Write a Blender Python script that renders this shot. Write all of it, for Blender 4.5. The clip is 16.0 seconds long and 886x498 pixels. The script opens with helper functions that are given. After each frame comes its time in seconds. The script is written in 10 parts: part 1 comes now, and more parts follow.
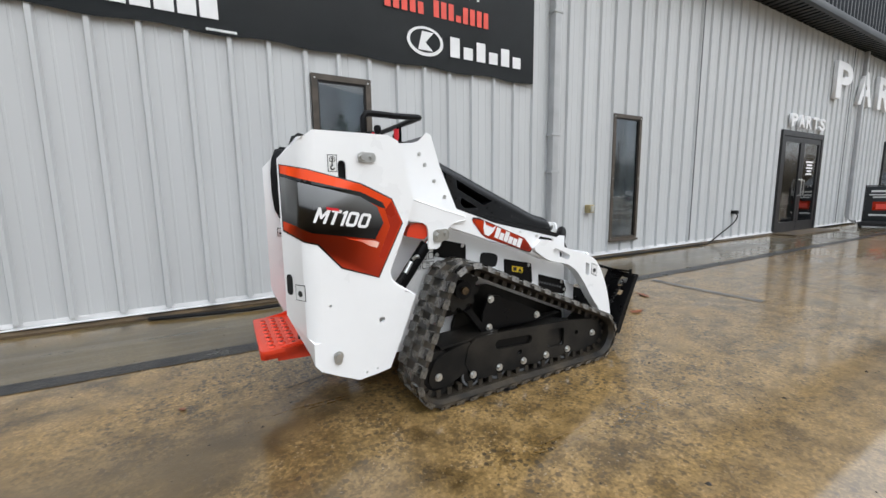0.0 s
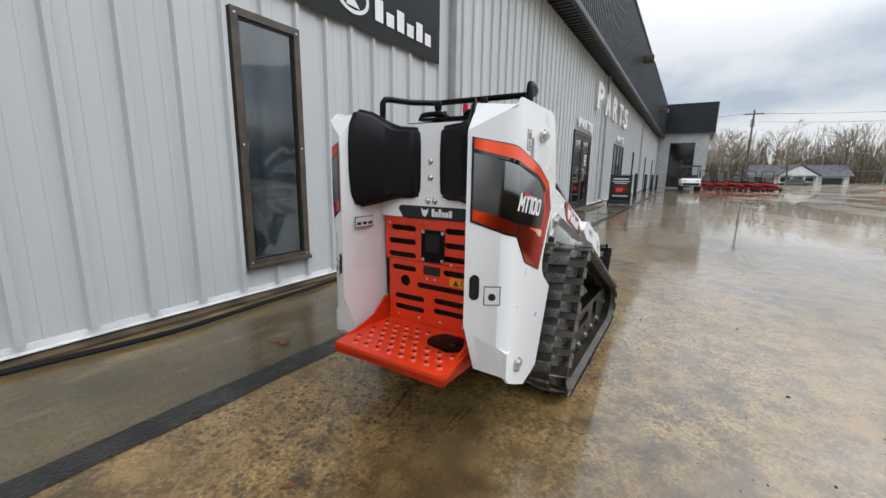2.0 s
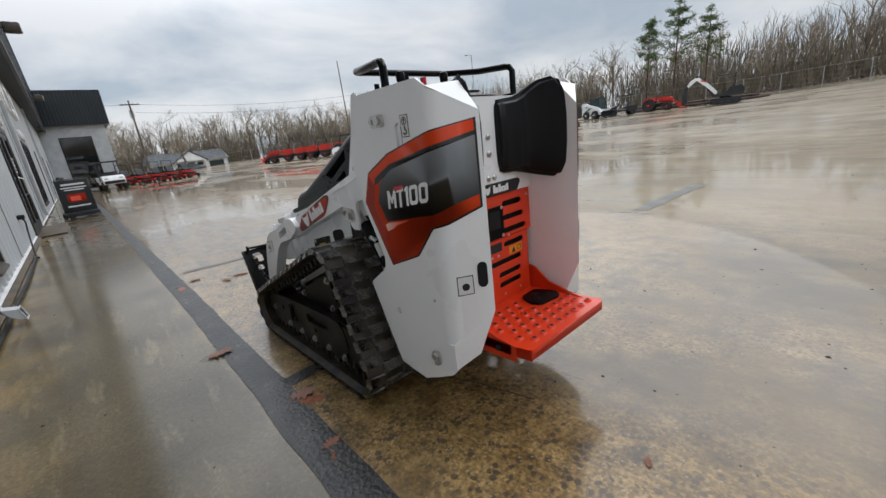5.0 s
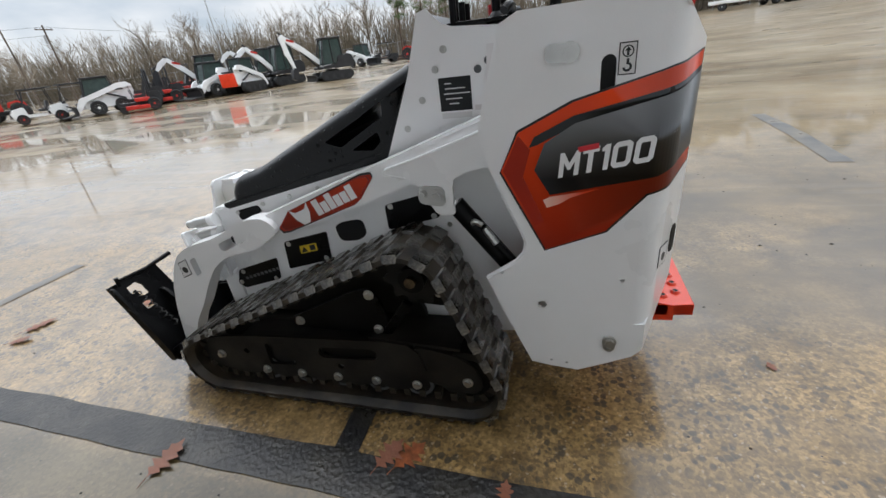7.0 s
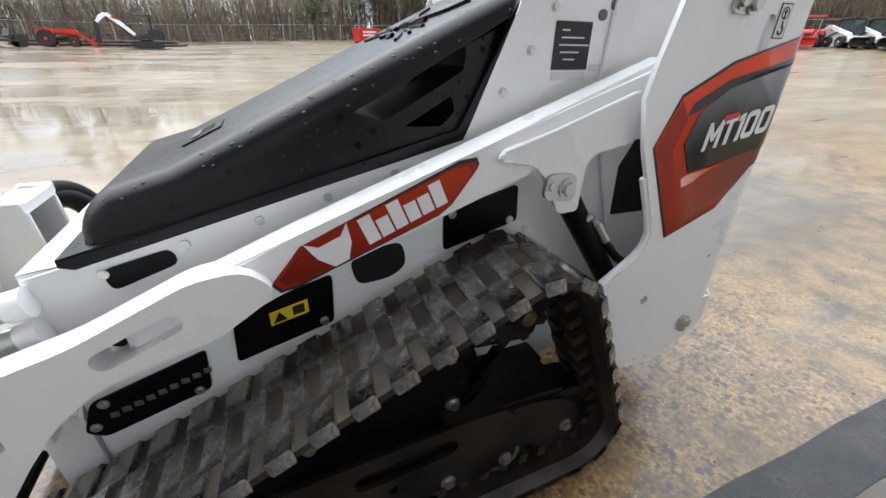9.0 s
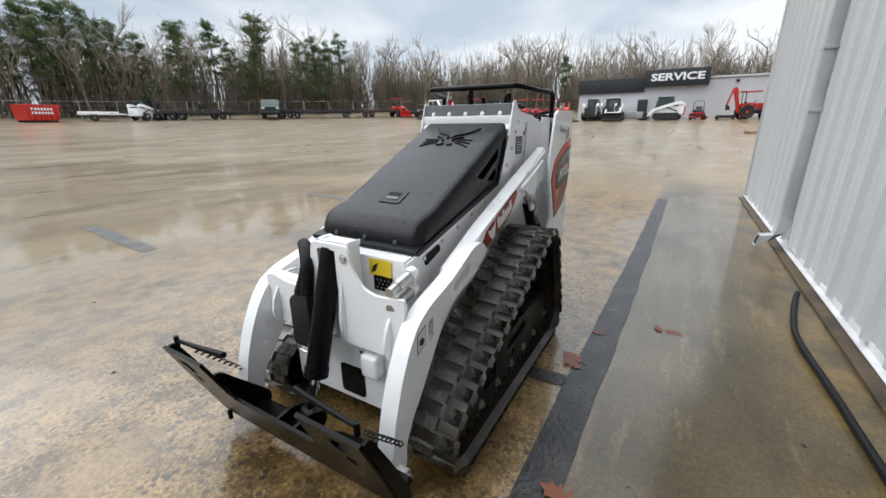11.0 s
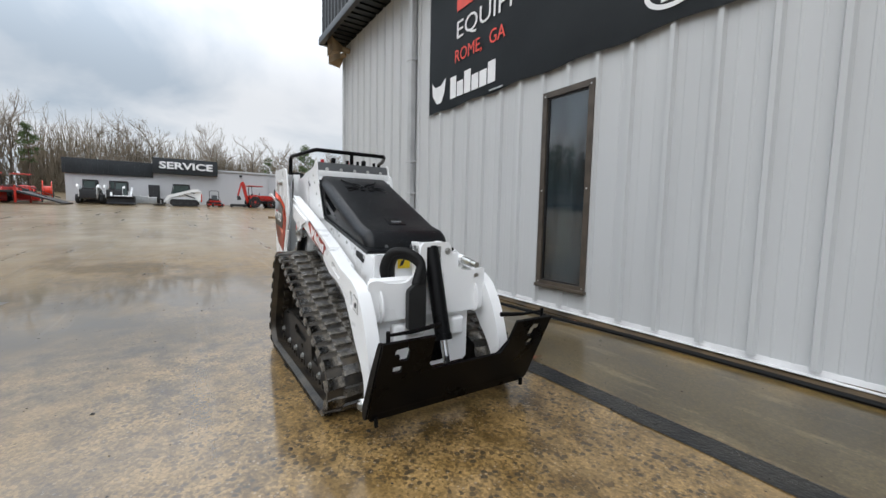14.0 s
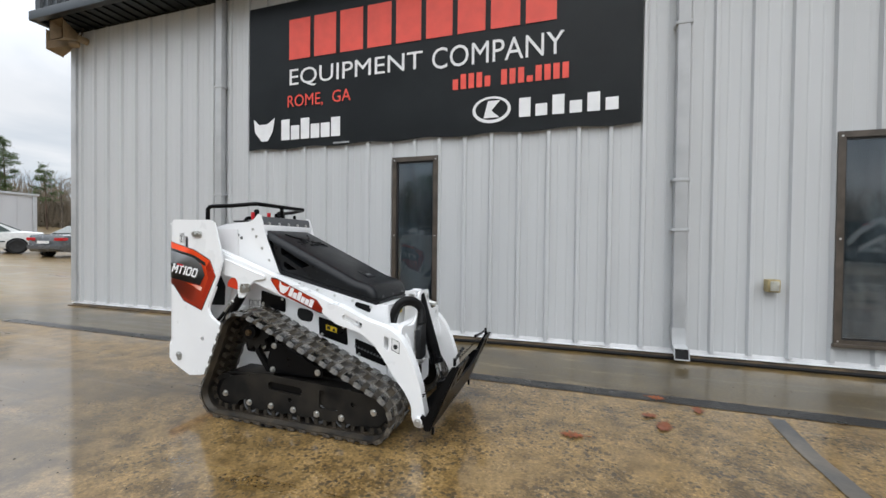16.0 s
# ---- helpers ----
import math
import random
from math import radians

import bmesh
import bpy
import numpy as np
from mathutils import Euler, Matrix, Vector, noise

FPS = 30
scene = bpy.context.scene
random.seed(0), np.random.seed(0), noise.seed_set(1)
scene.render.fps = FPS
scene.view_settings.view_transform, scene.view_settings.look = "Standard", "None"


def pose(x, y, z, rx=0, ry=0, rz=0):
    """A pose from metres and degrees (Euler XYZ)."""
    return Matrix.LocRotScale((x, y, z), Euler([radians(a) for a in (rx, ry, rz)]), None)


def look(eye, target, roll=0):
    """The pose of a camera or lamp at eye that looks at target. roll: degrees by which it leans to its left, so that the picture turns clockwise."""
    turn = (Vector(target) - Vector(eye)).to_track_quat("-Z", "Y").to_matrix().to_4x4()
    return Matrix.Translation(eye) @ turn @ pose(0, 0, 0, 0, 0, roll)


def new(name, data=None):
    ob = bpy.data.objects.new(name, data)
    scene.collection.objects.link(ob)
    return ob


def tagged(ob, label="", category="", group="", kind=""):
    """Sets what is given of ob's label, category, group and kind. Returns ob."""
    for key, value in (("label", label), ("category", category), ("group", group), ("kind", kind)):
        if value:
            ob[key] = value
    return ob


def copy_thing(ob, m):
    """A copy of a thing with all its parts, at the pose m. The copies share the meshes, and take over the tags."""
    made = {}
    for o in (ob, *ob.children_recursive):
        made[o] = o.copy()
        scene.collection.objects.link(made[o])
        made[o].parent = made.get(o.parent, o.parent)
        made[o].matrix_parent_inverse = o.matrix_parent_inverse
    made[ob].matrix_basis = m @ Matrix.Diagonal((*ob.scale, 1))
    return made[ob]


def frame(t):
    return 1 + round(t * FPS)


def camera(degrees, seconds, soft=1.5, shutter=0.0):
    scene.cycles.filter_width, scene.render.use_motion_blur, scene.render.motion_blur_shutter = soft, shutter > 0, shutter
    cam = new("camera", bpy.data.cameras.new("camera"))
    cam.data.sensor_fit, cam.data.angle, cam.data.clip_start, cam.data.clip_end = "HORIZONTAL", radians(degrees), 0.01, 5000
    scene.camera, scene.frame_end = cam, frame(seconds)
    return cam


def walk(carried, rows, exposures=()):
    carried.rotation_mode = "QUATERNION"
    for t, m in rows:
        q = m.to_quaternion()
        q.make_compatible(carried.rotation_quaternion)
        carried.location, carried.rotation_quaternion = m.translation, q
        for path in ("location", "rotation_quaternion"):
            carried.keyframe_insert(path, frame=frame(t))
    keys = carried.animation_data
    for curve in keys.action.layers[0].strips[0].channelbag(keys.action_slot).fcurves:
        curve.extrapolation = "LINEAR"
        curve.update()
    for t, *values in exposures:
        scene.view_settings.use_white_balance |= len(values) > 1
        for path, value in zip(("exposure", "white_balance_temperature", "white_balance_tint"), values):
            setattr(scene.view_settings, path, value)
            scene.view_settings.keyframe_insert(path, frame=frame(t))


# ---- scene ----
cam = camera(96.5, 16.0, soft=1.5)
PATH = [
    (0, (-0.859, -2.047, 1.005), (0.117, -0.324, 0.73), -0.8),
    (0.5, (-1.144, -1.824, 1.013), (0.025, -0.232, 0.698), -0.1),
    (1, (-1.397, -1.555, 0.998), (-0.051, -0.117, 0.649), 0.3),
    (1.5, (-1.597, -1.24, 1.02), (-0.081, 0.013, 0.653), 0.7),
    (2, (-1.785, -0.901, 1.018), (-0.108, 0.123, 0.643), 0.9),
    (2.5, (-1.901, -0.541, 1.02), (-0.076, 0.18, 0.632), 0.7),
    (3, (-1.953, -0.139, 1.031), (-0.02, 0.198, 0.644), 0.1),
    (3.5, (-1.977, 0.248, 1.058), (-0.02, 0.13, 0.665), -1.1),
    (4, (-1.86, 0.599, 1.063), (0.01, 0.015, 0.658), -2.6),
    (4.5, (-1.687, 0.959, 1.08), (-0.011, -0.038, 0.636), -4.5),
    (6.8, (-0.402, 1.483, 1.176), (0.22, -0.212, 0.316), -7.5),
    (7, (-0.289, 1.481, 1.193), (0.252, -0.229, 0.307), -7.2),
    (7.5, (-0.023, 1.363, 1.213), (0.268, -0.379, 0.275), -5.9),
    (8, (0.197, 1.153, 1.139), (0.172, -0.597, 0.172), -3.8),
    (8.5, (0.4, 1.047, 1.051), (0.016, -0.674, 0.106), -1.2),
    (8.7, (0.478, 1.033, 1.053), (-0.049, -0.658, 0.124), -0.2),
    (10.8, (1.973, 1.113, 1.240), (0.405, 0.048, 0.601), -0.3),
    (11, (2.096, 1.036, 1.193), (0.456, 0.064, 0.589), -0.5),
    (11.5, (2.428, 0.832, 1.019), (0.634, 0.116, 0.500), -0.8),
    (12, (2.657, 0.527, 0.897), (0.754, 0.100, 0.457), -1.0),
    (12.5, (2.839, 0.150, 0.863), (0.877, 0.061, 0.486), -0.6),
    (13, (2.908, -0.234, 0.857), (0.952, 0.057, 0.557), -0.4),
    (13.5, (2.928, -0.657, 0.909), (1.074, 0.052, 0.669), 0.7),
    (14, (2.860, -1.047, 0.935), (1.196, 0.051, 0.769), 1.2),
    (14.5, (2.774, -1.448, 1.007), (1.369, -0.030, 0.892), 1.1),
    (15, (2.645, -1.794, 1.041), (1.517, -0.145, 0.961), 0.9),
    (15.5, (2.393, -2.133, 1.071), (1.545, -0.322, 1.020), 0.9),
    (16, (2.098, -2.474, 1.118), (1.493, -0.568, 1.090), 0.7),
]
EXPOSURES = [(0.0, 0.2), (1.0, 0.15), (2.0, 0.05), (3.0, -0.05), (4.5, -0.1), (4.7, -0.08), (6.8, 0.24), (7.0, 0.28), (7.5, 0.42), (8.0, 0.58), (8.5, 0.78), (8.7, 0.8), (10.8, 0.30), (11.5, 0.20), (12.5, 0.08), (14.5, -0.04), (16.0, 0.06)]
walk(cam, [(t, look(e, g, r)) for t, e, g, r in PATH], EXPOSURES)

# ---- sky and light ----
world = bpy.data.worlds.new("overcast_sky")
scene.world = world
world.use_nodes = True
WN, WL = world.node_tree.nodes, world.node_tree.links
background = WN["Background"]
sky = WN.new("ShaderNodeTexSky")
sky.sky_type, sky.sun_disc = "NISHITA", False
sky.sun_elevation, sky.sun_rotation = radians(55), radians(150)
sky_dim = WN.new("ShaderNodeMix")
sky_dim.data_type, sky_dim.blend_type = "RGBA", "MULTIPLY"
sky_dim.inputs[0].default_value = 1.0
sky_dim.inputs[7].default_value = (0.11, 0.11, 0.12, 1)
WL.new(sky.outputs[0], sky_dim.inputs[6])
way = WN.new("ShaderNodeTexCoord")
split = WN.new("ShaderNodeSeparateXYZ")
WL.new(way.outputs["Generated"], split.inputs[0])


def wmath(op, a, b=0.0, c=None, clamp=False):
    n = WN.new("ShaderNodeMath")
    n.operation, n.use_clamp = op, clamp
    for i, v in enumerate((a, b) if c is None else (a, b, c)):
        if isinstance(v, (int, float)):
            n.inputs[i].default_value = v
        else:
            WL.new(v, n.inputs[i])
    return n.outputs[0]


rise = wmath("MAXIMUM", split.outputs[2], 0.0)
flat = wmath("ADD", rise, 0.22)
comb = WN.new("ShaderNodeCombineXYZ")
WL.new(wmath("DIVIDE", split.outputs[0], flat), comb.inputs[0])
WL.new(wmath("DIVIDE", split.outputs[1], flat), comb.inputs[1])
cloud = WN.new("ShaderNodeTexNoise")
cloud.inputs["Scale"].default_value, cloud.inputs["Detail"].default_value = 0.85, 6
cloud.inputs["Roughness"].default_value, cloud.inputs["Distortion"].default_value = 0.52, 0.35
WL.new(comb.outputs[0], cloud.inputs["Vector"])
ramp = WN.new("ShaderNodeValToRGB")
ramp.color_ramp.elements[0].position, ramp.color_ramp.elements[0].color = 0.40, (0.48, 0.555, 0.635, 1)
ramp.color_ramp.elements[1].position, ramp.color_ramp.elements[1].color = 0.60, (0.85, 0.87, 0.895, 1)
WL.new(cloud.outputs[0], ramp.inputs[0])
veil = WN.new("ShaderNodeMix")
veil.data_type = "RGBA"
veil.inputs[0].default_value = 0.9
WL.new(sky_dim.outputs[2], veil.inputs[6])
WL.new(ramp.outputs[0], veil.inputs[7])
WL.new(veil.outputs[2], background.inputs[0])
# an overcast sky grows brighter towards the zenith
climb = wmath("DIVIDE", wmath("SUBTRACT", rise, 0.22), 0.4, clamp=True)
climb = wmath("MULTIPLY", wmath("MULTIPLY", climb, climb), wmath("SUBTRACT", 3.0, wmath("MULTIPLY", climb, 2.0)))
zenith = wmath("ADD", wmath("ADD", 0.90, wmath("MULTIPLY", split.outputs[0], -0.13)), wmath("MULTIPLY", climb, 1.75))
# the hidden sun whitens the cloud round it in the east
toward = wmath("ADD", wmath("ADD", wmath("MULTIPLY", split.outputs[0], 0.80), wmath("MULTIPLY", split.outputs[1], -0.12)), wmath("MULTIPLY", split.outputs[2], 0.58))
WL.new(wmath("ADD", zenith, wmath("MULTIPLY", wmath("POWER", wmath("MAXIMUM", toward, 0.0), 4.0), 0.32)), background.inputs[1])

sun = new("sun", bpy.data.lights.new("sun", "SUN"))
sun.data.energy, sun.data.angle, sun.data.color = 0.95, radians(85), (1.0, 0.97, 0.92)
sun.matrix_world = look((0, 0, 30), (-8, 14, 7))


# ---- materials ----
def mat(name, col, rough=0.5, metal=0.0, var=0.12, scale=6.0, bump=0.05, fine=90.0, rvar=0.12, ior=1.45, coat=0.0, col2=None, stretch=(1, 1, 1), spots=0.0):
    m = bpy.data.materials.new(name)
    m.use_nodes = True
    N, L = m.node_tree.nodes, m.node_tree.links
    b = N["Principled BSDF"]
    tc, mp = N.new("ShaderNodeTexCoord"), N.new("ShaderNodeMapping")
    mp.inputs["Scale"].default_value = stretch
    L.new(tc.outputs["Object"], mp.inputs[0])
    n1, n2 = N.new("ShaderNodeTexNoise"), N.new("ShaderNodeTexNoise")
    n1.inputs["Scale"].default_value, n1.inputs["Detail"].default_value = scale, 5
    n2.inputs["Scale"].default_value, n2.inputs["Detail"].default_value = fine, 3
    L.new(mp.outputs[0], n1.inputs["Vector"]), L.new(mp.outputs[0], n2.inputs["Vector"])
    mx = N.new("ShaderNodeMix")
    mx.data_type = "RGBA"
    lo = col2 or tuple(c * (1 - 2 * var) for c in col)
    mx.inputs[6].default_value, mx.inputs[7].default_value = (*lo, 1), (*col, 1)
    rp = N.new("ShaderNodeMapRange")
    rp.inputs[1].default_value, rp.inputs[2].default_value = 0.35, 0.62
    L.new(n1.outputs[0], rp.inputs[0]), L.new(rp.outputs[0], mx.inputs[0])
    out = mx.outputs[2]
    if spots:
        mx2 = N.new("ShaderNodeMix")
        mx2.data_type, mx2.blend_type = "RGBA", "MULTIPLY"
        rs = N.new("ShaderNodeMapRange")
        rs.inputs[1].default_value, rs.inputs[2].default_value = 0.3, 0.7
        rs.inputs[3].default_value, rs.inputs[4].default_value = 1 - spots, 1 + spots * 0.3
        L.new(n2.outputs[0], rs.inputs[0])
        mx2.inputs[0].default_value = 1
        L.new(out, mx2.inputs[6]), L.new(rs.outputs[0], mx2.inputs[7])
        out = mx2.outputs[2]
    L.new(out, b.inputs["Base Color"])
    rr = N.new("ShaderNodeMapRange")
    rr.inputs[3].default_value, rr.inputs[4].default_value = max(0.02, rough - rvar), min(1, rough + rvar)
    L.new(n1.outputs[0], rr.inputs[0]), L.new(rr.outputs[0], b.inputs["Roughness"])
    b.inputs["Metallic"].default_value, b.inputs["IOR"].default_value, b.inputs["Coat Weight"].default_value = metal, ior, coat
    if bump:
        bp = N.new("ShaderNodeBump")
        bp.inputs["Strength"].default_value, bp.inputs["Distance"].default_value = bump, 0.004
        L.new(n2.outputs[0], bp.inputs["Height"]), L.new(bp.outputs[0], b.inputs["Normal"])
    return m


def droplets(m, amount=0.5, scale=70.0):
    """Rain beads on a paint: small domes in the bump."""
    N, L = m.node_tree.nodes, m.node_tree.links
    b = N["Principled BSDF"]
    tc, v, r, bp = N.new("ShaderNodeTexCoord"), N.new("ShaderNodeTexVoronoi"), N.new("ShaderNodeMapRange"), N.new("ShaderNodeBump")
    v.inputs["Scale"].default_value = scale
    r.inputs[1].default_value, r.inputs[2].default_value, r.inputs[3].default_value, r.inputs[4].default_value = 0.12, 0.3, 1, 0
    bp.inputs["Strength"].default_value, bp.inputs["Distance"].default_value = amount, 0.003
    pick, keep, mul = N.new("ShaderNodeSeparateColor"), N.new("ShaderNodeMapRange"), N.new("ShaderNodeMath")
    keep.inputs[1].default_value, keep.inputs[2].default_value = 0.45, 0.95
    mul.operation = "MULTIPLY"
    L.new(v.outputs["Color"], pick.inputs[0]), L.new(pick.outputs[0], keep.inputs[0])
    L.new(tc.outputs["Object"], v.inputs["Vector"]), L.new(v.outputs["Distance"], r.inputs[0])
    L.new(r.outputs[0], mul.inputs[0]), L.new(keep.outputs[0], mul.inputs[1]), L.new(mul.outputs[0], bp.inputs["Height"])
    old = b.inputs["Normal"].links[0].from_socket if b.inputs["Normal"].links else None
    if old:
        L.new(old, bp.inputs["Normal"])
    L.new(bp.outputs[0], b.inputs["Normal"])
    return m


WHITE = droplets(mat("white_paint", (0.86, 0.865, 0.865), 0.3, var=0.02, scale=3, bump=0.03, fine=240, coat=0.3), 0.12, 110)
PINKISH = mat("white_inner_paint", (0.80, 0.79, 0.79), 0.4, var=0.03, bump=0.02)
RED = droplets(mat("orange_red_paint", (0.72, 0.045, 0.010), 0.3, var=0.08, scale=4, bump=0.03, fine=200, coat=0.2), 0.2, 90)
BLACK = mat("black_paint", (0.0045, 0.0045, 0.005), 0.3, var=0.25, scale=5, bump=0.04, fine=160, ior=1.22)
DIRTY_BLACK = mat("dirty_black_paint", (0.006, 0.006, 0.006), 0.42, var=0.3, scale=5, bump=0.12, fine=70, col2=(0.026, 0.023, 0.019), ior=1.3)
HOOD = droplets(mat("hood_plastic", (0.0065, 0.0074, 0.0088), 0.32, var=0.12, bump=0.05, fine=420, ior=1.36), 0.9, 62)
PAD = mat("pad_foam", (0.008, 0.008, 0.009), 0.42, var=0.15, bump=0.06, fine=300, ior=1.3)
RUBBER = mat("track_rubber", (0.013, 0.012, 0.011), 0.4, var=0.25, scale=9, bump=0.4, fine=55, col2=(0.06, 0.048, 0.033), ior=1.45)
LUG = mat("muddy_lug_rubber", (0.035, 0.034, 0.032), 0.26, var=0.35, scale=26, bump=0.8, fine=120, col2=(0.17, 0.152, 0.125), ior=1.6, spots=0.5, coat=0.4)
STEEL = mat("zinc_steel", (0.62, 0.62, 0.6), 0.32, metal=1.0, var=0.1, bump=0.03)
CHROME = mat("chrome_rod", (0.8, 0.8, 0.8), 0.12, metal=1.0, var=0.02, bump=0, rvar=0.04)
# near-black, mostly for pieces that paint the shade of holes and recesses
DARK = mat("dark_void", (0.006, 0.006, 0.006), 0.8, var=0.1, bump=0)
GREYP = mat("dark_grey_paint", (0.11, 0.115, 0.12), 0.4, var=0.1, bump=0.06)
STICKER = mat("sticker_white", (0.72, 0.72, 0.71), 0.4, var=0.03, bump=0)
INK = mat("printed_black", (0.012, 0.015, 0.016), 0.35, var=0.1, bump=0)
DECAL_D = mat("decal_deep_red", (0.38, 0.024, 0.007), 0.3, var=0.1, scale=3, bump=0, ior=1.3)
DECAL_W = mat("decal_white", (0.82, 0.82, 0.82), 0.3, var=0.03, bump=0)
DECAL_R = mat("decal_red_tip", (0.62, 0.02, 0.03), 0.3, var=0.03, bump=0)
YELLOW = mat("warning_yellow", (0.78, 0.55, 0.02), 0.4, var=0.05, bump=0)
AMBER = mat("warning_orange", (0.80, 0.30, 0.015), 0.4, var=0.05, bump=0)


def fade(name, axis, lo, hi, col_lo, col_hi, rough=0.28):
    """A printed blend of two colours along one axis."""
    m = bpy.data.materials.new(name)
    m.use_nodes = True
    N, L = m.node_tree.nodes, m.node_tree.links
    tc, sp, mr, mx = N.new("ShaderNodeTexCoord"), N.new("ShaderNodeSeparateXYZ"), N.new("ShaderNodeMapRange"), N.new("ShaderNodeMix")
    mx.data_type = "RGBA"
    mr.inputs[1].default_value, mr.inputs[2].default_value = lo, hi
    mx.inputs[6].default_value, mx.inputs[7].default_value = (*col_lo, 1), (*col_hi, 1)
    L.new(tc.outputs["Object"], sp.inputs[0]), L.new(sp.outputs["XYZ".index(axis)], mr.inputs[0])
    L.new(mr.outputs[0], mx.inputs[0]), L.new(mx.outputs[2], N["Principled BSDF"].inputs["Base Color"])
    N["Principled BSDF"].inputs["Roughness"].default_value, N["Principled BSDF"].inputs["IOR"].default_value = rough, 1.3
    return m


DECAL_G = fade("decal_grey_blend", "Z", 0.86, 1.06, (0.010, 0.010, 0.011), (0.22, 0.225, 0.225))
DECAL_F = fade("decal_orange_blend", "Z", 0.66, 0.98, (0.30, 0.022, 0.008), (0.74, 0.062, 0.010))
DARKGUARD = mat("charcoal_guard", (0.016, 0.017, 0.018), 0.42, var=0.15, bump=0.06)

PANEL = mat("wall_panel_grey", (0.55, 0.562, 0.565), 0.42, var=0.05, scale=0.7, bump=0.04, fine=14, stretch=(1.5, 1, 0.25), coat=0.0)
FLASH = mat("white_flashing", (0.74, 0.74, 0.74), 0.45, var=0.08, scale=5)
TRIMG = mat("grey_trim", (0.46, 0.47, 0.475), 0.4, var=0.08, scale=3)
FASCIA = mat("charcoal_metal", (0.019, 0.023, 0.027), 0.4, var=0.15, scale=1.2, bump=0.03)
BRONZE = mat("bronze_frame", (0.085, 0.068, 0.052), 0.42, var=0.2, scale=8, bump=0.06)
ALUBLACK = mat("black_door_frame", (0.02, 0.02, 0.021), 0.35, var=0.1)
FOOTING = mat("stained_footing", (0.10, 0.068, 0.036), 0.6, var=0.3, scale=4, bump=0.3, fine=40, col2=(0.03, 0.022, 0.014))
VINYL = mat("banner_vinyl", (0.022, 0.026, 0.028), 0.38, var=0.15, scale=1.5, bump=0.02)
B_RED = mat("banner_red", (0.80, 0.09, 0.06), 0.45, var=0.05, bump=0)
LETTER = mat("letter_white", (0.82, 0.82, 0.82), 0.4, var=0.04, bump=0.02)
# the lack of light indoors is put into this near-black colour
ROOM = mat("unlit_room_shade", (0.02, 0.02, 0.022), 0.8, var=0.3, scale=0.8, bump=0)
TAN = mat("tan_plastic", (0.38, 0.28, 0.17), 0.5, var=0.15)
HOSE = mat("black_hose", (0.007, 0.007, 0.007), 0.55, var=0.2, ior=1.3)
TAR = mat("wet_tar", (0.009, 0.009, 0.01), 0.3, var=0.3, scale=7, bump=0.9, fine=60, rvar=0.1, ior=1.42, col2=(0.03, 0.027, 0.022), spots=0.5)

FADED = mat("faded_tar", (0.075, 0.075, 0.074), 0.32, var=0.25, scale=3, bump=0.2, fine=45, col2=(0.16, 0.138, 0.11))
CRACK = mat("crack_dirt", (0.05, 0.036, 0.02), 0.5, var=0.4, scale=9, bump=0)
GRIT = mat("grit", (0.05, 0.038, 0.027), 0.6, var=0.5, scale=2.5, bump=0, col2=(0.012, 0.010, 0.008))


def glass(name, tint, rough=0.02):
    m = bpy.data.materials.new(name)
    m.use_nodes = True
    b = m.node_tree.nodes["Principled BSDF"]
    b.inputs["Base Color"].default_value, b.inputs["Roughness"].default_value = (*tint, 1), rough
    b.inputs["Transmission Weight"].default_value, b.inputs["IOR"].default_value = 1.0, 1.75
    return m


GLASS = glass("tinted_glass", (0.72, 0.76, 0.78))
FILM = mat("peeling_window_film", (0.15, 0.19, 0.215), 0.5, var=0.3, scale=1.6, bump=0.02, col2=(0.025, 0.034, 0.04), stretch=(2.6, 1, 0.5))


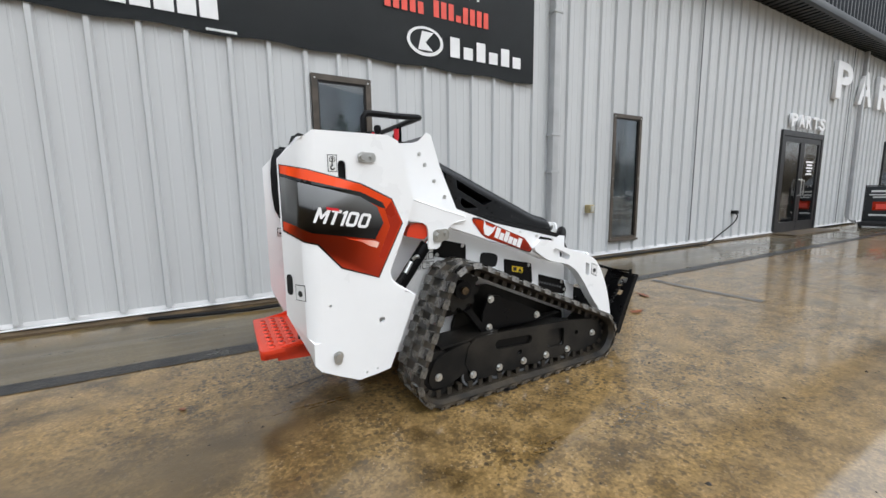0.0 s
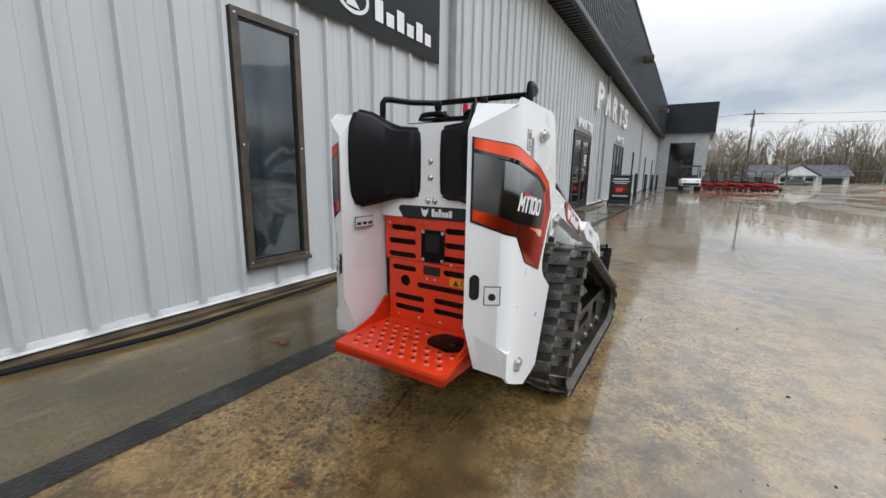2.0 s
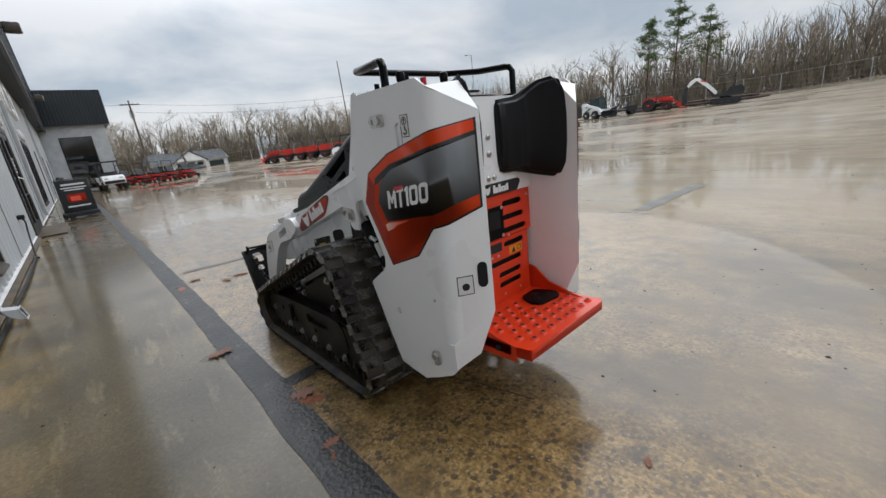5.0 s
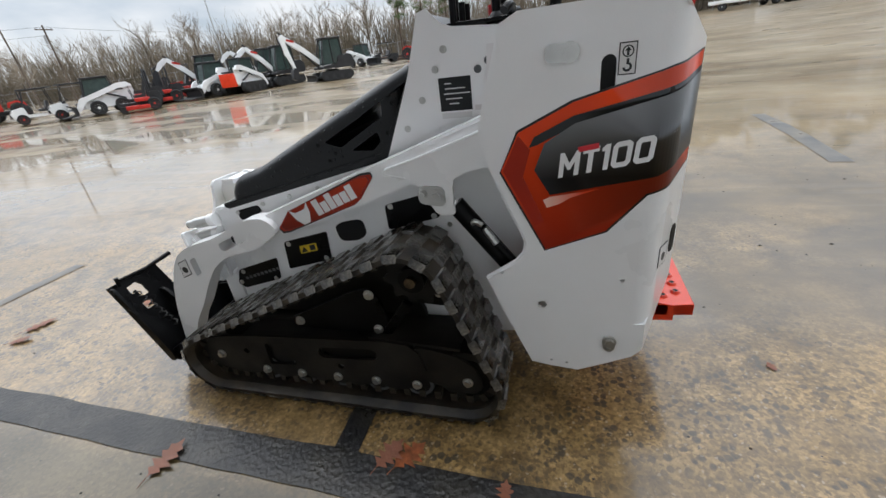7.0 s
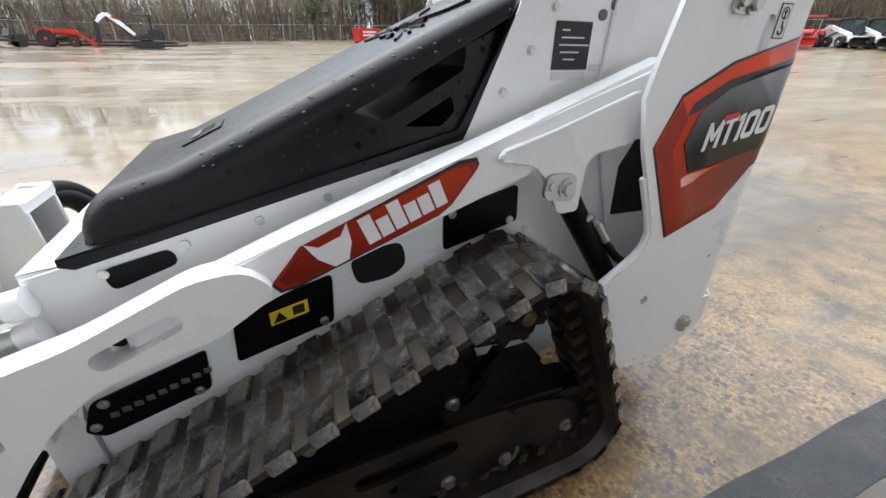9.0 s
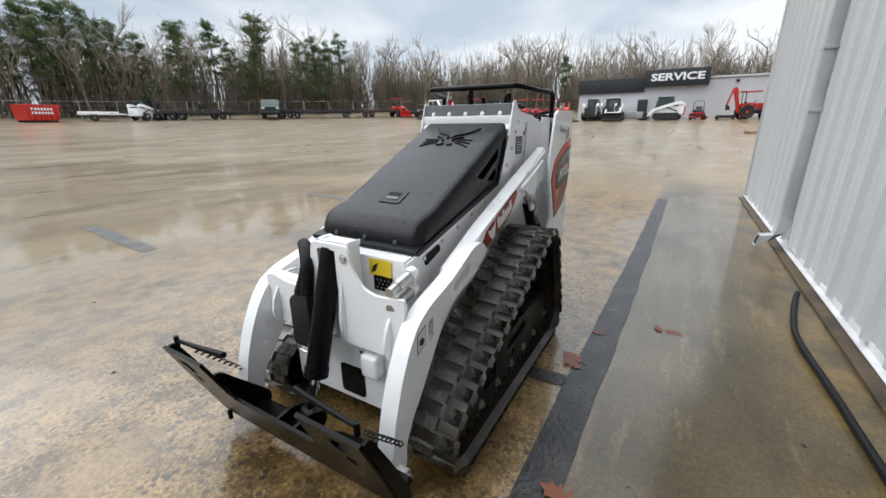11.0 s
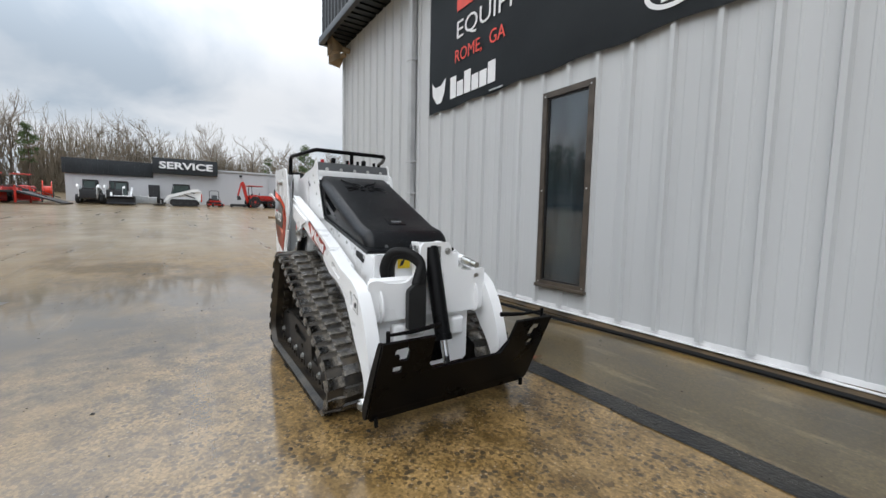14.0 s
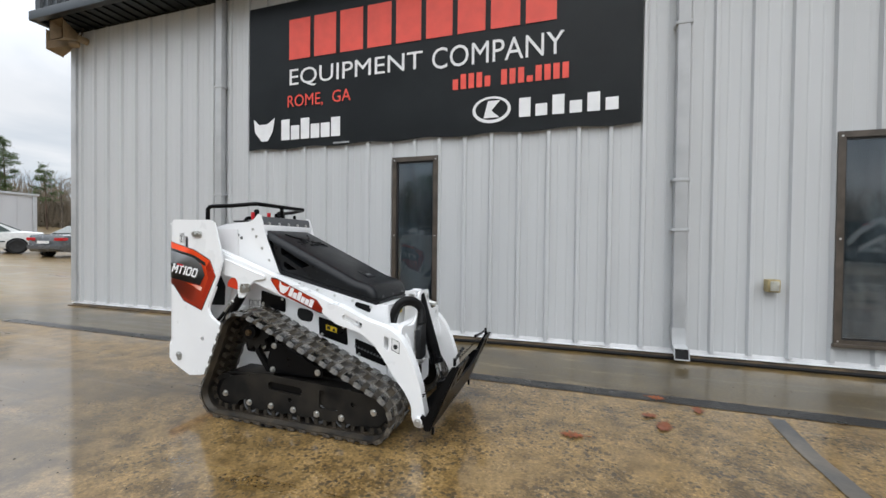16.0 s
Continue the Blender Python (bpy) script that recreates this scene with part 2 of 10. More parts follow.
def ground_material():
    m = bpy.data.materials.new("wet_stained_concrete")
    m.use_nodes = True
    N, L = m.node_tree.nodes, m.node_tree.links
    b = N["Principled BSDF"]
    tc = N.new("ShaderNodeTexCoord")
    P = tc.outputs["Object"]

    def noise_(scale, detail=5, rough=0.55, stretch=None, dist=0.0):
        n = N.new("ShaderNodeTexNoise")
        n.inputs["Scale"].default_value, n.inputs["Detail"].default_value = scale, detail
        n.inputs["Roughness"].default_value, n.inputs["Distortion"].default_value = rough, dist
        if stretch:
            mp = N.new("ShaderNodeMapping")
            mp.inputs["Scale"].default_value, mp.inputs["Rotation"].default_value = stretch, (0, 0, 0.35)
            L.new(P, mp.inputs[0]), L.new(mp.outputs[0], n.inputs["Vector"])
        else:
            L.new(P, n.inputs["Vector"])
        return n.outputs[0]

    def rng(v, a, c, lo=0.0, hi=1.0):
        n = N.new("ShaderNodeMapRange")
        for i, x in enumerate((a, c, lo, hi)):
            n.inputs[i + 1].default_value = x
        L.new(v, n.inputs[0])
        return n.outputs[0]

    def mix(f, a, c, mode="MIX"):
        n = N.new("ShaderNodeMix")
        n.data_type, n.blend_type = "RGBA", mode
        for i, v in ((0, f), (6, a), (7, c)):
            if isinstance(v, (tuple, float)):
                n.inputs[i].default_value = (*v, 1) if isinstance(v, tuple) else v
            else:
                L.new(v, n.inputs[i])
        return n.outputs[2]

    def mth(op, a, c):
        n = N.new("ShaderNodeMath")
        n.operation = op
        for i, v in enumerate((a, c)):
            if isinstance(v, float):
                n.inputs[i].default_value = v
            else:
                L.new(v, n.inputs[i])
        return n.outputs[0]

    def cells(scale, feature="F1"):
        v = N.new("ShaderNodeTexVoronoi")
        v.feature = feature
        v.inputs["Scale"].default_value = scale
        wob = N.new("ShaderNodeMix")
        wob.data_type = "VECTOR"
        wob.inputs[0].default_value = 0.012
        nz = N.new("ShaderNodeTexNoise")
        nz.inputs["Scale"].default_value = scale * 0.9
        L.new(P, nz.inputs["Vector"])
        L.new(P, wob.inputs[4]), L.new(nz.outputs["Color"], wob.inputs[5])
        L.new(wob.outputs[1], v.inputs["Vector"])
        sc = N.new("ShaderNodeSeparateColor")
        L.new(v.outputs["Color"], sc.inputs[0])
        return v.outputs["Distance"], sc.outputs[0], sc.outputs[1]

    sp = N.new("ShaderNodeSeparateXYZ")
    L.new(P, sp.inputs[0])
    big, mid, tiny = noise_(0.22, 4), noise_(1.6, 6, 0.6), noise_(60, 4, 0.65)
    X, Y = sp.outputs[0], sp.outputs[1]
    # rusty brown round the shop, paler silt out in the yard
    out = rng(mth("ADD", Y, mth("MULTIPLY", big, 2.5)), 0.1, -5.4)
    out = mth("MAXIMUM", out, rng(X, -4.5, -11.0))
    near = mix(rng(mid, 0.36, 0.64), (0.075, 0.046, 0.015), (0.21, 0.130, 0.044))
    near = mix(rng(noise_(6.5, 5, 0.65), 0.40, 0.62, 0.0, 0.75), near, (0.285, 0.185, 0.075))
    yard = mix(rng(noise_(0.5, 6, 0.6, (0.35, 1.5, 1)), 0.36, 0.64), (0.185, 0.138, 0.076), (0.36, 0.29, 0.185))
    yard = mix(rng(noise_(0.8, 6, 0.62, (0.8, 1.2, 1)), 0.46, 0.66, 0.0, 0.6), yard, (0.25, 0.165, 0.08))
    apron = mix(rng(mid, 0.36, 0.66), (0.055, 0.040, 0.017), (0.112, 0.083, 0.037))
    col = mix(out, near, yard)
    wall_side = mth("MULTIPLY", rng(Y, 0.75, 0.9), rng(X, -8.5, -6.0))
    col = mix(wall_side, col, apron)
    # pale scuffs along the joint and rust-yellow wash at the foot of the wall
    scuff = mth("MULTIPLY", rng(noise_(2.4, 7, 0.7, (0.5, 2.4, 1)), 0.56, 0.66), wall_side)
    col = mix(mth("MULTIPLY", scuff, 0.35), col, (0.30, 0.235, 0.13))
    col = mix(mth("MULTIPLY", rng(noise_(2.2, 5), 0.4, 0.6), mth("MULTIPLY", rng(Y, 1.5, 1.9), 0.7)), col, (0.27, 0.17, 0.05))
    # tyre streaks and drying lines along the yard
    streak = rng(noise_(1.1, 7, 0.62, (0.16, 2.6, 1)), 0.54, 0.66)
    col = mix(mth("MULTIPLY", streak, mth("MULTIPLY", out, 0.6)), col, (0.105, 0.08, 0.045))
    rut = mth("MULTIPLY", rng(noise_(0.45, 7, 0.66, (0.12, 1.6, 1)), 0.50, 0.62), rng(X, 0.0, -7.0))
    col = mix(mth("MULTIPLY", rut, mth("MULTIPLY", out, 0.7)), col, (0.20, 0.14, 0.065))
    # far gravel and clay
    far_ = rng(mth("MULTIPLY", Y, -1.0), 26.0, 44.0)
    col = mix(far_, col, mix(rng(big, 0.4, 0.6), (0.30, 0.225, 0.135), (0.20, 0.17, 0.125)))
    # exposed aggregate: stones of a centimetre or two, dark and light, in worn patches
    d1, r1, g1 = cells(42)
    d2, r2, g2 = cells(95)
    worn = mth("MULTIPLY", mth("MULTIPLY", rng(noise_(1.9, 6, 0.62), 0.34, 0.52), rng(Y, 0.9, 0.7, 0.2, 1.0)), mth("MULTIPLY", rng(Y, -2.0, -0.9, 0.06, 1.0), rng(X, -2.0, -1.0, 0.15, 1.0)))
    soft = rng(noise_(0.7, 5, 0.55), 0.46, 0.66)
    col = mix(mth("MULTIPLY", soft, mth("MULTIPLY", out, 0.7)), col, (0.17, 0.108, 0.046))
    sandy = mix(1.0, col, rng(r2, 0.0, 1.0, 0.58, 1.4), "MULTIPLY")
    sandy = mix(1.0, sandy, rng(tiny, 0.3, 0.7, 0.6, 1.4), "MULTIPLY")
    col = mix(mth("MULTIPLY", mth("ADD", mth("MULTIPLY", worn, 0.65), 0.35), rng(out, 0.2, 1.0, 1.0, 0.35)), col, sandy)
    dark_stone = mth("MULTIPLY", rng(r1, 0.72, 0.76), rng(d1, 0.62, 0.42))
    col = mix(mth("MULTIPLY", mth("MULTIPLY", dark_stone, worn), 0.8), col, (0.03, 0.025, 0.018))
    pale_stone = mth("MULTIPLY", rng(g2, 0.93, 0.95), rng(d2, 0.5, 0.35))
    col = mix(mth("MULTIPLY", mth("MULTIPLY", pale_stone, worn), 0.5), col, (0.42, 0.34, 0.24))
    pits = mth("MULTIPLY", rng(noise_(14, 6, 0.78), 0.57, 0.63), worn)
    col = mix(mth("MULTIPLY", pits, 0.7), col, (0.04, 0.028, 0.014))
    fleck = mth("MULTIPLY", rng(noise_(24, 4, 0.6), 0.67, 0.70), rng(out, 0.0, 1.0, 0.4, 0.8))
    col = mix(fleck, col, (0.05, 0.038, 0.022))
    # darker stretch beside the tail of the machine, with ragged ends
    dark_stretch = mth("MULTIPLY", mth("MULTIPLY", rng(X, -0.1, -0.7), rng(X, -4.2, -3.0)), mth("MULTIPLY", rng(Y, 0.2, -0.3), rng(Y, -3.6, -1.9)))
    dark_stretch = mth("MULTIPLY", dark_stretch, rng(noise_(1.3, 6, 0.62, (0.7, 1.4, 1)), 0.34, 0.56, 0.35, 1.0))
    col = mix(dark_stretch, col, mix(rng(mid, 0.36, 0.64), (0.060, 0.040, 0.017), (0.115, 0.080, 0.038)))
    L.new(col, b.inputs["Base Color"])
    # film of rain: it stands smooth in the hollows, the crown between them has drained
    pool = rng(noise_(0.30, 6, 0.58, (0.6, 1.2, 1)), 0.46, 0.53)
    low = mth("MAXIMUM", rng(X, -0.8, 2.4), mth("MULTIPLY", rng(Y, -1.6, -0.7), rng(X, -2.5, 1.0, 0.55, 1.0)))
    low = mth("MULTIPLY", low, rng(X, -5.0, -2.5))
    film = mth("MULTIPLY", low, mth("MAXIMUM", rng(pool, 0.0, 1.0, 0.55, 1.0), mth("MULTIPLY", rng(Y, -4.5, -2.5), 0.8)))
    film = mth("MAXIMUM", film, mth("MULTIPLY", pool, rng(X, -16.0, -3.0, 0.30, 0.8)))
    film = mth("MAXIMUM", film, mth("MULTIPLY", out, 0.55))
    film = mth("MAXIMUM", film, mth("MULTIPLY", mth("MULTIPLY", rng(Y, 0.1, -0.5), rng(X, -6.0, -3.0)), rng(mid, 0.3, 0.7, 0.5, 0.75)))
    grain = mth("MULTIPLY", worn, rng(pool, 0.0, 1.0, 1.0, 0.45))
    rough = mth("ADD", rng(mid, 0.3, 0.7, 0.34, 0.44), rng(streak, 0.0, 1.0, 0.0, -0.12))
    L.new(rough, b.inputs["Roughness"])
    b.inputs["IOR"].default_value = 1.38
    film = mth("MULTIPLY", film, rng(dark_stretch, 0.0, 1.0, 1.0, 0.85))
    water = mix(wall_side, film, mth("MULTIPLY", rng(mid, 0.3, 0.7, 0.45, 0.75), rng(X, 1.5, 6.0, 0.9, 1.4)))
    L.new(water, b.inputs["Coat Weight"])
    L.new(mth("ADD", 1.48, mth("MULTIPLY", mth("MULTIPLY", rng(X, -0.5, 1.0), rng(Y, -0.8, -1.4)), 0.3)), b.inputs["Coat IOR"])
    L.new(mth("ADD", mth("ADD", rng(pool, 0.0, 1.0, 0.04, 0.015), mth("ADD", mth("MULTIPLY", wall_side, 0.08), mth("MAXIMUM", rng(X, -3.0, -9.0, 0.0, 0.14), rng(Y, -5.0, -16.0, 0.0, 0.1)))), mth("MULTIPLY", grain, 0.05)), b.inputs["Coat Roughness"])
    bp = N.new("ShaderNodeBump")
    bp.inputs["Distance"].default_value = 0.006
    L.new(rng(grain, 0.0, 1.0, 0.02, 0.26), bp.inputs["Strength"])
    hgt = mth("ADD", mth("ADD", mth("MULTIPLY", tiny, 0.5), mth("MULTIPLY", d2, 0.35)), mth("ADD", mth("MULTIPLY", d1, 0.15), mth("MULTIPLY", pits, -0.6)))
    L.new(hgt, bp.inputs["Height"])
    L.new(bp.outputs[0], b.inputs["Normal"])
    ripple = N.new("ShaderNodeBump")
    ripple.inputs["Distance"].default_value = 0.006
    L.new(rng(grain, 0.0, 1.0, 0.004, 0.14), ripple.inputs["Strength"])
    L.new(hgt, ripple.inputs["Height"]), L.new(ripple.outputs[0], b.inputs["Coat Normal"])
    return m


GROUND = ground_material()


def leafy(m, share=0.45):
    """Let thin leaves pass part of the light, in their own colour."""
    N, L = m.node_tree.nodes, m.node_tree.links
    b = N["Principled BSDF"]
    t, mx = N.new("ShaderNodeBsdfTranslucent"), N.new("ShaderNodeMixShader")
    mx.inputs[0].default_value = share
    if b.inputs["Base Color"].is_linked:
        L.new(b.inputs["Base Color"].links[0].from_socket, t.inputs[0])
    L.new(b.outputs[0], mx.inputs[1]), L.new(t.outputs[0], mx.inputs[2])
    L.new(mx.outputs[0], N["Material Output"].inputs[0])
    return m


# ---- building blocks ----
from mathutils import geometry


def finish(bm, angle=0.6):
    bmesh.ops.recalc_face_normals(bm, faces=bm.faces)
    for e in bm.edges:
        if len(e.link_faces) == 2:
            e.smooth = e.calc_face_angle(0.0) < angle
    for f in bm.faces:
        f.smooth = True


def mesh_of(name, bm, material, angle=0.6):
    finish(bm, angle)
    me = bpy.data.meshes.new(name)
    bm.to_mesh(me)
    bm.free()
    me.materials.append(material)
    return me


SETS = {}


def part(name, bm, material, parent, label=""):
    heads = [] if isinstance(bm, bpy.types.Mesh) else SETS.pop(id(bm), [])
    if len(heads) > 1 and len(bm.verts) == 36 * len(heads):
        # several bolts: each becomes a part of its own
        bm.free()
        for p, a, r, h in heads[:-1]:
            part(name, one_bolt(p, a, r, h), material, parent, label)
        bm = one_bolt(*heads[-1])
        SETS.pop(id(bm), None)
    ob = new(name, bm if isinstance(bm, bpy.types.Mesh) else mesh_of(name, bm, material))
    ob.parent = parent
    if label:
        ob["label"] = label
    return ob


def thing(name, label, category, group="", m=None, kind=""):
    ob = new(name)
    ob.empty_display_size = 0.1
    if m is not None:
        ob.matrix_basis = m
    return tagged(ob, label, category, group, kind)


def structure(name, bm, material, label="", parent=None):
    ob = new(name, bm if isinstance(bm, bpy.types.Mesh) else mesh_of(name, bm, material))
    ob.parent = parent
    return tagged(ob, label, "", "", "structure")


def box(bm, x0, x1, y0, y1, z0, z1, bevel=0.0, seg=2, m=None):
    r = bmesh.ops.create_cube(bm, size=1)
    vs = r["verts"]
    bmesh.ops.transform(bm, verts=vs, matrix=Matrix.Translation(((x0 + x1) / 2, (y0 + y1) / 2, (z0 + z1) / 2)) @ Matrix.Diagonal((abs(x1 - x0), abs(y1 - y0), abs(z1 - z0), 1)))
    if m is not None:
        bmesh.ops.transform(bm, verts=vs, matrix=m)
    if bevel:
        es = list({e for v in vs for e in v.link_edges})
        bmesh.ops.bevel(bm, geom=es, offset=bevel, segments=seg, affect="EDGES", clamp_overlap=True, profile=0.6)
    return bm


def bx(*a, **k):
    return box(bmesh.new(), *a, **k)


PLANES = {"xz": lambda u, v, w: (u, w, v), "yz": lambda u, v, w: (w, u, v), "xy": lambda u, v, w: (u, v, w)}


def rnd(pts, r, n=4):
    """A polygon with its corners rounded."""
    out = []
    k = len(pts)
    for i, p in enumerate(pts):
        p = Vector(p[:2])
        a, c = Vector(pts[i - 1][:2]) - p, Vector(pts[(i + 1) % k][:2]) - p
        d = min(r, a.length * 0.45, c.length * 0.45)
        a, c = p + a.normalized() * d, p + c.normalized() * d
        for j in range(n + 1):
            t = j / n
            out.append(((1 - t) ** 2 * a + 2 * t * (1 - t) * p + t * t * c).to_tuple())
    return out


def capsule(u0, v0, u1, v1, r, n=6):
    a = math.atan2(v1 - v0, u1 - u0)
    pts = []
    for (u, v), s in (((u1, v1), -0.5), ((u0, v0), 0.5)):
        for j in range(n + 1):
            t = a + math.pi * (s + j / n)
            pts.append((u + r * math.cos(t), v + r * math.sin(t)))
    return pts


def disc(u, v, r, n=16):
    return [(u + r * math.cos(2 * math.pi * i / n), v + r * math.sin(2 * math.pi * i / n)) for i in range(n)]


def plate(bm, outer, w0, w1, plane="xz", holes=(), bevel=0.0, m=None):
    """A flat plate: a polygon, with holes, given thickness from w0 to w1."""
    to = PLANES[plane]
    if m is not None:
        base = to
        to = lambda u, v, w: m @ Vector(base(u, v, w))
    loops = [list(outer)] + [list(h) for h in holes]
    start = len(bm.verts)
    front = [[bm.verts.new(to(u, v, w0)) for u, v in lp] for lp in loops]
    back = [[bm.verts.new(to(u, v, w1)) for u, v in lp] for lp in loops]
    rims = []
    if holes:
        flat_ = [[Vector((u, v, 0)) for u, v in lp] for lp in loops]
        fa, ba = [v for lp in front for v in lp], [v for lp in back for v in lp]
        for a, c, d in geometry.tessellate_polygon(flat_):
            bm.faces.new((fa[a], fa[c], fa[d])), bm.faces.new((ba[d], ba[c], ba[a]))
    else:
        bm.faces.new(front[0]), bm.faces.new(back[0][::-1])
    for f, k in zip(front, back):
        for i in range(len(f)):
            j = (i + 1) % len(f)
            bm.faces.new((f[i], f[j], k[j], k[i]))
            if f is front[0]:
                rims += [(f[i], f[j]), (k[i], k[j])]
    if bevel:
        es = [e for e in (bm.edges.get(p) for p in rims) if e]
        bmesh.ops.bevel(bm, geom=es, offset=bevel, segments=2, affect="EDGES", clamp_overlap=True)
    return bm


def pl(*a, **k):
    return plate(bmesh.new(), *a, **k)


def smooth_line(pts, n=6):
    pts = [Vector(p) for p in pts]
    if len(pts) < 3:
        return pts
    out = []
    q = [2 * pts[0] - pts[1]] + pts + [2 * pts[-1] - pts[-2]]
    for i in range(1, len(q) - 2):
        for j in range(n):
            t = j / n
            a, b_, c, d = q[i - 1], q[i], q[i + 1], q[i + 2]
            out.append(0.5 * (2 * b_ + (c - a) * t + (2 * a - 5 * b_ + 4 * c - d) * t * t + (3 * b_ - a - 3 * c + d) * t ** 3))
    return out + [pts[-1]]


def tube(bm, pts, r, n=10, ends=True):
    """A round bar along a line; r is one radius or one for each point."""
    pts = [Vector(p) for p in pts]
    rs = r if isinstance(r, (list, tuple)) else [r] * len(pts)
    side, rings = None, []
    for i, p in enumerate(pts):
        d = (pts[min(i + 1, len(pts) - 1)] - pts[max(i - 1, 0)]).normalized()
        if side is None:
            side = d.orthogonal().normalized()
        side = (side - d * side.dot(d)).normalized()
        up = d.cross(side)
        rings.append([bm.verts.new(p + rs[i] * (side * math.cos(2 * math.pi * k / n) + up * math.sin(2 * math.pi * k / n))) for k in range(n)])
    for a, c in zip(rings, rings[1:]):
        for k in range(n):
            bm.faces.new((a[k], a[(k + 1) % n], c[(k + 1) % n], c[k]))
    if ends:
        bm.faces.new(rings[0][::-1]), bm.faces.new(rings[-1])
    return bm


def tb(*a, **k):
    return tube(bmesh.new(), *a, **k)


def rod(bm, p0, p1, r, n=14):
    return tube(bm, [p0, p1], r, n)


def bolt(bm, p, axis, r=0.011, h=0.008):
    """A hexagon head on a washer, standing off along axis."""
    p, a = Vector(p), Vector(axis).normalized()
    SETS.setdefault(id(bm), []).append((p, a, r, h))
    tube(bm, [p, p + a * h * 0.3], r * 1.5, 12)
    tube(bm, [p + a * h * 0.3, p + a * h], r, 6)


def one_bolt(p, axis, r=0.011, h=0.008):
    bm = bmesh.new()
    bolt(bm, p, axis, r, h)
    return bm


def bolts(name, places, axis, r, h, material, parent):
    """A row of bolts, each a part of its own on one shared mesh."""
    me = None
    for p in places:
        if me is None:
            me = mesh_of(name, one_bolt((0, 0, 0), axis, r, h), material)
        part(name, me, material, parent).location = p


def mirror(pts):
    return [(-u, v) for u, v in pts]


def lettering(name, text, width, height, depth, material, m, parent, bold=0.0, label=""):
    """Raised letters in the built-in font, fitted to a width and height; m takes them from the plane z = 0 to their place."""
    cu = bpy.data.curves.new(name, "FONT")
    cu.body, cu.extrude, cu.resolution_u, cu.offset = text, 0.02, 3, bold
    tmp = bpy.data.objects.new(name, cu)
    me = bpy.data.meshes.new_from_object(tmp)
    bpy.data.objects.remove(tmp)
    bpy.data.curves.remove(cu)
    xs, ys = [v.co.x for v in me.vertices], [v.co.y for v in me.vertices]
    sx, sy = width / (max(xs) - min(xs)), height / (max(ys) - min(ys))
    fit_ = Matrix.Diagonal((sx, sy, depth / 0.04, 1)) @ Matrix.Translation((-(max(xs) + min(xs)) / 2, -(max(ys) + min(ys)) / 2, 0.02))
    me.transform(m @ fit_)
    me.materials.clear()
    me.materials.append(material)
    return part(name, me, material, parent, label)


def bars(bm, x0, x1, z0, z1, heights, w0, w1, plane, m=None, gap=0.22):
    """A word drawn as plain upright bars."""
    step = (x1 - x0) / len(heights)
    for i, h in enumerate(heights):
        a = x0 + i * step
        plate(bm, [(a, z0), (a + step * (1 - gap), z0), (a + step * (1 - gap), z0 + (z1 - z0) * h), (a, z0 + (z1 - z0) * h)], w0, w1, plane, m=m)
    return bm


def bar_parts(name, material, parent, label, x0, x1, z0, z1, heights, w0, w1, plane, gap=0.22, m=None):
    """The same word, with every bar a part of its own."""
    step = (x1 - x0) / len(heights)
    for i, h in enumerate(heights):
        if h > 0:
            bm = bmesh.new()
            bars(bm, x0 + i * step, x0 + (i + 1) * step, z0, z1, (h,), w0, w1, plane, m=m, gap=gap)
            part(name, bm, material, parent, label)


# ---- ground ----
def ramp01(v, a, b):
    t = min(1.0, max(0.0, (v - a) / (b - a)))
    return t * t * (3 - 2 * t)


def height(x, y):
    """The yard is level round the shop and climbs gently to the west and south."""
    w = 1.2 + 0.5 * ramp01(-x, -10, 10)
    return 1.6 * max(0.0, min(1.6, (-x - 7) / 40)) ** 1.5 + w * max(0.0, min(1.8, (-y - 12) / 43)) * ramp01(-y, 8, 20)


def spaced(lo, hi, fine_lo, fine_hi, step, grow):
    vals, s = [], step
    v = fine_lo
    while v <= fine_hi:
        vals.append(v)
        v += step
    v, s = vals[-1], step
    while v < hi:
        s *= grow
        v += s
        vals.append(min(v, hi))
    v, s = vals[0], step
    while v > lo:
        s *= grow
        v -= s
        vals.insert(0, max(v, lo))
    return vals


def build_ground():
    xs, ys = spaced(-420, 420, -30, 30, 2.5, 1.25), spaced(-420, 420, -40, 4, 2.5, 1.25)
    bm = bmesh.new()
    grid = [[bm.verts.new((x, y, height(x, y) if x < -7 or y < -8 else 0.0)) for y in ys] for x in xs]
    for i in range(len(xs) - 1):
        for j in range(len(ys) - 1):
            bm.faces.new((grid[i][j], grid[i + 1][j], grid[i + 1][j + 1], grid[i][j + 1]))
    structure("ground", bm, GROUND, "wet brown stained concrete yard with shallow pools of rain")


build_ground()


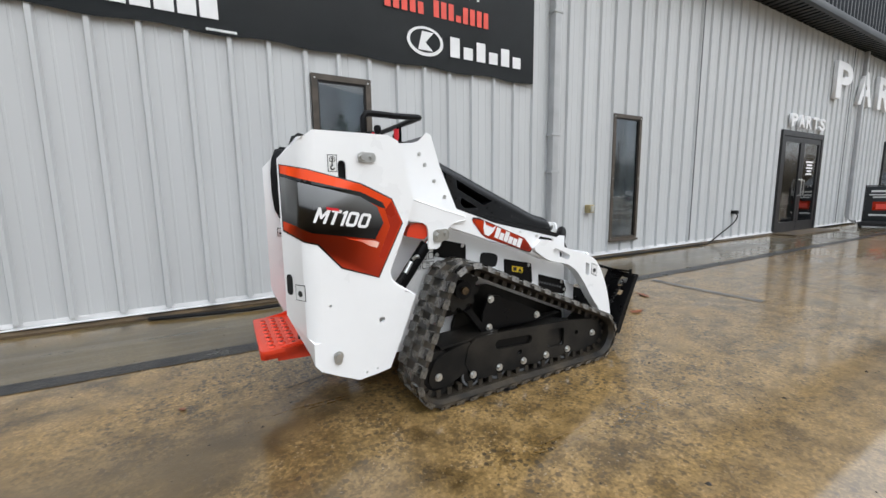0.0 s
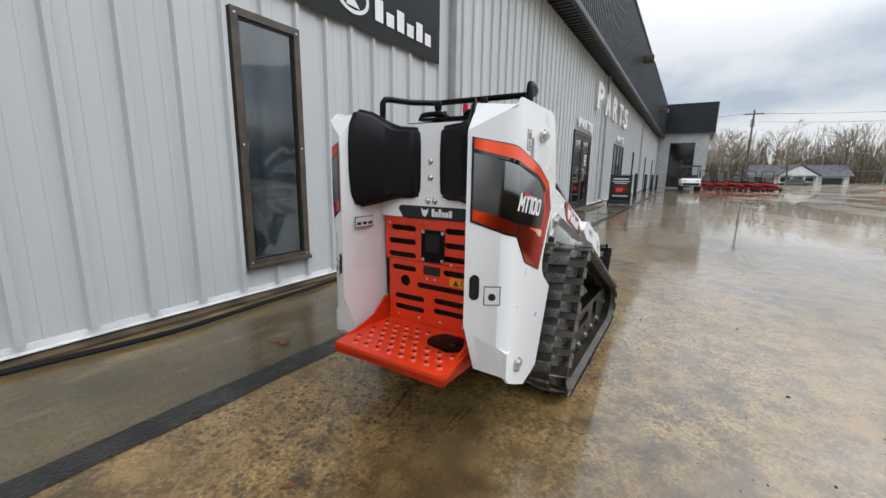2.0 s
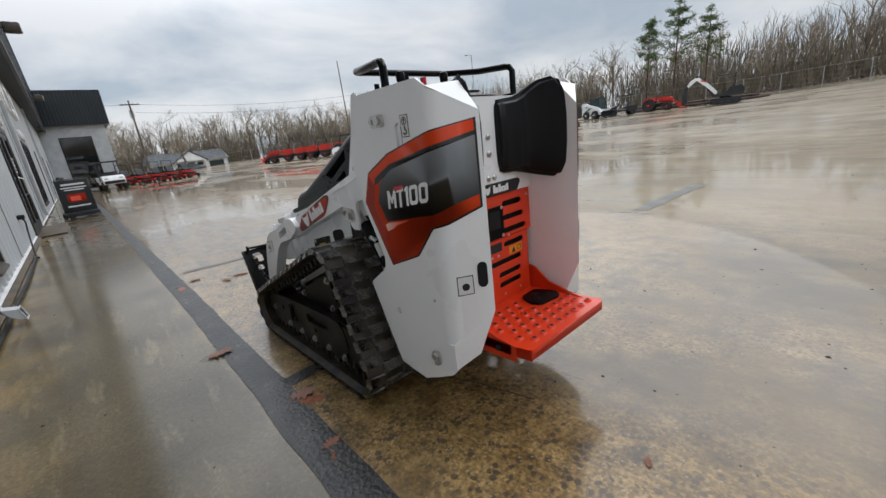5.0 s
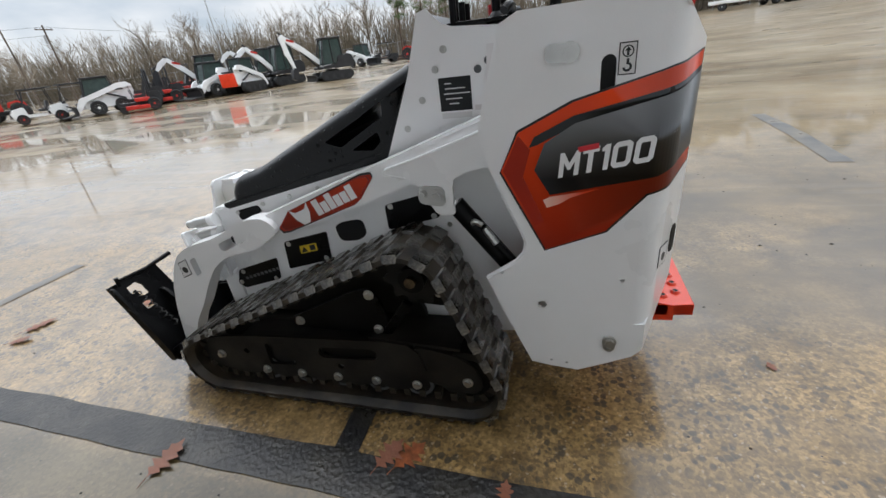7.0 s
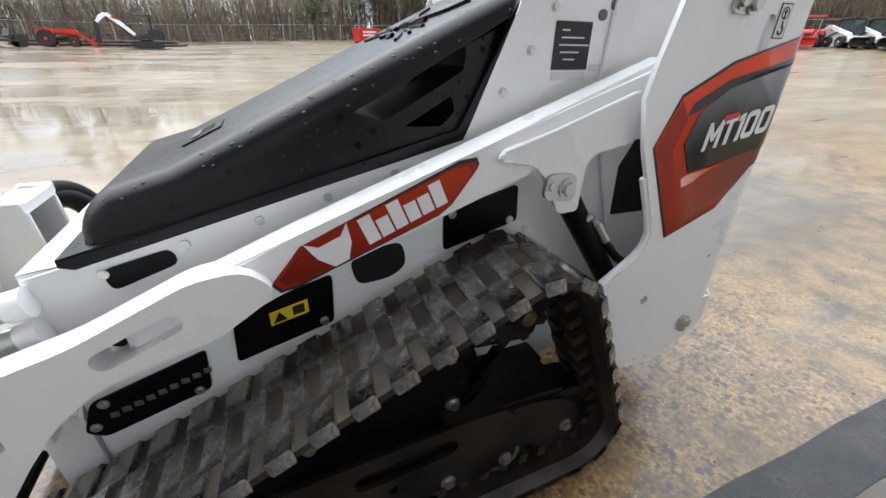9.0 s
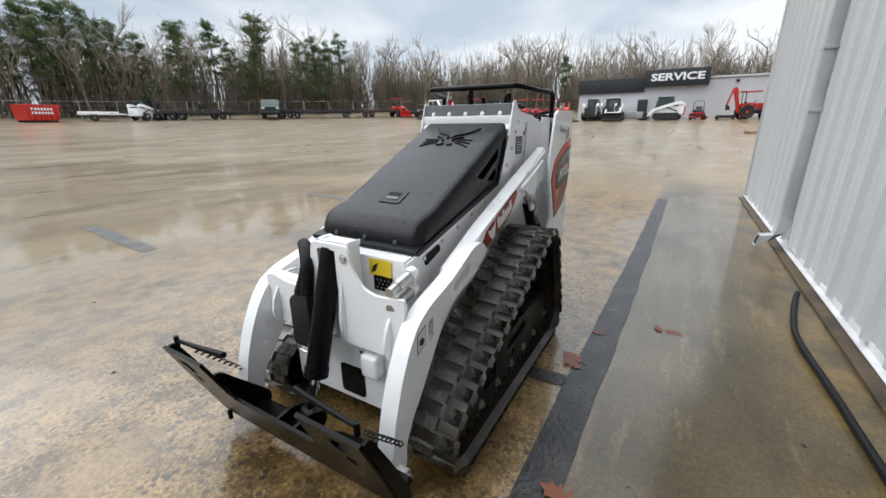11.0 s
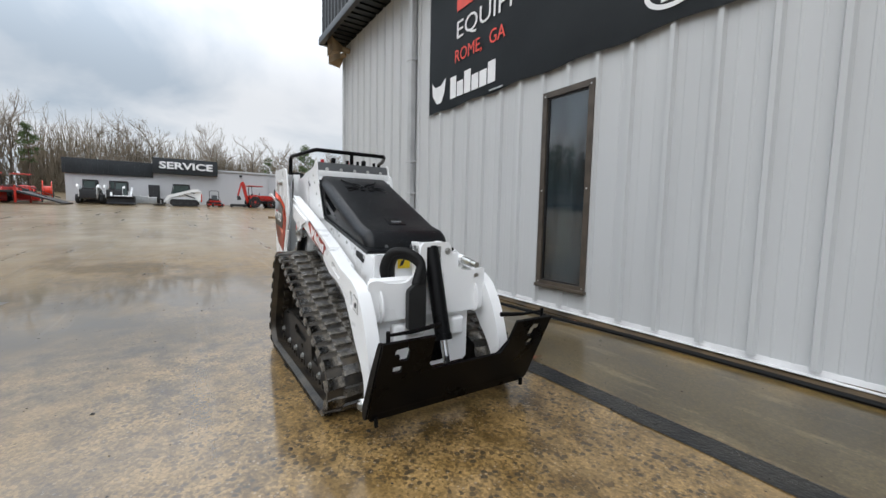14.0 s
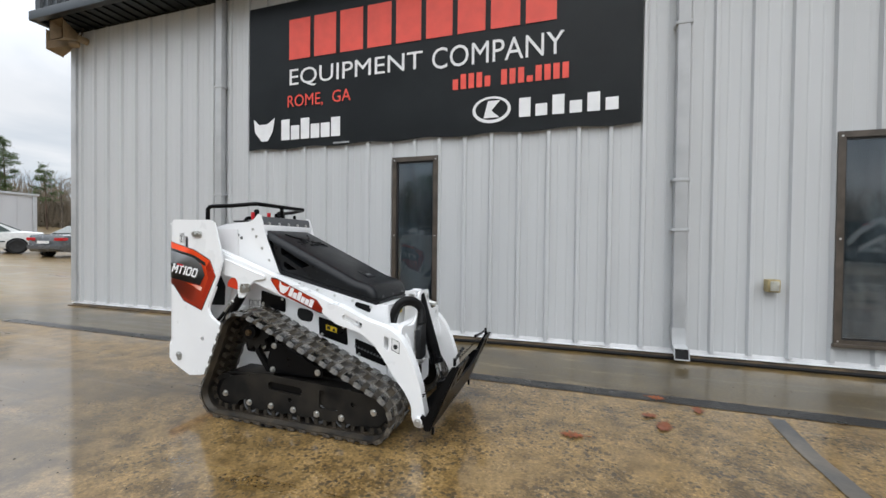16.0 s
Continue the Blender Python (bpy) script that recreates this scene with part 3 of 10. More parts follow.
def strip(name, pts, half, label, step=0.12, z=0.004, wob=0.5, material=TAR):
    """A band of tar with ragged edges along a line on the ground."""
    bm = bmesh.new()
    line = []
    for (x0, y0), (x1, y1) in zip(pts, pts[1:]):
        n = max(2, int(math.hypot(x1 - x0, y1 - y0) / step))
        line += [(x0 + (x1 - x0) * i / n, y0 + (y1 - y0) * i / n) for i in range(n)]
    line.append(pts[-1])
    prev = None
    for i, (x, y) in enumerate(line):
        dx, dy = (line[min(i + 1, len(line) - 1)][k] - line[max(i - 1, 0)][k] for k in (0, 1))
        l = math.hypot(dx, dy)
        nx, ny = -dy / l, dx / l
        a = half + wob * 0.022 * noise.noise((x * 3, y * 3, 1)) + wob * 0.008 * noise.noise((x * 17, y * 17, 4))
        c = half + wob * 0.022 * noise.noise((x * 3, y * 3, 7)) + wob * 0.008 * noise.noise((x * 17, y * 17, 9))
        cur = (bm.verts.new((x + nx * a, y + ny * a, z)), bm.verts.new((x - nx * c, y - ny * c, z)))
        if prev:
            bm.faces.new((prev[0], prev[1], cur[1], cur[0]))
        prev = cur
    return structure(name, bm, material, label)


strip("tar_strip", [(-5.2, 0.87), (-1.65, 0.83), (0.45, 0.79), (2.2, 0.76), (9, 0.72), (30, 0.7)], 0.075, "black wet tar band along the concrete joint")
strip("tar_strip_cross", [(0.40, 0.71), (0.395, 0.2), (0.38, -0.55)], 0.045, "short black tar patch across the joint")
strip("tar_strip_south", [(3.40, 0.62), (3.36, 0.2), (3.36, -0.45)], 0.05, "faded grey tar band across the slab", material=FADED)
strip("tar_strip_yard", [(0.33, -3.45), (0.28, -4.3), (0.21, -5.2)], 0.08, "faded tar patch out in the yard", material=FADED)
strip("tar_strip_west", [(-2.6, -2.5), (-2.75, -3.6), (-2.85, -4.8)], 0.08, "faded tar patch out in the yard", material=FADED)
strip("slab_crack", [(-0.2, 0.19), (-0.36, 0.13), (-0.62, 0.075)], 0.0028, "thin dark crack in the concrete slab", 0.05, 0.0035, 0.22, CRACK)

# ---- shop building ----
WALL_Y, PITCH, PHASE = 2.035, 0.3155, 0.925
WEST, EAST, EAVE = -5.9, 41.5, 4.55
# openings: x0, x1, z0, z1
OPENINGS = [(0.045, 0.575, 0.285, 2.135), (4.42, 5.03, 0.27, 2.135), (10.02, 12.15, 0.0, 2.26), (16.9, 19.6, 0.35, 2.36), (23.5, 23.9, 0.1, 2.36), (30.7, 31.2, 0.1, 2.4), (36.9, 37.5, 0.1, 2.4)]
BASE = 0.075


def rib_profile(x):
    """How far the sheet stands out at x: a main rib and two low ones in each pitch."""
    u = (x - PHASE) / PITCH % 1.0
    d = min(u, 1 - u) * PITCH
    if d < 0.030:
        return 0.034 if d < 0.016 else 0.034 * (0.030 - d) / 0.014
    for c in (1 / 3, 2 / 3):
        e = abs(u - c) * PITCH
        if e < 0.012:
            return 0.0035
    return 0.0


def build_wall():
    wall = structure("wall_south", bx(WEST + 0.05, EAST, WALL_Y + 0.004, WALL_Y + 0.012, EAVE - 0.02, EAVE + 0.02), PANEL, "light grey ribbed sheet-metal shop wall")
    steps = [-0.030, -0.016, 0.016, 0.030, PITCH / 3 - 0.012, PITCH / 3 - 0.006, PITCH / 3 + 0.006, PITCH / 3 + 0.012, 2 * PITCH / 3 - 0.012, 2 * PITCH / 3 - 0.006, 2 * PITCH / 3 + 0.006, 2 * PITCH / 3 + 0.012]
    k0, k1 = math.floor((WEST - PHASE) / PITCH), math.ceil((EAST - PHASE) / PITCH)
    zs_all = sorted({BASE, EAVE} | {z for o in OPENINGS for z in o[2:] if z > BASE})
    plain = {}
    for k in range(k0, k1, 3):
        lo, hi = PHASE + k * PITCH - 0.05, PHASE + (k + 3) * PITCH - 0.05
        a, c = max(lo, WEST), min(hi, EAST)
        if c - a < 0.02:
            continue
        cuts = [o for o in OPENINGS if o[0] < c and o[1] > a]
        whole = not cuts and a == lo and c == hi
        if whole and plain:
            ob = part("panel", plain["me"], PANEL, wall)
            ob.location = (lo - plain["lo"], 0, 0)
            continue
        xs = sorted({a, c} | {x for j in range(-1, 4) for s in steps for x in [PHASE + (k + j) * PITCH + s] if a < x < c} | {x for o in cuts for x in o[:2] if a < x < c})
        zs = sorted({BASE, EAVE} | {z for o in cuts for z in o[2:] if z > BASE})
        bm = bmesh.new()
        col = [[bm.verts.new((x, WALL_Y - rib_profile(x), z)) for z in zs] for x in xs]
        for i in range(len(xs) - 1):
            for j in range(len(zs) - 1):
                mx_, mz = (xs[i] + xs[i + 1]) / 2, (zs[j] + zs[j + 1]) / 2
                if not any(o[0] < mx_ < o[1] and o[2] < mz < o[3] for o in cuts):
                    bm.faces.new((col[i][j], col[i + 1][j], col[i + 1][j + 1], col[i][j + 1]))
        me = bpy.data.meshes.new("panel")
        bm.to_mesh(me)
        bm.free()
        me.materials.append(PANEL)
        ob = part("panel", me, PANEL, wall)
        if whole:
            plain.update(me=ob.data, lo=lo)
    # the solid wall behind the sheets, with its openings
    edges = [WEST + 0.02] + [x for o in sorted(OPENINGS) for x in o[:2]] + [EAST]
    bm = bmesh.new()
    for a, c in zip(edges[::2], edges[1::2]):
        box(bm, a, c, WALL_Y + 0.03, WALL_Y + 0.2, 0, EAVE + 2)
    for x0, x1, z0, z1 in OPENINGS:
        if z0 > 0.01:
            box(bm, x0, x1, WALL_Y + 0.03, WALL_Y + 0.2, 0, z0)
        box(bm, x0, x1, WALL_Y + 0.03, WALL_Y + 0.2, z1, EAVE + 2)
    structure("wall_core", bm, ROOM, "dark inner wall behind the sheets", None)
    bm = bmesh.new()
    for a, c in ((WEST, 10.02), (12.15, EAST)):
        box(bm, a, c, WALL_Y - 0.004, WALL_Y + 0.02, BASE - 0.03, BASE + 0.012, 0.003)
        box(bm, a, c, WALL_Y - 0.045, WALL_Y - 0.0045, BASE - 0.034, BASE - 0.028)
    structure("flashing", bm, FLASH, "white drip flashing along the foot of the wall")
    bm = bmesh.new()
    n = 120
    prof = [(-0.10, 0.0), (-0.10, 0.018), (-0.03, 0.03), (0.0, 0.045), (0.03, 0.045), (0.03, 0.0)]
    rows = []
    for i in range(n + 1):
        x = WEST + (10.0 - WEST) * i / n
        rows.append([bm.verts.new((x, WALL_Y + p[0] + (0.015 * noise.noise((x * 1.7, 0, 3)) if p[0] < 0 else 0), p[1] * (1 + 0.4 * noise.noise((x * 2.3, 1, 5))))) for p in prof])
    for a, c in zip(rows, rows[1:]):
        for j in range(len(prof) - 1):
            bm.faces.new((a[j], c[j], c[j + 1], a[j + 1]))
    structure("footing", bm, FOOTING, "rust-stained concrete footing under the sheets")
    # side wall to the west
    bm = bmesh.new()
    box(bm, WEST + 0.005, WEST + 0.2, WALL_Y + 0.2, 22, 0, EAVE + 2)
    structure("wall_west", bm, PANEL, "grey sheet-metal end wall of the shop")
    bm = bmesh.new()
    box(bm, WEST - 0.02, WEST + 0.1, WALL_Y - 0.042, WALL_Y + 0.2, BASE, EAVE, 0.006)
    structure("corner_trim", bm, TRIMG, "grey folded corner trim of the shop wall")
    bm = bmesh.new()
    for x in (6.62, 13.6, 28.0):
        box(bm, x - 0.012, x + 0.012, WALL_Y - 0.042, WALL_Y - 0.03, BASE + 0.03, EAVE)
    structure("seam_trim", bm, GREYP, "narrow joint covers between wall bays")


build_wall()
bm = bmesh.new()
box(bm, WEST, EAST, 6.0, 6.1, 0, EAVE), box(bm, WEST, EAST, WALL_Y + 0.21, 6.0, 2.9, 3.0), box(bm, WEST + 0.21, EAST, WALL_Y + 0.21, 6.0, 0.003, 0.006)
for x in (-2.0, 3.0, 8.5, 14.5, 21.5):
    box(bm, x, x + 0.1, WALL_Y + 0.21, 6.0, 0, 2.9)
structure("room_inside", bm, ROOM, "rooms behind the windows, coloured near-black to look unlit")


def build_window(name, x0, x1, z0, z1, frame_mat, label, frame_w=0.055, mullions=(), proud=0.05):
    w = thing(name, label, "window", kind="structure")
    ax, cx, az, cz = x0 - 0.03, x1 + 0.03, z0 - 0.03, z1 + 0.03
    y = WALL_Y - proud
    bm = bmesh.new()
    plate(bm, [(ax, az), (cx, az), (cx, cz), (ax, cz)], y, WALL_Y + 0.06, "xz", holes=[[(ax + frame_w, az + frame_w), (cx - frame_w, az + frame_w), (cx - frame_w, cz - frame_w), (ax + frame_w, cz - frame_w)]])
    part("window_frame", bm, frame_mat, w)
    i = frame_w - 0.002
    bm = bmesh.new()
    plate(bm, [(ax + i, az + i), (cx - i, az + i), (cx - i, cz - i), (ax + i, cz - i)], y + 0.02, y + 0.05, "xz", holes=[[(ax + i + 0.018, az + i + 0.018), (cx - i - 0.018, az + i + 0.018), (cx - i - 0.018, cz - i - 0.018), (ax + i + 0.018, cz - i - 0.018)]])
    part("glazing_bead", bm, ALUBLACK, w)
    part("window_sill", bx(ax - 0.01, cx + 0.01, y - 0.02, y + 0.03, az - 0.012, az + 0.02, 0.004), frame_mat, w)
    for u in mullions:
        part("mullion", bx(u - 0.03, u + 0.03, y + 0.004, y + 0.055, az + i, cz - i, 0.003), frame_mat, w)
    part("pane", bx(ax + i + 0.004, cx - i - 0.004, y + 0.03, y + 0.036, az + i + 0.004, cz - i - 0.004), GLASS, w, "dark tinted glass")
    part("window_film", bx(ax + i + 0.006, cx - i - 0.006, y + 0.044, y + 0.046, az + i + 0.006, cz - i - 0.006), FILM, w, "clouded blue-grey sun film")
    for u in (ax + 0.03, cx - 0.03):
        for v in (az + 0.04, (az + cz) / 2, cz - 0.04):
            part("screw", one_bolt((u, y, v), (0, -1, 0), 0.006, 0.005), STEEL, w)
    return w


build_window("window_1", *OPENINGS[0], BRONZE, "tall narrow dark window in a bronze frame")
build_window("window_2", *OPENINGS[1], BRONZE, "tall narrow dark window in a bronze frame")
build_window("window_3", *OPENINGS[3], ALUBLACK, "wide dark shop window in a black frame", 0.07, (17.8, 18.7))
for i, o in enumerate(OPENINGS[4:]):
    build_window("window_%d" % (4 + i), *o, ALUBLACK, "slim dark window far along the wall", 0.05)


def build_door():
    x0, x1, z0, z1 = OPENINGS[2]
    d = thing("door_1", "black-framed double glass shop door, closed", "door", kind="structure")
    y = WALL_Y - 0.05
    bm = bmesh.new()
    plate(bm, [(x0 - 0.04, 0), (x1 + 0.04, 0), (x1 + 0.04, z1 + 0.04), (x0 - 0.04, z1 + 0.04)], y, WALL_Y + 0.06, "xz", holes=[[(x0 + 0.05, 0.02), (x1 - 0.05, 0.02), (x1 - 0.05, z1 - 0.08), (x0 + 0.05, z1 - 0.08)]])
    part("door_frame", bm, ALUBLACK, d)
    mid = (x0 + x1) / 2
    for a, c, s in ((x0 + 0.06, mid - 0.006, -1), (mid + 0.006, x1 - 0.06, 1)):
        leaf = part("door_leaf", pl([(a, 0.03), (c, 0.03), (c, z1 - 0.09), (a, z1 - 0.09)], y + 0.012, y + 0.055, "xz", holes=[[(a + 0.11, 0.25), (c - 0.11, 0.25), (c - 0.11, z1 - 0.2), (a + 0.11, z1 - 0.2)]]), ALUBLACK, d)
        part("pane", bx(a + 0.105, c - 0.105, y + 0.03, y + 0.036, 0.245, z1 - 0.195), GLASS, leaf, "dark tinted glass")
        hx = mid + s * 0.07
        part("door_handle", tb([(hx, y + 0.01, 0.85), (hx, y - 0.05, 0.88), (hx, y - 0.05, 1.2), (hx, y + 0.01, 1.23)], 0.012, 8), STEEL, leaf, "upright metal pull bar")
        bm = bmesh.new()
        for i, wd in enumerate((0.4, 0.3, 0.36, 0.25, 0.33)):
            if s > 0:
                plate(bm, [((a + c) / 2 - wd / 2, 1.62 - i * 0.07), ((a + c) / 2 + wd / 2, 1.62 - i * 0.07), ((a + c) / 2 + wd / 2, 1.66 - i * 0.07), ((a + c) / 2 - wd / 2, 1.66 - i * 0.07)], y + 0.027, y + 0.0285, "xz")
        if s > 0:
            part("lettering", bm, LETTER, leaf, "white lines of small print")
        else:
            bm.free()
    structure("door_sill", bx(x0 - 0.15, x1 + 0.15, WALL_Y - 0.5, WALL_Y + 0.05, 0.0, 0.03, 0.008), FOOTING, "low concrete threshold before the door")


build_door()


def wall_letters(name, text, x, z, w, h, depth, label):
    t = thing(name, label, "sign")
    cell = w / len(text)
    for i, ch in enumerate(text):
        lettering("letter", ch, cell * (0.66 if h > 0.5 else 0.8), h, depth, LETTER, pose(x - w / 2 + cell * (i + 0.5), WALL_Y - 0.034, z, 90, 0, 0), t, 0.03)


wall_letters("parts_sign_large", "PARTS", 15.9, 3.62, 7.6, 0.86, 0.08, "large raised white letters on the ribbed wall")
wall_letters("parts_sign", "PARTS", 11.15, 2.52, 1.9, 0.28, 0.05, "small raised white letters above the double door")
wall_letters("parts_sign", "PARTS", 18.2, 2.62, 1.9, 0.26, 0.05, "small raised white letters above the shop window")


# fascia, soffit and entrance block
def ribbed(bm, a, b, z0, z1, nrm, pitch=0.2, depth=0.035):
    """A ribbed charcoal sheet between two points of the plan, from z0 to z1."""
    a, b, nrm = Vector(a), Vector(b), Vector(nrm)
    n = max(1, int((b - a).length / pitch))
    prev = None
    for i in range(n):
        for u, d in ((0.0, 0), (0.55, 0), (0.65, depth), (0.9, depth)):
            p = a + (b - a) * ((i + u) / n) + nrm * d
            cur = (bm.verts.new((p.x, p.y, z0)), bm.verts.new((p.x, p.y, z1)))
            if prev:
                bm.faces.new((prev[0], cur[0], cur[1], prev[1]))
            prev = cur
    return bm


FY, FTOP = 1.57, 7.4
bm = bmesh.new()
ribbed(bm, (WEST - 0.1, FY), (EAST, FY), EAVE + 0.12, FTOP, (0, -1))
ribbed(bm, (WEST - 0.1, 14), (WEST - 0.1, FY), EAVE + 0.12, FTOP, (-1, 0))
structure("fascia", bm, FASCIA, "tall charcoal ribbed metal fascia above the wall")
bm = bmesh.new()
for i in range(int((EAST - WEST) / 0.2)):
    x = WEST - 0.05 + i * 0.2
    box(bm, x, x + 0.12, FY + 0.02, WALL_Y + 0.02, EAVE + 0.055, EAVE + 0.085)
box(bm, WEST - 0.08, EAST, FY + 0.03, WALL_Y + 0.03, EAVE + 0.085, EAVE + 0.12)
structure("soffit", bm, FASCIA, "dark ribbed soffit under the fascia")
bm = bmesh.new()
box(bm, WEST - 0.15, EAST, FY - 0.06, FY + 0.03, EAVE, EAVE + 0.14, 0.01)
box(bm, WEST - 0.16, WEST - 0.06, FY - 0.05, 14, EAVE, EAVE + 0.14, 0.01)
box(bm, WEST - 0.16, EAST, FY - 0.07, FY + 0.06, FTOP - 0.06, FTOP + 0.05, 0.01)
structure("fascia_trim", bm, FASCIA, "dark folded edge trim of the fascia")
structure("roof", bx(WEST, EAST + 9, FY + 0.2, 30, FTOP - 0.9, FTOP - 0.8), FASCIA, "flat dark roof behind the fascia")

PX, PY = 41.5, -2.0
bm = bmesh.new()
plate(bm, [(PY, -0.3), (WALL_Y + 0.2, -0.3), (WALL_Y + 0.2, 5.1), (PY, 5.1)], PX, PX + 0.3, "yz", holes=[[(-0.95, 0.15), (0.95, 0.15), (0.95, 4.05), (-0.95, 4.05)]])
box(bm, PX + 0.3, PX + 9, PY, PY + 0.3, -0.3, 5.1)
structure("wall_entrance", bm, TRIMG, "grey block walls of the projecting shop entrance")
bm = bmesh.new()
ribbed(bm, (PX - 0.35, FY), (PX - 0.35, PY - 0.35), 4.95, 7.5, (-1, 0))
ribbed(bm, (PX - 0.35, PY - 0.35), (PX + 9, PY - 0.35), 4.95, 7.5, (0, -1))
box(bm, PX - 0.33, PX + 9, PY - 0.33, FY, 4.95, 5.0), box(bm, PX - 0.33, PX + 9, PY - 0.33, FY, 7.4, 7.45)
structure("fascia_entrance", bm, FASCIA, "charcoal ribbed fascia over the shop entrance")
w = thing("window_8", "tall dark entrance window in a black frame", "window", kind="structure")
part("window_frame", pl([(-1.0, 0.1), (1.0, 0.1), (1.0, 4.1), (-1.0, 4.1)], PX - 0.03, PX + 0.05, "yz", holes=[[(-0.93, 0.17), (0.93, 0.17), (0.93, 4.03), (-0.93, 4.03)]]), ALUBLACK, w)
part("pane", bx(PX + 0.02, PX + 0.03, -0.935, 0.935, 0.165, 4.035), GLASS, w, "dark tinted glass")
structure("room_entrance", bx(PX + 1.5, PX + 1.6, -1.6, 1.6, 0, 4.9), ROOM, "near-black sheet standing for the unlit hall behind the entrance window")
for x, z in ((19.0, 6.0), (33.0, 5.7)):
    f = thing("flood_lamp", "bronze floodlight fixed to the charcoal fascia", "lamp", "fascia floodlights")
    part("housing", bx(x - 0.2, x + 0.2, FY - 0.55, FY - 0.12, z, z + 0.3, 0.05), BRONZE, f)
    part("lens", bx(x - 0.17, x + 0.17, FY - 0.57, FY - 0.545, z + 0.02, z + 0.26, 0.005), STICKER, f)
    part("bracket", tb([(x, FY, z + 0.15), (x, FY - 0.2, z + 0.15)], 0.03, 8), BRONZE, f)


# rainwater pipes
def frame_of(corners, x, y, z, tilt):
    """A thin rolled lip round a square pipe's mouth."""
    c, e = math.cos(radians(tilt)), math.sin(radians(tilt))
    pts = [(x + u, y + v * c, z + v * e) for u, v in corners]
    bm = bmesh.new()
    for a, b in zip(pts, pts[1:] + pts[:1]):
        tube(bm, [a, b], 0.005, 6)
    return bm


def downpipe(x, kick, label):
    p = thing("downpipe", label, "downpipe", "rainwater pipes")
    y = WALL_Y - 0.075
    part("pipe", bx(x - 0.055, x + 0.055, y - 0.045, y + 0.045, 0.27, EAVE, 0.012, 2), TRIMG, p)
    bm = bmesh.new()
    prev = None
    for ky, kz, a in ((0.0, 0.32, 0), (-0.004, 0.24, 8), (-0.03, 0.165, 30), (-0.075, 0.125, 50), (-0.125, 0.105, 66), (-0.175, 0.09, 76)):
        c, e = math.cos(radians(a)), math.sin(radians(a))
        ring = [bm.verts.new((x + u, y + ky + v * c, kz + v * e)) for u, v in ((-0.06, -0.05), (0.06, -0.05), (0.06, 0.05), (-0.06, 0.05))]
        if prev:
            for k in range(4):
                bm.faces.new((prev[k], prev[(k + 1) % 4], ring[(k + 1) % 4], ring[k]))
        prev = ring
    shoe = part("outlet", bm, TRIMG, p, "kicked-out outlet shoe at the foot")
    c, e = math.cos(radians(76)), math.sin(radians(76))
    bm = bmesh.new()
    bm.faces.new([bm.verts.new((x + u, y - 0.172 + v * c, 0.091 + v * e)) for u, v in ((-0.056, -0.046), (0.056, -0.046), (0.056, 0.046), (-0.056, 0.046))])
    part("outlet_mouth", bm, DARK, shoe, "dark open mouth")
    part("outlet_lip", frame_of([v for v in ((-0.062, -0.052), (0.062, -0.052), (0.062, 0.052), (-0.062, 0.052))], x, y - 0.177, 0.09, 76), TRIMG, shoe)
    for z in (1.28, 1.77, 3.3):
        part("strap", bx(x - 0.075, x + 0.075, y - 0.05, y + 0.06, z - 0.015, z + 0.015, 0.003), TRIMG, p)


downpipe(3.14, 0.3, "grey square rainwater pipe with kicked-out foot")
downpipe(-2.66, 0.3, "grey square rainwater pipe with kicked-out foot")
downpipe(14.3, 0.3, "grey square rainwater pipe beside the far sign")
downpipe(27.0, 0.3, "grey square rainwater pipe far along the wall")


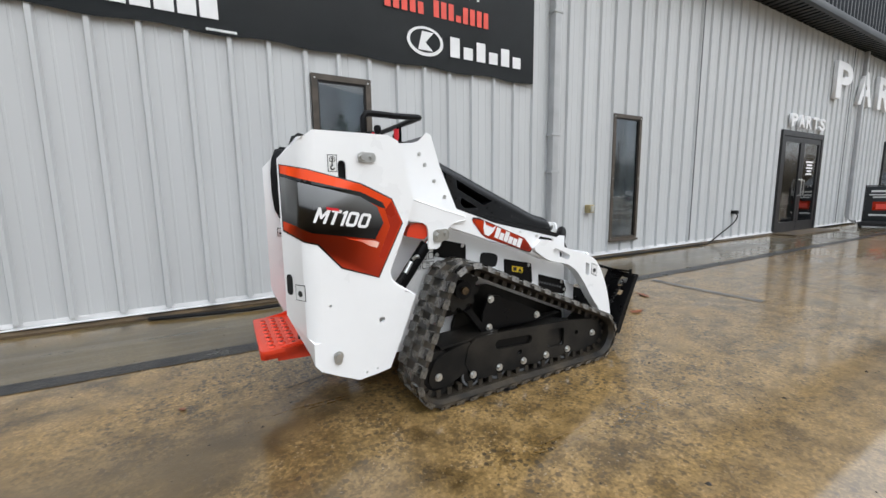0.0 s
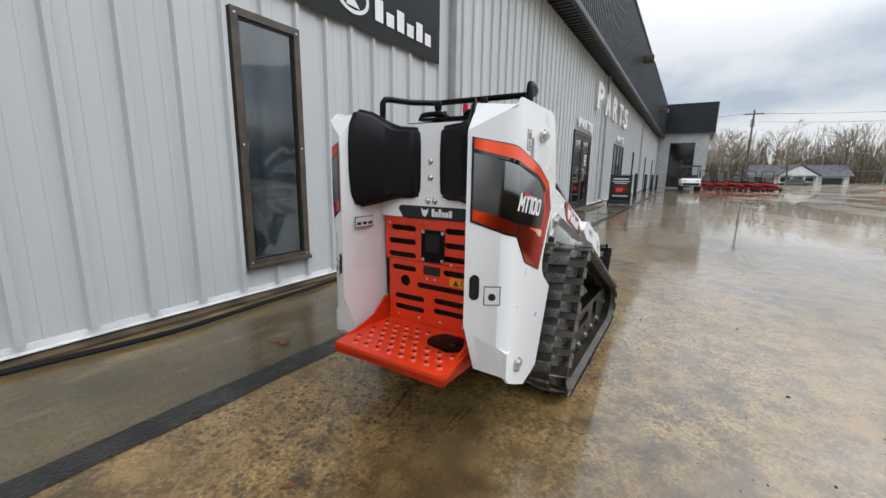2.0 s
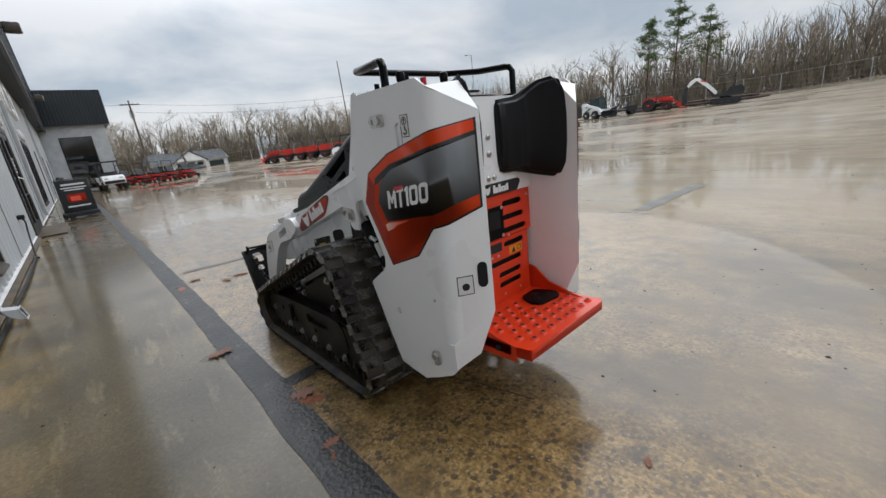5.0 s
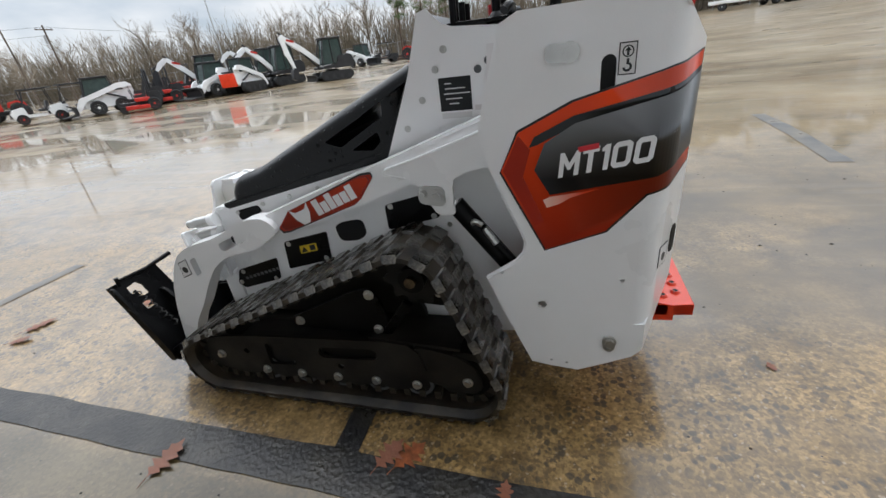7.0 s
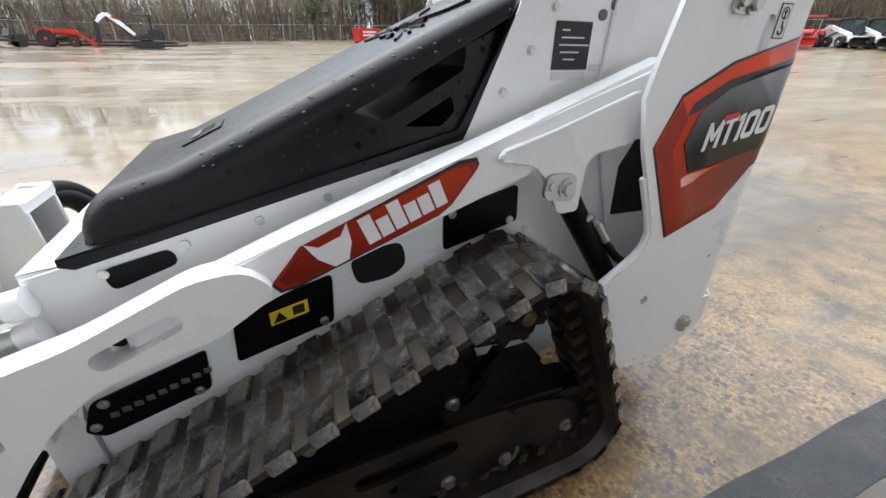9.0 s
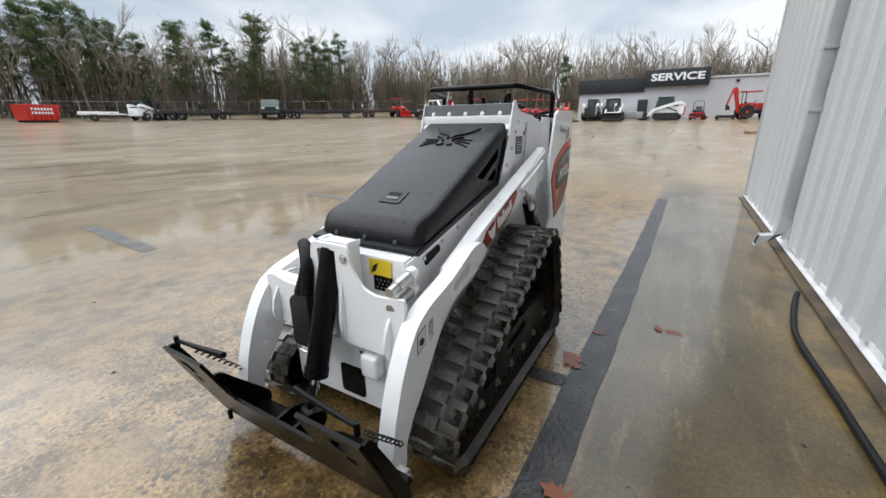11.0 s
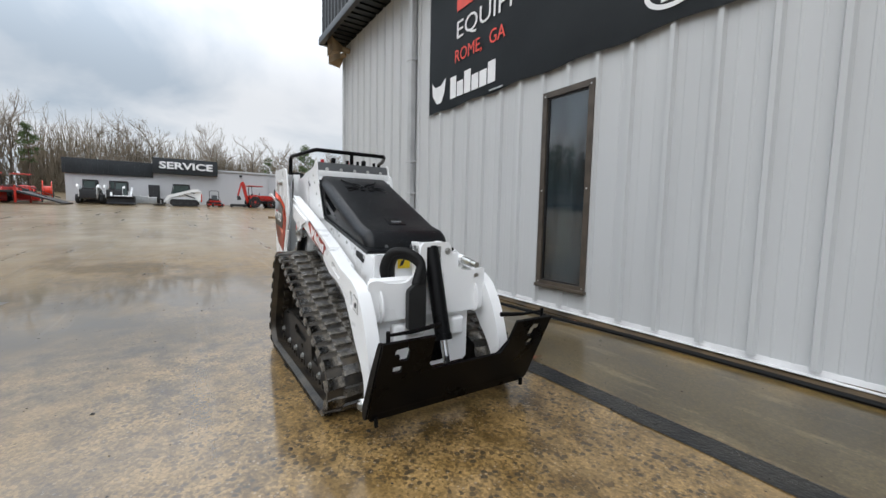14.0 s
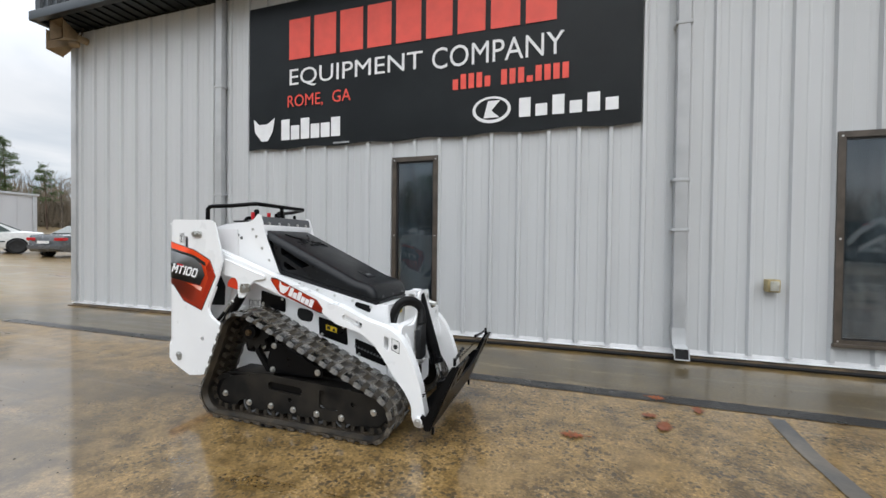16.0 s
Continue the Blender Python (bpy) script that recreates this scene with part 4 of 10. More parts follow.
# banner
def build_banner():
    b = thing("banner", "black vinyl dealer banner with red and white print", "banner")
    y = WALL_Y - 0.040
    x0, x1, z0, z1 = -2.18, 2.785, 2.375, 4.33
    bm = bmesh.new()
    nx, nz = 70, 14
    grid = [[bm.verts.new((x0 + (x1 - x0) * i / nx, y - 0.002 - 0.007 * (1 + noise.noise((i * 0.13, j * 0.35, 2))) * (0.4 + 0.6 * math.sin(math.pi * i / nx)), z0 + (z1 - z0) * j / nz + (0.012 * math.sin(i * 0.55) if j == 0 else 0))) for j in range(nz + 1)] for i in range(nx + 1)]
    for i in range(nx):
        for j in range(nz):
            bm.faces.new((grid[i][j], grid[i + 1][j], grid[i + 1][j + 1], grid[i][j + 1]))
    bmesh.ops.solidify(bm, geom=bm.faces[:], thickness=0.001)
    part("sheet", bm, VINYL, b)
    yf = y - 0.018
    # the dealer's name stays plain bars
    bar_parts("name_bar", B_RED, b, "red block bar", -1.51, 2.0, 3.55, 4.08, (1, 1, 1, 1, 1, 1, 1, 1, 1), yf, yf + 0.002, "xz", gap=0.16)
    for word, ink, x0, x1, z, h in (("EQUIPMENT", LETTER, -1.50, 0.40, 3.295, 0.255), ("COMPANY", LETTER, 0.52, 2.02, 3.30, 0.25), ("ROME,", B_RED, -1.53, -0.98, 2.985, 0.18), ("GA", B_RED, -0.84, -0.57, 3.0, 0.155)):
        lettering("printed_word", word, x1 - x0, h, 0.002, ink, pose((x0 + x1) / 2, yf, z, 90, 0, 0), b)
    bar_parts("figure_bar", B_RED, b, "thin red bar", 0.78, 2.1, 2.91, 3.08, (0.7, 1, 1, 1, 0.7, 0, 1, 1, 1, 0.4, 1, 1, 1, 1), yf, yf + 0.002, "xz", gap=0.3)
    bm = bmesh.new()
    plate(bm, [(-2.09, 2.80), (-2.0, 2.72), (-1.86, 2.72), (-1.74, 2.80), (-1.77, 2.62), (-1.85, 2.49), (-1.96, 2.49), (-2.07, 2.62)], yf, yf + 0.002, "xz")
    part("head_emblem", bm, LETTER, b, "white pointed head emblem")
    bar_parts("word_bar", LETTER, b, "white bar of a brand word", -1.63, -0.70, 2.485, 2.76, (1, 0.68, 1, 0.68, 0.68, 0.9), yf, yf + 0.002, "xz", gap=0.14)
    bm = bmesh.new()
    plate(bm, [(1.24 + 0.22 * math.cos(t * math.pi / 16), 2.64 + 0.15 * math.sin(t * math.pi / 16)) for t in range(32)], yf, yf + 0.002, "xz", holes=[[(1.24 + 0.185 * math.cos(t * math.pi / 16), 2.645 + 0.12 * math.sin(t * math.pi / 16)) for t in range(32)]])
    part("ring_emblem", bm, LETTER, b, "white oval ring emblem")
    bm = bmesh.new()
    plate(bm, [(1.15, 2.55), (1.33, 2.55), (1.24, 2.63), (1.34, 2.74), (1.20, 2.74)], yf, yf + 0.002, "xz")
    part("ring_mark", bm, LETTER, b)
    bar_parts("word_bar", LETTER, b, "white bar of a brand word", 1.55, 2.62, 2.53, 2.74, (1, 0.62, 1, 0.62, 0.95, 0.62), yf, yf + 0.002, "xz", gap=0.3)
    for i in range(11):
        for z in (z0 + 0.025, z1 - 0.025):
            part("grommet_screw", one_bolt((x0 + 0.03 + i * (x1 - x0 - 0.06) / 10, y - 0.014, z), (0, -1, 0), 0.008, 0.006), STEEL, b)


build_banner()

# small things on the wall
b = thing("junction_box", "weathered brass-coloured socket box on the wall", "socket box")
part("body", bx(3.87, 3.97, WALL_Y - 0.1, WALL_Y - 0.002, 0.70, 0.82, 0.012), mat("brass_box", (0.42, 0.34, 0.17), 0.45, var=0.2, scale=20), b)
part("cover", bx(3.885, 3.955, WALL_Y - 0.115, WALL_Y - 0.1, 0.715, 0.805, 0.008), mat("grey_cover", (0.45, 0.44, 0.38), 0.4, var=0.15, scale=20), b)
for ang, pos in ((0, (-5.55, WALL_Y - 0.32, 4.38)), (70, (-5.98, WALL_Y - 0.12, 4.36))):
    h = thing("horn_speaker", "square tan horn loudspeaker under the eave", "loudspeaker", "corner speakers", pose(*pos, 0, 0, -ang))
    bm = bmesh.new()
    vs = [[bm.verts.new((sx * r, yy, sz * r)) for sx, sz in ((-1, -1), (1, -1), (1, 1), (-1, 1))] for r, yy in ((0.16, -0.12), (0.145, -0.12), (0.05, 0.14))]
    for a, c in zip(vs, vs[1:]):
        for k in range(4):
            bm.faces.new((a[k], a[(k + 1) % 4], c[(k + 1) % 4], c[k]))
    bmesh.ops.solidify(bm, geom=bm.faces[:], thickness=0.008)
    part("horn", bm, TAN, h)
    part("driver", tb([(0, 0.1, 0), (0, 0.3, 0)], 0.055, 12), TAN, h)
    part("core", tb([(0, 0.11, 0), (0, 0.02, 0)], [0.045, 0.02], 10), DARK, h)
    part("bracket", tb([(0, 0.2, 0.0), (0, 0.25, 0.2)], 0.012, 6), BRONZE, h)

h = thing("hose", "long black rubber hose lying along the wall", "hose")
line = smooth_line([(-1.42, 1.89, 0.02), (-1.3, 1.86, 0.02), (-0.95, 1.79, 0.02), (-0.6, 1.75, 0.02), (-0.1, 1.78, 0.02), (0.45, 1.81, 0.02), (0.9, 1.86, 0.02), (1.5, 1.89, 0.02), (3.0, 1.9, 0.02), (5.0, 1.88, 0.02), (6.9, 1.9, 0.02)], 8)
part("tube", tb(line, 0.017, 8), HOSE, h)
h = thing("water_hose", "thin black hose hanging from a wall tap", "hose")
part("tube", tb(smooth_line([(6.9, 1.86, 0.015), (7.1, 1.9, 0.02), (7.6, 1.93, 0.18), (8.05, 1.95, 0.34), (8.22, 1.95, 0.47), (8.18, 1.97, 0.55)], 6), 0.012, 8), HOSE, h)
part("tap", bx(8.12, 8.22, 1.93, 2.03, 0.53, 0.6, 0.01), DARK, h)

# leaves
LEAF = mat("dead_leaf", (0.19, 0.06, 0.026), 0.45, var=0.3, scale=30, bump=0.2, col2=(0.16, 0.05, 0.02))
LEAF2 = mat("rust_leaf", (0.30, 0.085, 0.025), 0.45, var=0.3, scale=30, bump=0.2)


def leaf_mesh(seed, material):
    rr = random.Random(seed)
    right = []
    for v, u in ((0.0, 0.0), (0.012, 0.006), (0.025, 0.03), (0.035, 0.012), (0.05, 0.045), (0.06, 0.016), (0.08, 0.05), (0.088, 0.018), (0.105, 0.034), (0.112, 0.014), (0.135, 0.0)):
        right.append((u * rr.uniform(0.8, 1.2), v))
    bm = bmesh.new()
    bend = lambda u, v: 0.004 + 0.10 * abs(u) * rr.uniform(0.1, 0.5) + 0.7 * (v - 0.06) ** 2
    mid = [bm.verts.new((0, v, 0.004 + 0.5 * (v - 0.06) ** 2)) for _, v in right]
    for s in (-1, 1):
        edge = [bm.verts.new((s * u, v, bend(u, v))) if u else mid[i] for i, (u, v) in enumerate(right)]
        for i in range(len(right) - 1):
            vs = [q for n, q in enumerate((mid[i], mid[i + 1], edge[i + 1], edge[i])) if q not in (mid[i], mid[i + 1])[: 0]]
            vs = list(dict.fromkeys(vs))
            if len(vs) > 2:
                bm.faces.new(vs)
    tube(bm, [(0, 0, 0.005), (0.004, -0.03, 0.004)], 0.0012, 5)
    return mesh_of("blade", bm, material, 1.2)


LEAVES = [leaf_mesh(1, LEAF), leaf_mesh(2, LEAF2), leaf_mesh(3, LEAF)]
LEAF_SPOTS = [(0.265, 0.755, 0.95), (0.205, 0.745, 1.0), (1.05, 0.93, 1.15), (-0.16, 0.80, 0.6), (-0.25, 0.80, 0.6), (-0.39, 1.10, 0.7), (-0.35, 1.08, 0.6), (2.67, 0.77, 0.9), (2.71, 0.33, 1.25), (2.94, 0.54, 0.9), (2.21, -0.04, 1.1), (0.62, 1.95, 1.1), (0.68, 1.965, 0.9), (0.57, 1.955, 0.9), (2.67, 0.42, 0.9), (-1.09, 0.13, 0.35)]
for i, (x, y, s) in enumerate(LEAF_SPOTS):
    ob = new("fallen_leaf", LEAVES[i % 3])
    ob.matrix_basis = pose(x, y, 0.002, random.uniform(-6, 6), random.uniform(-6, 6), random.uniform(0, 360)) @ Matrix.Diagonal((s, s, s, 1))
    tagged(ob, "wet brown lobed oak leaf on the concrete", "leaf", "fallen leaves")


# grit, pebbles and leaf crumbs washed over the slab
def build_grit():
    rng = random.Random(77)
    verts, faces = [], []
    for k in range(1500):
        a, d = rng.uniform(0, 2 * math.pi), 0.6 + 6.5 * rng.random() ** 0.8
        x, y = 0.3 + d * math.cos(a), -0.5 + d * 0.85 * math.sin(a)
        if y > 1.9 or y < -7:
            continue
        r = rng.uniform(0.002, 0.006) * (2.0 if rng.random() < 0.07 else 1.0)
        b, t = len(verts), rng.uniform(0, 6.3)
        for j in range(5):
            u = t + j * 1.2566
            verts.append((x + r * math.cos(u) * rng.uniform(0.7, 1.5), y + r * math.sin(u) * rng.uniform(0.6, 1.1), 0.0))
        verts.append((x, y, r * rng.uniform(0.35, 0.8)))
        faces.extend((b + j, b + (j + 1) % 5, b + 5) for j in range(5))
    me = bpy.data.meshes.new("grit")
    me.from_pydata(verts, [], faces)
    me.materials.append(GRIT)
    tagged(new("grit", me), "dark grit and leaf crumbs scattered on the concrete", "grit", "", "stuff")


build_grit()


# ---- stand-on track loader ----
LOADER = thing("track_loader", "white and black stand-on mini track loader with orange decals", "track loader")


def glyphs(m, parent):
    """The model number in square-cut slanted figures."""
    x = -1.78
    nought = ([(0.14, 0), (0.58, 0), (0.72, 0.14), (0.72, 0.86), (0.58, 1), (0.14, 1), (0, 0.86), (0, 0.14)], [[(0.22, 0.2), (0.5, 0.2), (0.53, 0.24), (0.53, 0.76), (0.5, 0.8), (0.22, 0.8), (0.19, 0.76), (0.19, 0.24)]])
    em = ([(0, 0), (0, 1), (0.16, 1), (0.4, 0.55), (0.64, 1), (0.8, 1), (0.8, 0), (0.61, 0), (0.61, 0.58), (0.45, 0.28), (0.35, 0.28), (0.19, 0.58), (0.19, 0)], [])
    tee = ([(0, 0.8), (0, 1), (0.62, 1), (0.62, 0.8), (0.41, 0.8), (0.41, 0), (0.21, 0), (0.21, 0.8)], [])
    one = ([(0.12, 0), (0.12, 0.76), (0, 0.76), (0, 0.88), (0.14, 1), (0.31, 1), (0.31, 0)], [])
    k = 0.063
    for (outer, holes), w in ((em, 0.8), (tee, 0.62), (one, 0.31), (nought, 0.72), (nought, 0.72)):
        put = lambda pts: [((x + u) * k, (v - 0.5) * k) for u, v in pts]
        part("model_figure", pl(put(outer), 0.0, 0.0012, "xy", holes=[put(h) for h in holes], m=m), DECAL_W, parent)
        x += w + 0.1


def side(s, f):
    """A mapping of plane coordinates to the left (s = 1) or right (s = -1) flank."""
    return Matrix.Diagonal((1, s, 1, 1)) @ f if isinstance(f, Matrix) else Matrix.Diagonal((1, s, 1, 1))


def clip(poly, x, keep_above):
    out = []
    for i, p in enumerate(poly):
        q = poly[(i + 1) % len(poly)]
        a, c = (p[0] >= x) == keep_above or p[0] == x, (q[0] >= x) == keep_above or q[0] == x
        if a:
            out.append(p)
        if a != c and p[0] != q[0]:
            t = (x - p[0]) / (q[0] - p[0])
            out.append((x, p[1] + t * (q[1] - p[1])))
    return out


BEND, OUT, FOLD = -0.555, 0.42, 1.65
ROUND = 0.04
ANGLE = math.atan(FOLD)
BEND_R = ROUND / math.tan(ANGLE / 2)


def skin(u, off):
    """A point of the tower's skin, u metres round from its rear bend, off metres proud of it."""
    if u >= ROUND:
        return BEND + u, OUT + off
    if u <= -ROUND:
        return BEND + u * math.cos(ANGLE) - off * math.sin(ANGLE), OUT + u * math.sin(ANGLE) + off * math.cos(ANGLE)
    a = ANGLE * (ROUND - u) / (2 * ROUND)
    return BEND + ROUND - (BEND_R + off) * math.sin(a), OUT - BEND_R + (BEND_R + off) * math.cos(a)


def unroll(x):
    return x - BEND if x >= BEND else (x - BEND) / math.cos(ANGLE)


def wrap(bm, poly, off, s):
    """A decal on the tower: flat on the flank, bent round its rear edge."""
    poly = [(unroll(x), z) for x, z in poly]
    cuts = [9.0] + [ROUND * (1 - k / 4) for k in range(9)] + [-9.0]
    for hi, lo in zip(cuts, cuts[1:]):
        q = clip(clip(poly, hi, False), lo, True)
        q = [p for i, p in enumerate(q) if (Vector(p) - Vector(q[i - 1])).length > 1e-6]
        if len(q) < 3:
            continue
        f, k = [], []
        for u, z in q:
            for o, into in ((off, f), (off - 0.0012, k)):
                x, y = skin(u, o)
                into.append(bm.verts.new((x, s * y, z)))
        for a, c, d in geometry.tessellate_polygon([[Vector((u, z, 0)) for u, z in q]]):
            bm.faces.new((f[a], f[c], f[d])), bm.faces.new((k[d], k[c], k[a]))
        for i in range(len(f)):
            j = (i + 1) % len(f)
            bm.faces.new((f[i], f[j], k[j], k[i]))
    bmesh.ops.remove_doubles(bm, verts=bm.verts, dist=1e-5)
    return bm


def build_tower(s):
    M = side(s, None)
    flank = [(BEND, 0.395), (BEND + ROUND, 0.395), (BEND + ROUND, 1.2618), (-0.20, 1.258), (-0.155, 1.236), (-0.105, 1.06), (-0.088, 0.985), (-0.118, 0.88), (-0.150, 0.81), (-0.20, 0.70), (-0.212, 0.665), (-0.207, 0.63), (-0.18, 0.598), (-0.088, 0.537), (-0.155, 0.37), (-0.222, 0.216), (-0.285, 0.204), (-0.37, 0.194), (-0.46, 0.235), (-0.53, 0.27), (BEND, 0.30)]
    holes = [capsule(-0.405, 1.055, -0.405, 1.13, 0.017), disc(-0.256, 0.452, 0.0135), disc(-0.48, 0.548, 0.006, 10), disc(-0.135, 0.565, 0.006, 10), disc(-0.285, 0.228, 0.005, 8), disc(-0.335, 0.222, 0.005, 8)]
    bm = pl(flank, OUT, OUT - 0.012, "xz", holes=holes, m=M)
    body = part("tower", bm, WHITE, LOADER)
    bm = bmesh.new()
    rows = []
    for i in range(11):
        u = ROUND * (1 - i / 5)
        top, low_ = (1.235 + max(u, 0) * 0.67 + min(u, 0) * 0.52), 0.395 + max(0.0, -u) * 0.68
        rows.append([bm.verts.new((p[0], s * p[1], z)) for p, z in ((skin(u, 0), low_), (skin(u, 0), top), (skin(u, -0.008), top), (skin(u, -0.008), low_))])
    for a, c in zip(rows, rows[1:]):
        for k in range(4):
            bm.faces.new((a[k], a[(k + 1) % 4], c[(k + 1) % 4], c[k]))
    part("rear_bend", bm, WHITE, body)
    # folded rear cheek, lower toe and inner return
    q = lambda x, y, z: (x, s * y, z)
    bm = bmesh.new()
    A, B = q(BEND, OUT, 1.235), q(BEND, OUT, 0.395)
    C, D = q(-0.635, 0.285, 1.155), q(-0.635, 0.285, 0.50)
    E_, F_ = q(-0.55, 0.272, 1.25), q(BEND, OUT, 0.30)
    G_, H_ = q(-0.548, 0.285, 0.30), q(-0.40, 0.262, 1.235)
    I_, J_ = q(-0.385, 0.262, 0.33), q(-0.60, 0.275, 0.50)
    vs = {k: bm.verts.new(v) for k, v in dict(A=A, B=B, C=C, D=D, E=E_, F=F_, G=G_, H=H_, I=I_).items()}
    bx_, by_ = skin(-ROUND, 0)
    vs["P"], vs["Q"] = bm.verts.new(q(bx_, by_, 1.2142)), bm.verts.new(q(bx_, by_, 0.4222))
    for names in ("PQDC", "APCE", "BFGDQ", "CEHID", "DGI"):
        bm.faces.new([vs[n] for n in names])
    bmesh.ops.recalc_face_normals(bm, faces=bm.faces)
    edges = [e for e in bm.edges if len(e.link_faces) == 2]
    bmesh.ops.bevel(bm, geom=edges, offset=0.012, segments=3, affect="EDGES", clamp_overlap=True)
    bmesh.ops.solidify(bm, geom=bm.faces[:], thickness=0.006)
    part("cheek", bm, WHITE, body)
    part("slot_shadow", pl(capsule(-0.405, 1.05, -0.405, 1.135, 0.024), OUT - 0.035, OUT - 0.03, "xz", m=M), DARK, body)
    # flange in the cut-out
    bm = tb([q(-0.150, OUT - 0.012, 0.81), q(-0.20, OUT - 0.012, 0.70), q(-0.212, OUT - 0.012, 0.665), q(-0.207, OUT - 0.012, 0.63), q(-0.18, OUT - 0.012, 0.598), q(-0.088, OUT - 0.012, 0.537)], 0.009, 8)
    part("rim", bm, WHITE, body)
    bm = bmesh.new()
    plate(bm, [(-0.385, 1.20), (-0.105, 1.20), (-0.09, 0.99), (-0.22, 0.60), (-0.22, 0.22), (-0.385, 0.3)], 0.28, 0.272, "xz", m=M)
    plate(bm, [(-0.385, 0.21), (-0.22, 0.21), (-0.22, 0.216), (-0.385, 0.216)], 0.28, 0.41, "xz", m=M)
    part("inner_wall", bm, PINKISH, body)
    # the wall is not cut here; a near-black plate paints the opening's shade
    part("bay_shade", pl([(-0.205, 0.80), (-0.245, 0.868), (-0.33, 0.868), (-0.33, 0.66), (-0.212, 0.665)], 0.2803, 0.284, "xz", m=M), DARK, body, "near-black plate painting the shaded opening towards the slotted guard")
    # decals
    o = [(-0.625, 1.13), (-0.545, 1.107), (-0.33, 1.05), (-0.195, 0.985), (-0.146, 0.885), (-0.266, 0.648), (-0.423, 0.707), (-0.515, 0.812), (-0.565, 0.826), (-0.625, 0.868)]
    grow = lambda poly, d: [(x + d * (1 if x > -0.4 else -1) * 0.8, z + d * (1 if z > 0.9 else -1)) for x, z in poly]
    part("decal_edge", wrap(bmesh.new(), grow(o, 0.005), 0.0015, s), INK, body)
    dec = part("decal", wrap(bmesh.new(), o, 0.0027, s), DECAL_F, body, "orange-red side decal, deeper red below")
    ridge = [(-0.195, 0.978), (-0.152, 0.885), (-0.235, 0.725), (-0.262, 0.735), (-0.205, 0.868), (-0.225, 0.94)]
    part("decal_shade", wrap(bmesh.new(), ridge, 0.0034, s), DECAL_D, dec)
    top = [(-0.625, 1.098), (-0.33, 1.018), (-0.235, 0.972), (-0.222, 0.945), (-0.245, 0.952), (-0.335, 0.995), (-0.625, 1.078)]
    part("decal_shade", wrap(bmesh.new(), top, 0.0036, s), INK, dec)
    blk = [(-0.625, 1.085), (-0.335, 1.0), (-0.262, 0.955), (-0.235, 0.885), (-0.276, 0.815), (-0.535, 0.856), (-0.585, 0.885), (-0.625, 0.905)]
    part("decal_field", wrap(bmesh.new(), blk, 0.0045, s), DECAL_G, dec, "grey to black blended field")
    glint = [(-0.40, 0.828), (-0.276, 0.809), (-0.258, 0.800), (-0.268, 0.778), (-0.30, 0.788), (-0.33, 0.806)]
    part("decal_glint", wrap(bmesh.new(), glint, 0.0040, s), fade("decal_glint", "X", -0.36, -0.262, (0.70, 0.06, 0.012), (0.85, 0.55, 0.45)), dec)
    # model lettering leans back with the decal
    tilt = 9
    if s > 0:
        m = pose(-0.41, OUT + 0.0055, 0.912, 0, 0, 0) @ Matrix.Rotation(radians(tilt), 4, "Y") @ pose(0, 0, 0, 90, 0, 180)
    else:
        m = pose(-0.41, -OUT - 0.0055, 0.912, 0, 0, 0) @ Matrix.Rotation(radians(tilt), 4, "Y") @ pose(0, 0, 0, 90, 0, 0)
    shear = Matrix.Identity(4)
    shear[0][1] = 0.25
    glyphs(m @ shear, dec)
    part("letter_tip", pl([(-0.393, 0.9495), (-0.343, 0.941), (-0.347, 0.928), (-0.395, 0.936)] if s > 0 else [(-0.479, 0.960), (-0.429, 0.952), (-0.425, 0.940), (-0.474, 0.948)], OUT + 0.0055, OUT + 0.0068, "xz", m=M), DECAL_R, dec)
    # stickers
    st = part("sticker", pl([(-0.462, 1.10), (-0.424, 1.10), (-0.424, 1.168), (-0.462, 1.168)], OUT + 0.0006, OUT + 0.0016, "xz", m=M), INK, body, "lifting point sticker")
    part("sticker_face", pl([(-0.4595, 1.1025), (-0.4265, 1.1025), (-0.4265, 1.1655), (-0.4595, 1.1655)], OUT + 0.0016, OUT + 0.0022, "xz", m=M), STICKER, st)
    part("sticker_print", pl(disc(-0.443, 1.149, 0.0125), OUT + 0.0022, OUT + 0.0028, "xz", holes=[disc(-0.443, 1.149, 0.0098)], m=M), INK, st)
    part("sticker_print", pl([(-0.4455, 1.140), (-0.4405, 1.140), (-0.4405, 1.150), (-0.436, 1.150), (-0.443, 1.158), (-0.450, 1.150), (-0.4455, 1.150)], OUT + 0.0022, OUT + 0.0028, "xz", m=M), INK, st)
    hook = [(-0.441, 1.134), (-0.4465, 1.134), (-0.4465, 1.124)] + [(-0.443 + 0.0105 * math.cos(a), 1.1165 + 0.0105 * math.sin(a)) for a in (2.2, 2.8, 3.5, 4.2, 4.9, 5.6, 6.2)] + [(-0.443 + 0.0055 * math.cos(a), 1.1165 + 0.0055 * math.sin(a)) for a in (6.2, 5.2, 4.2, 3.2, 2.2)] + [(-0.441, 1.122)]
    part("sticker_print", pl(hook, OUT + 0.0022, OUT + 0.0028, "xz", m=M), INK, st)
    # cheek opening and sticker, on the slanted face
    c45 = lambda u, off: (-0.595 - u * 0.518 - off * 0.855, s * (0.354 - u * 0.855 + off * 0.518))

    def on_cheek(poly, o0, o1):
        bm = bmesh.new()
        f = [bm.verts.new((*c45(u, o1), z)) for u, z in poly]
        k = [bm.verts.new((*c45(u, o0), z)) for u, z in poly]
        bm.faces.new(f), bm.faces.new(k[::-1])
        for i in range(len(f)):
            j = (i + 1) % len(f)
            bm.faces.new((f[i], f[j], k[j], k[i]))
        return bm

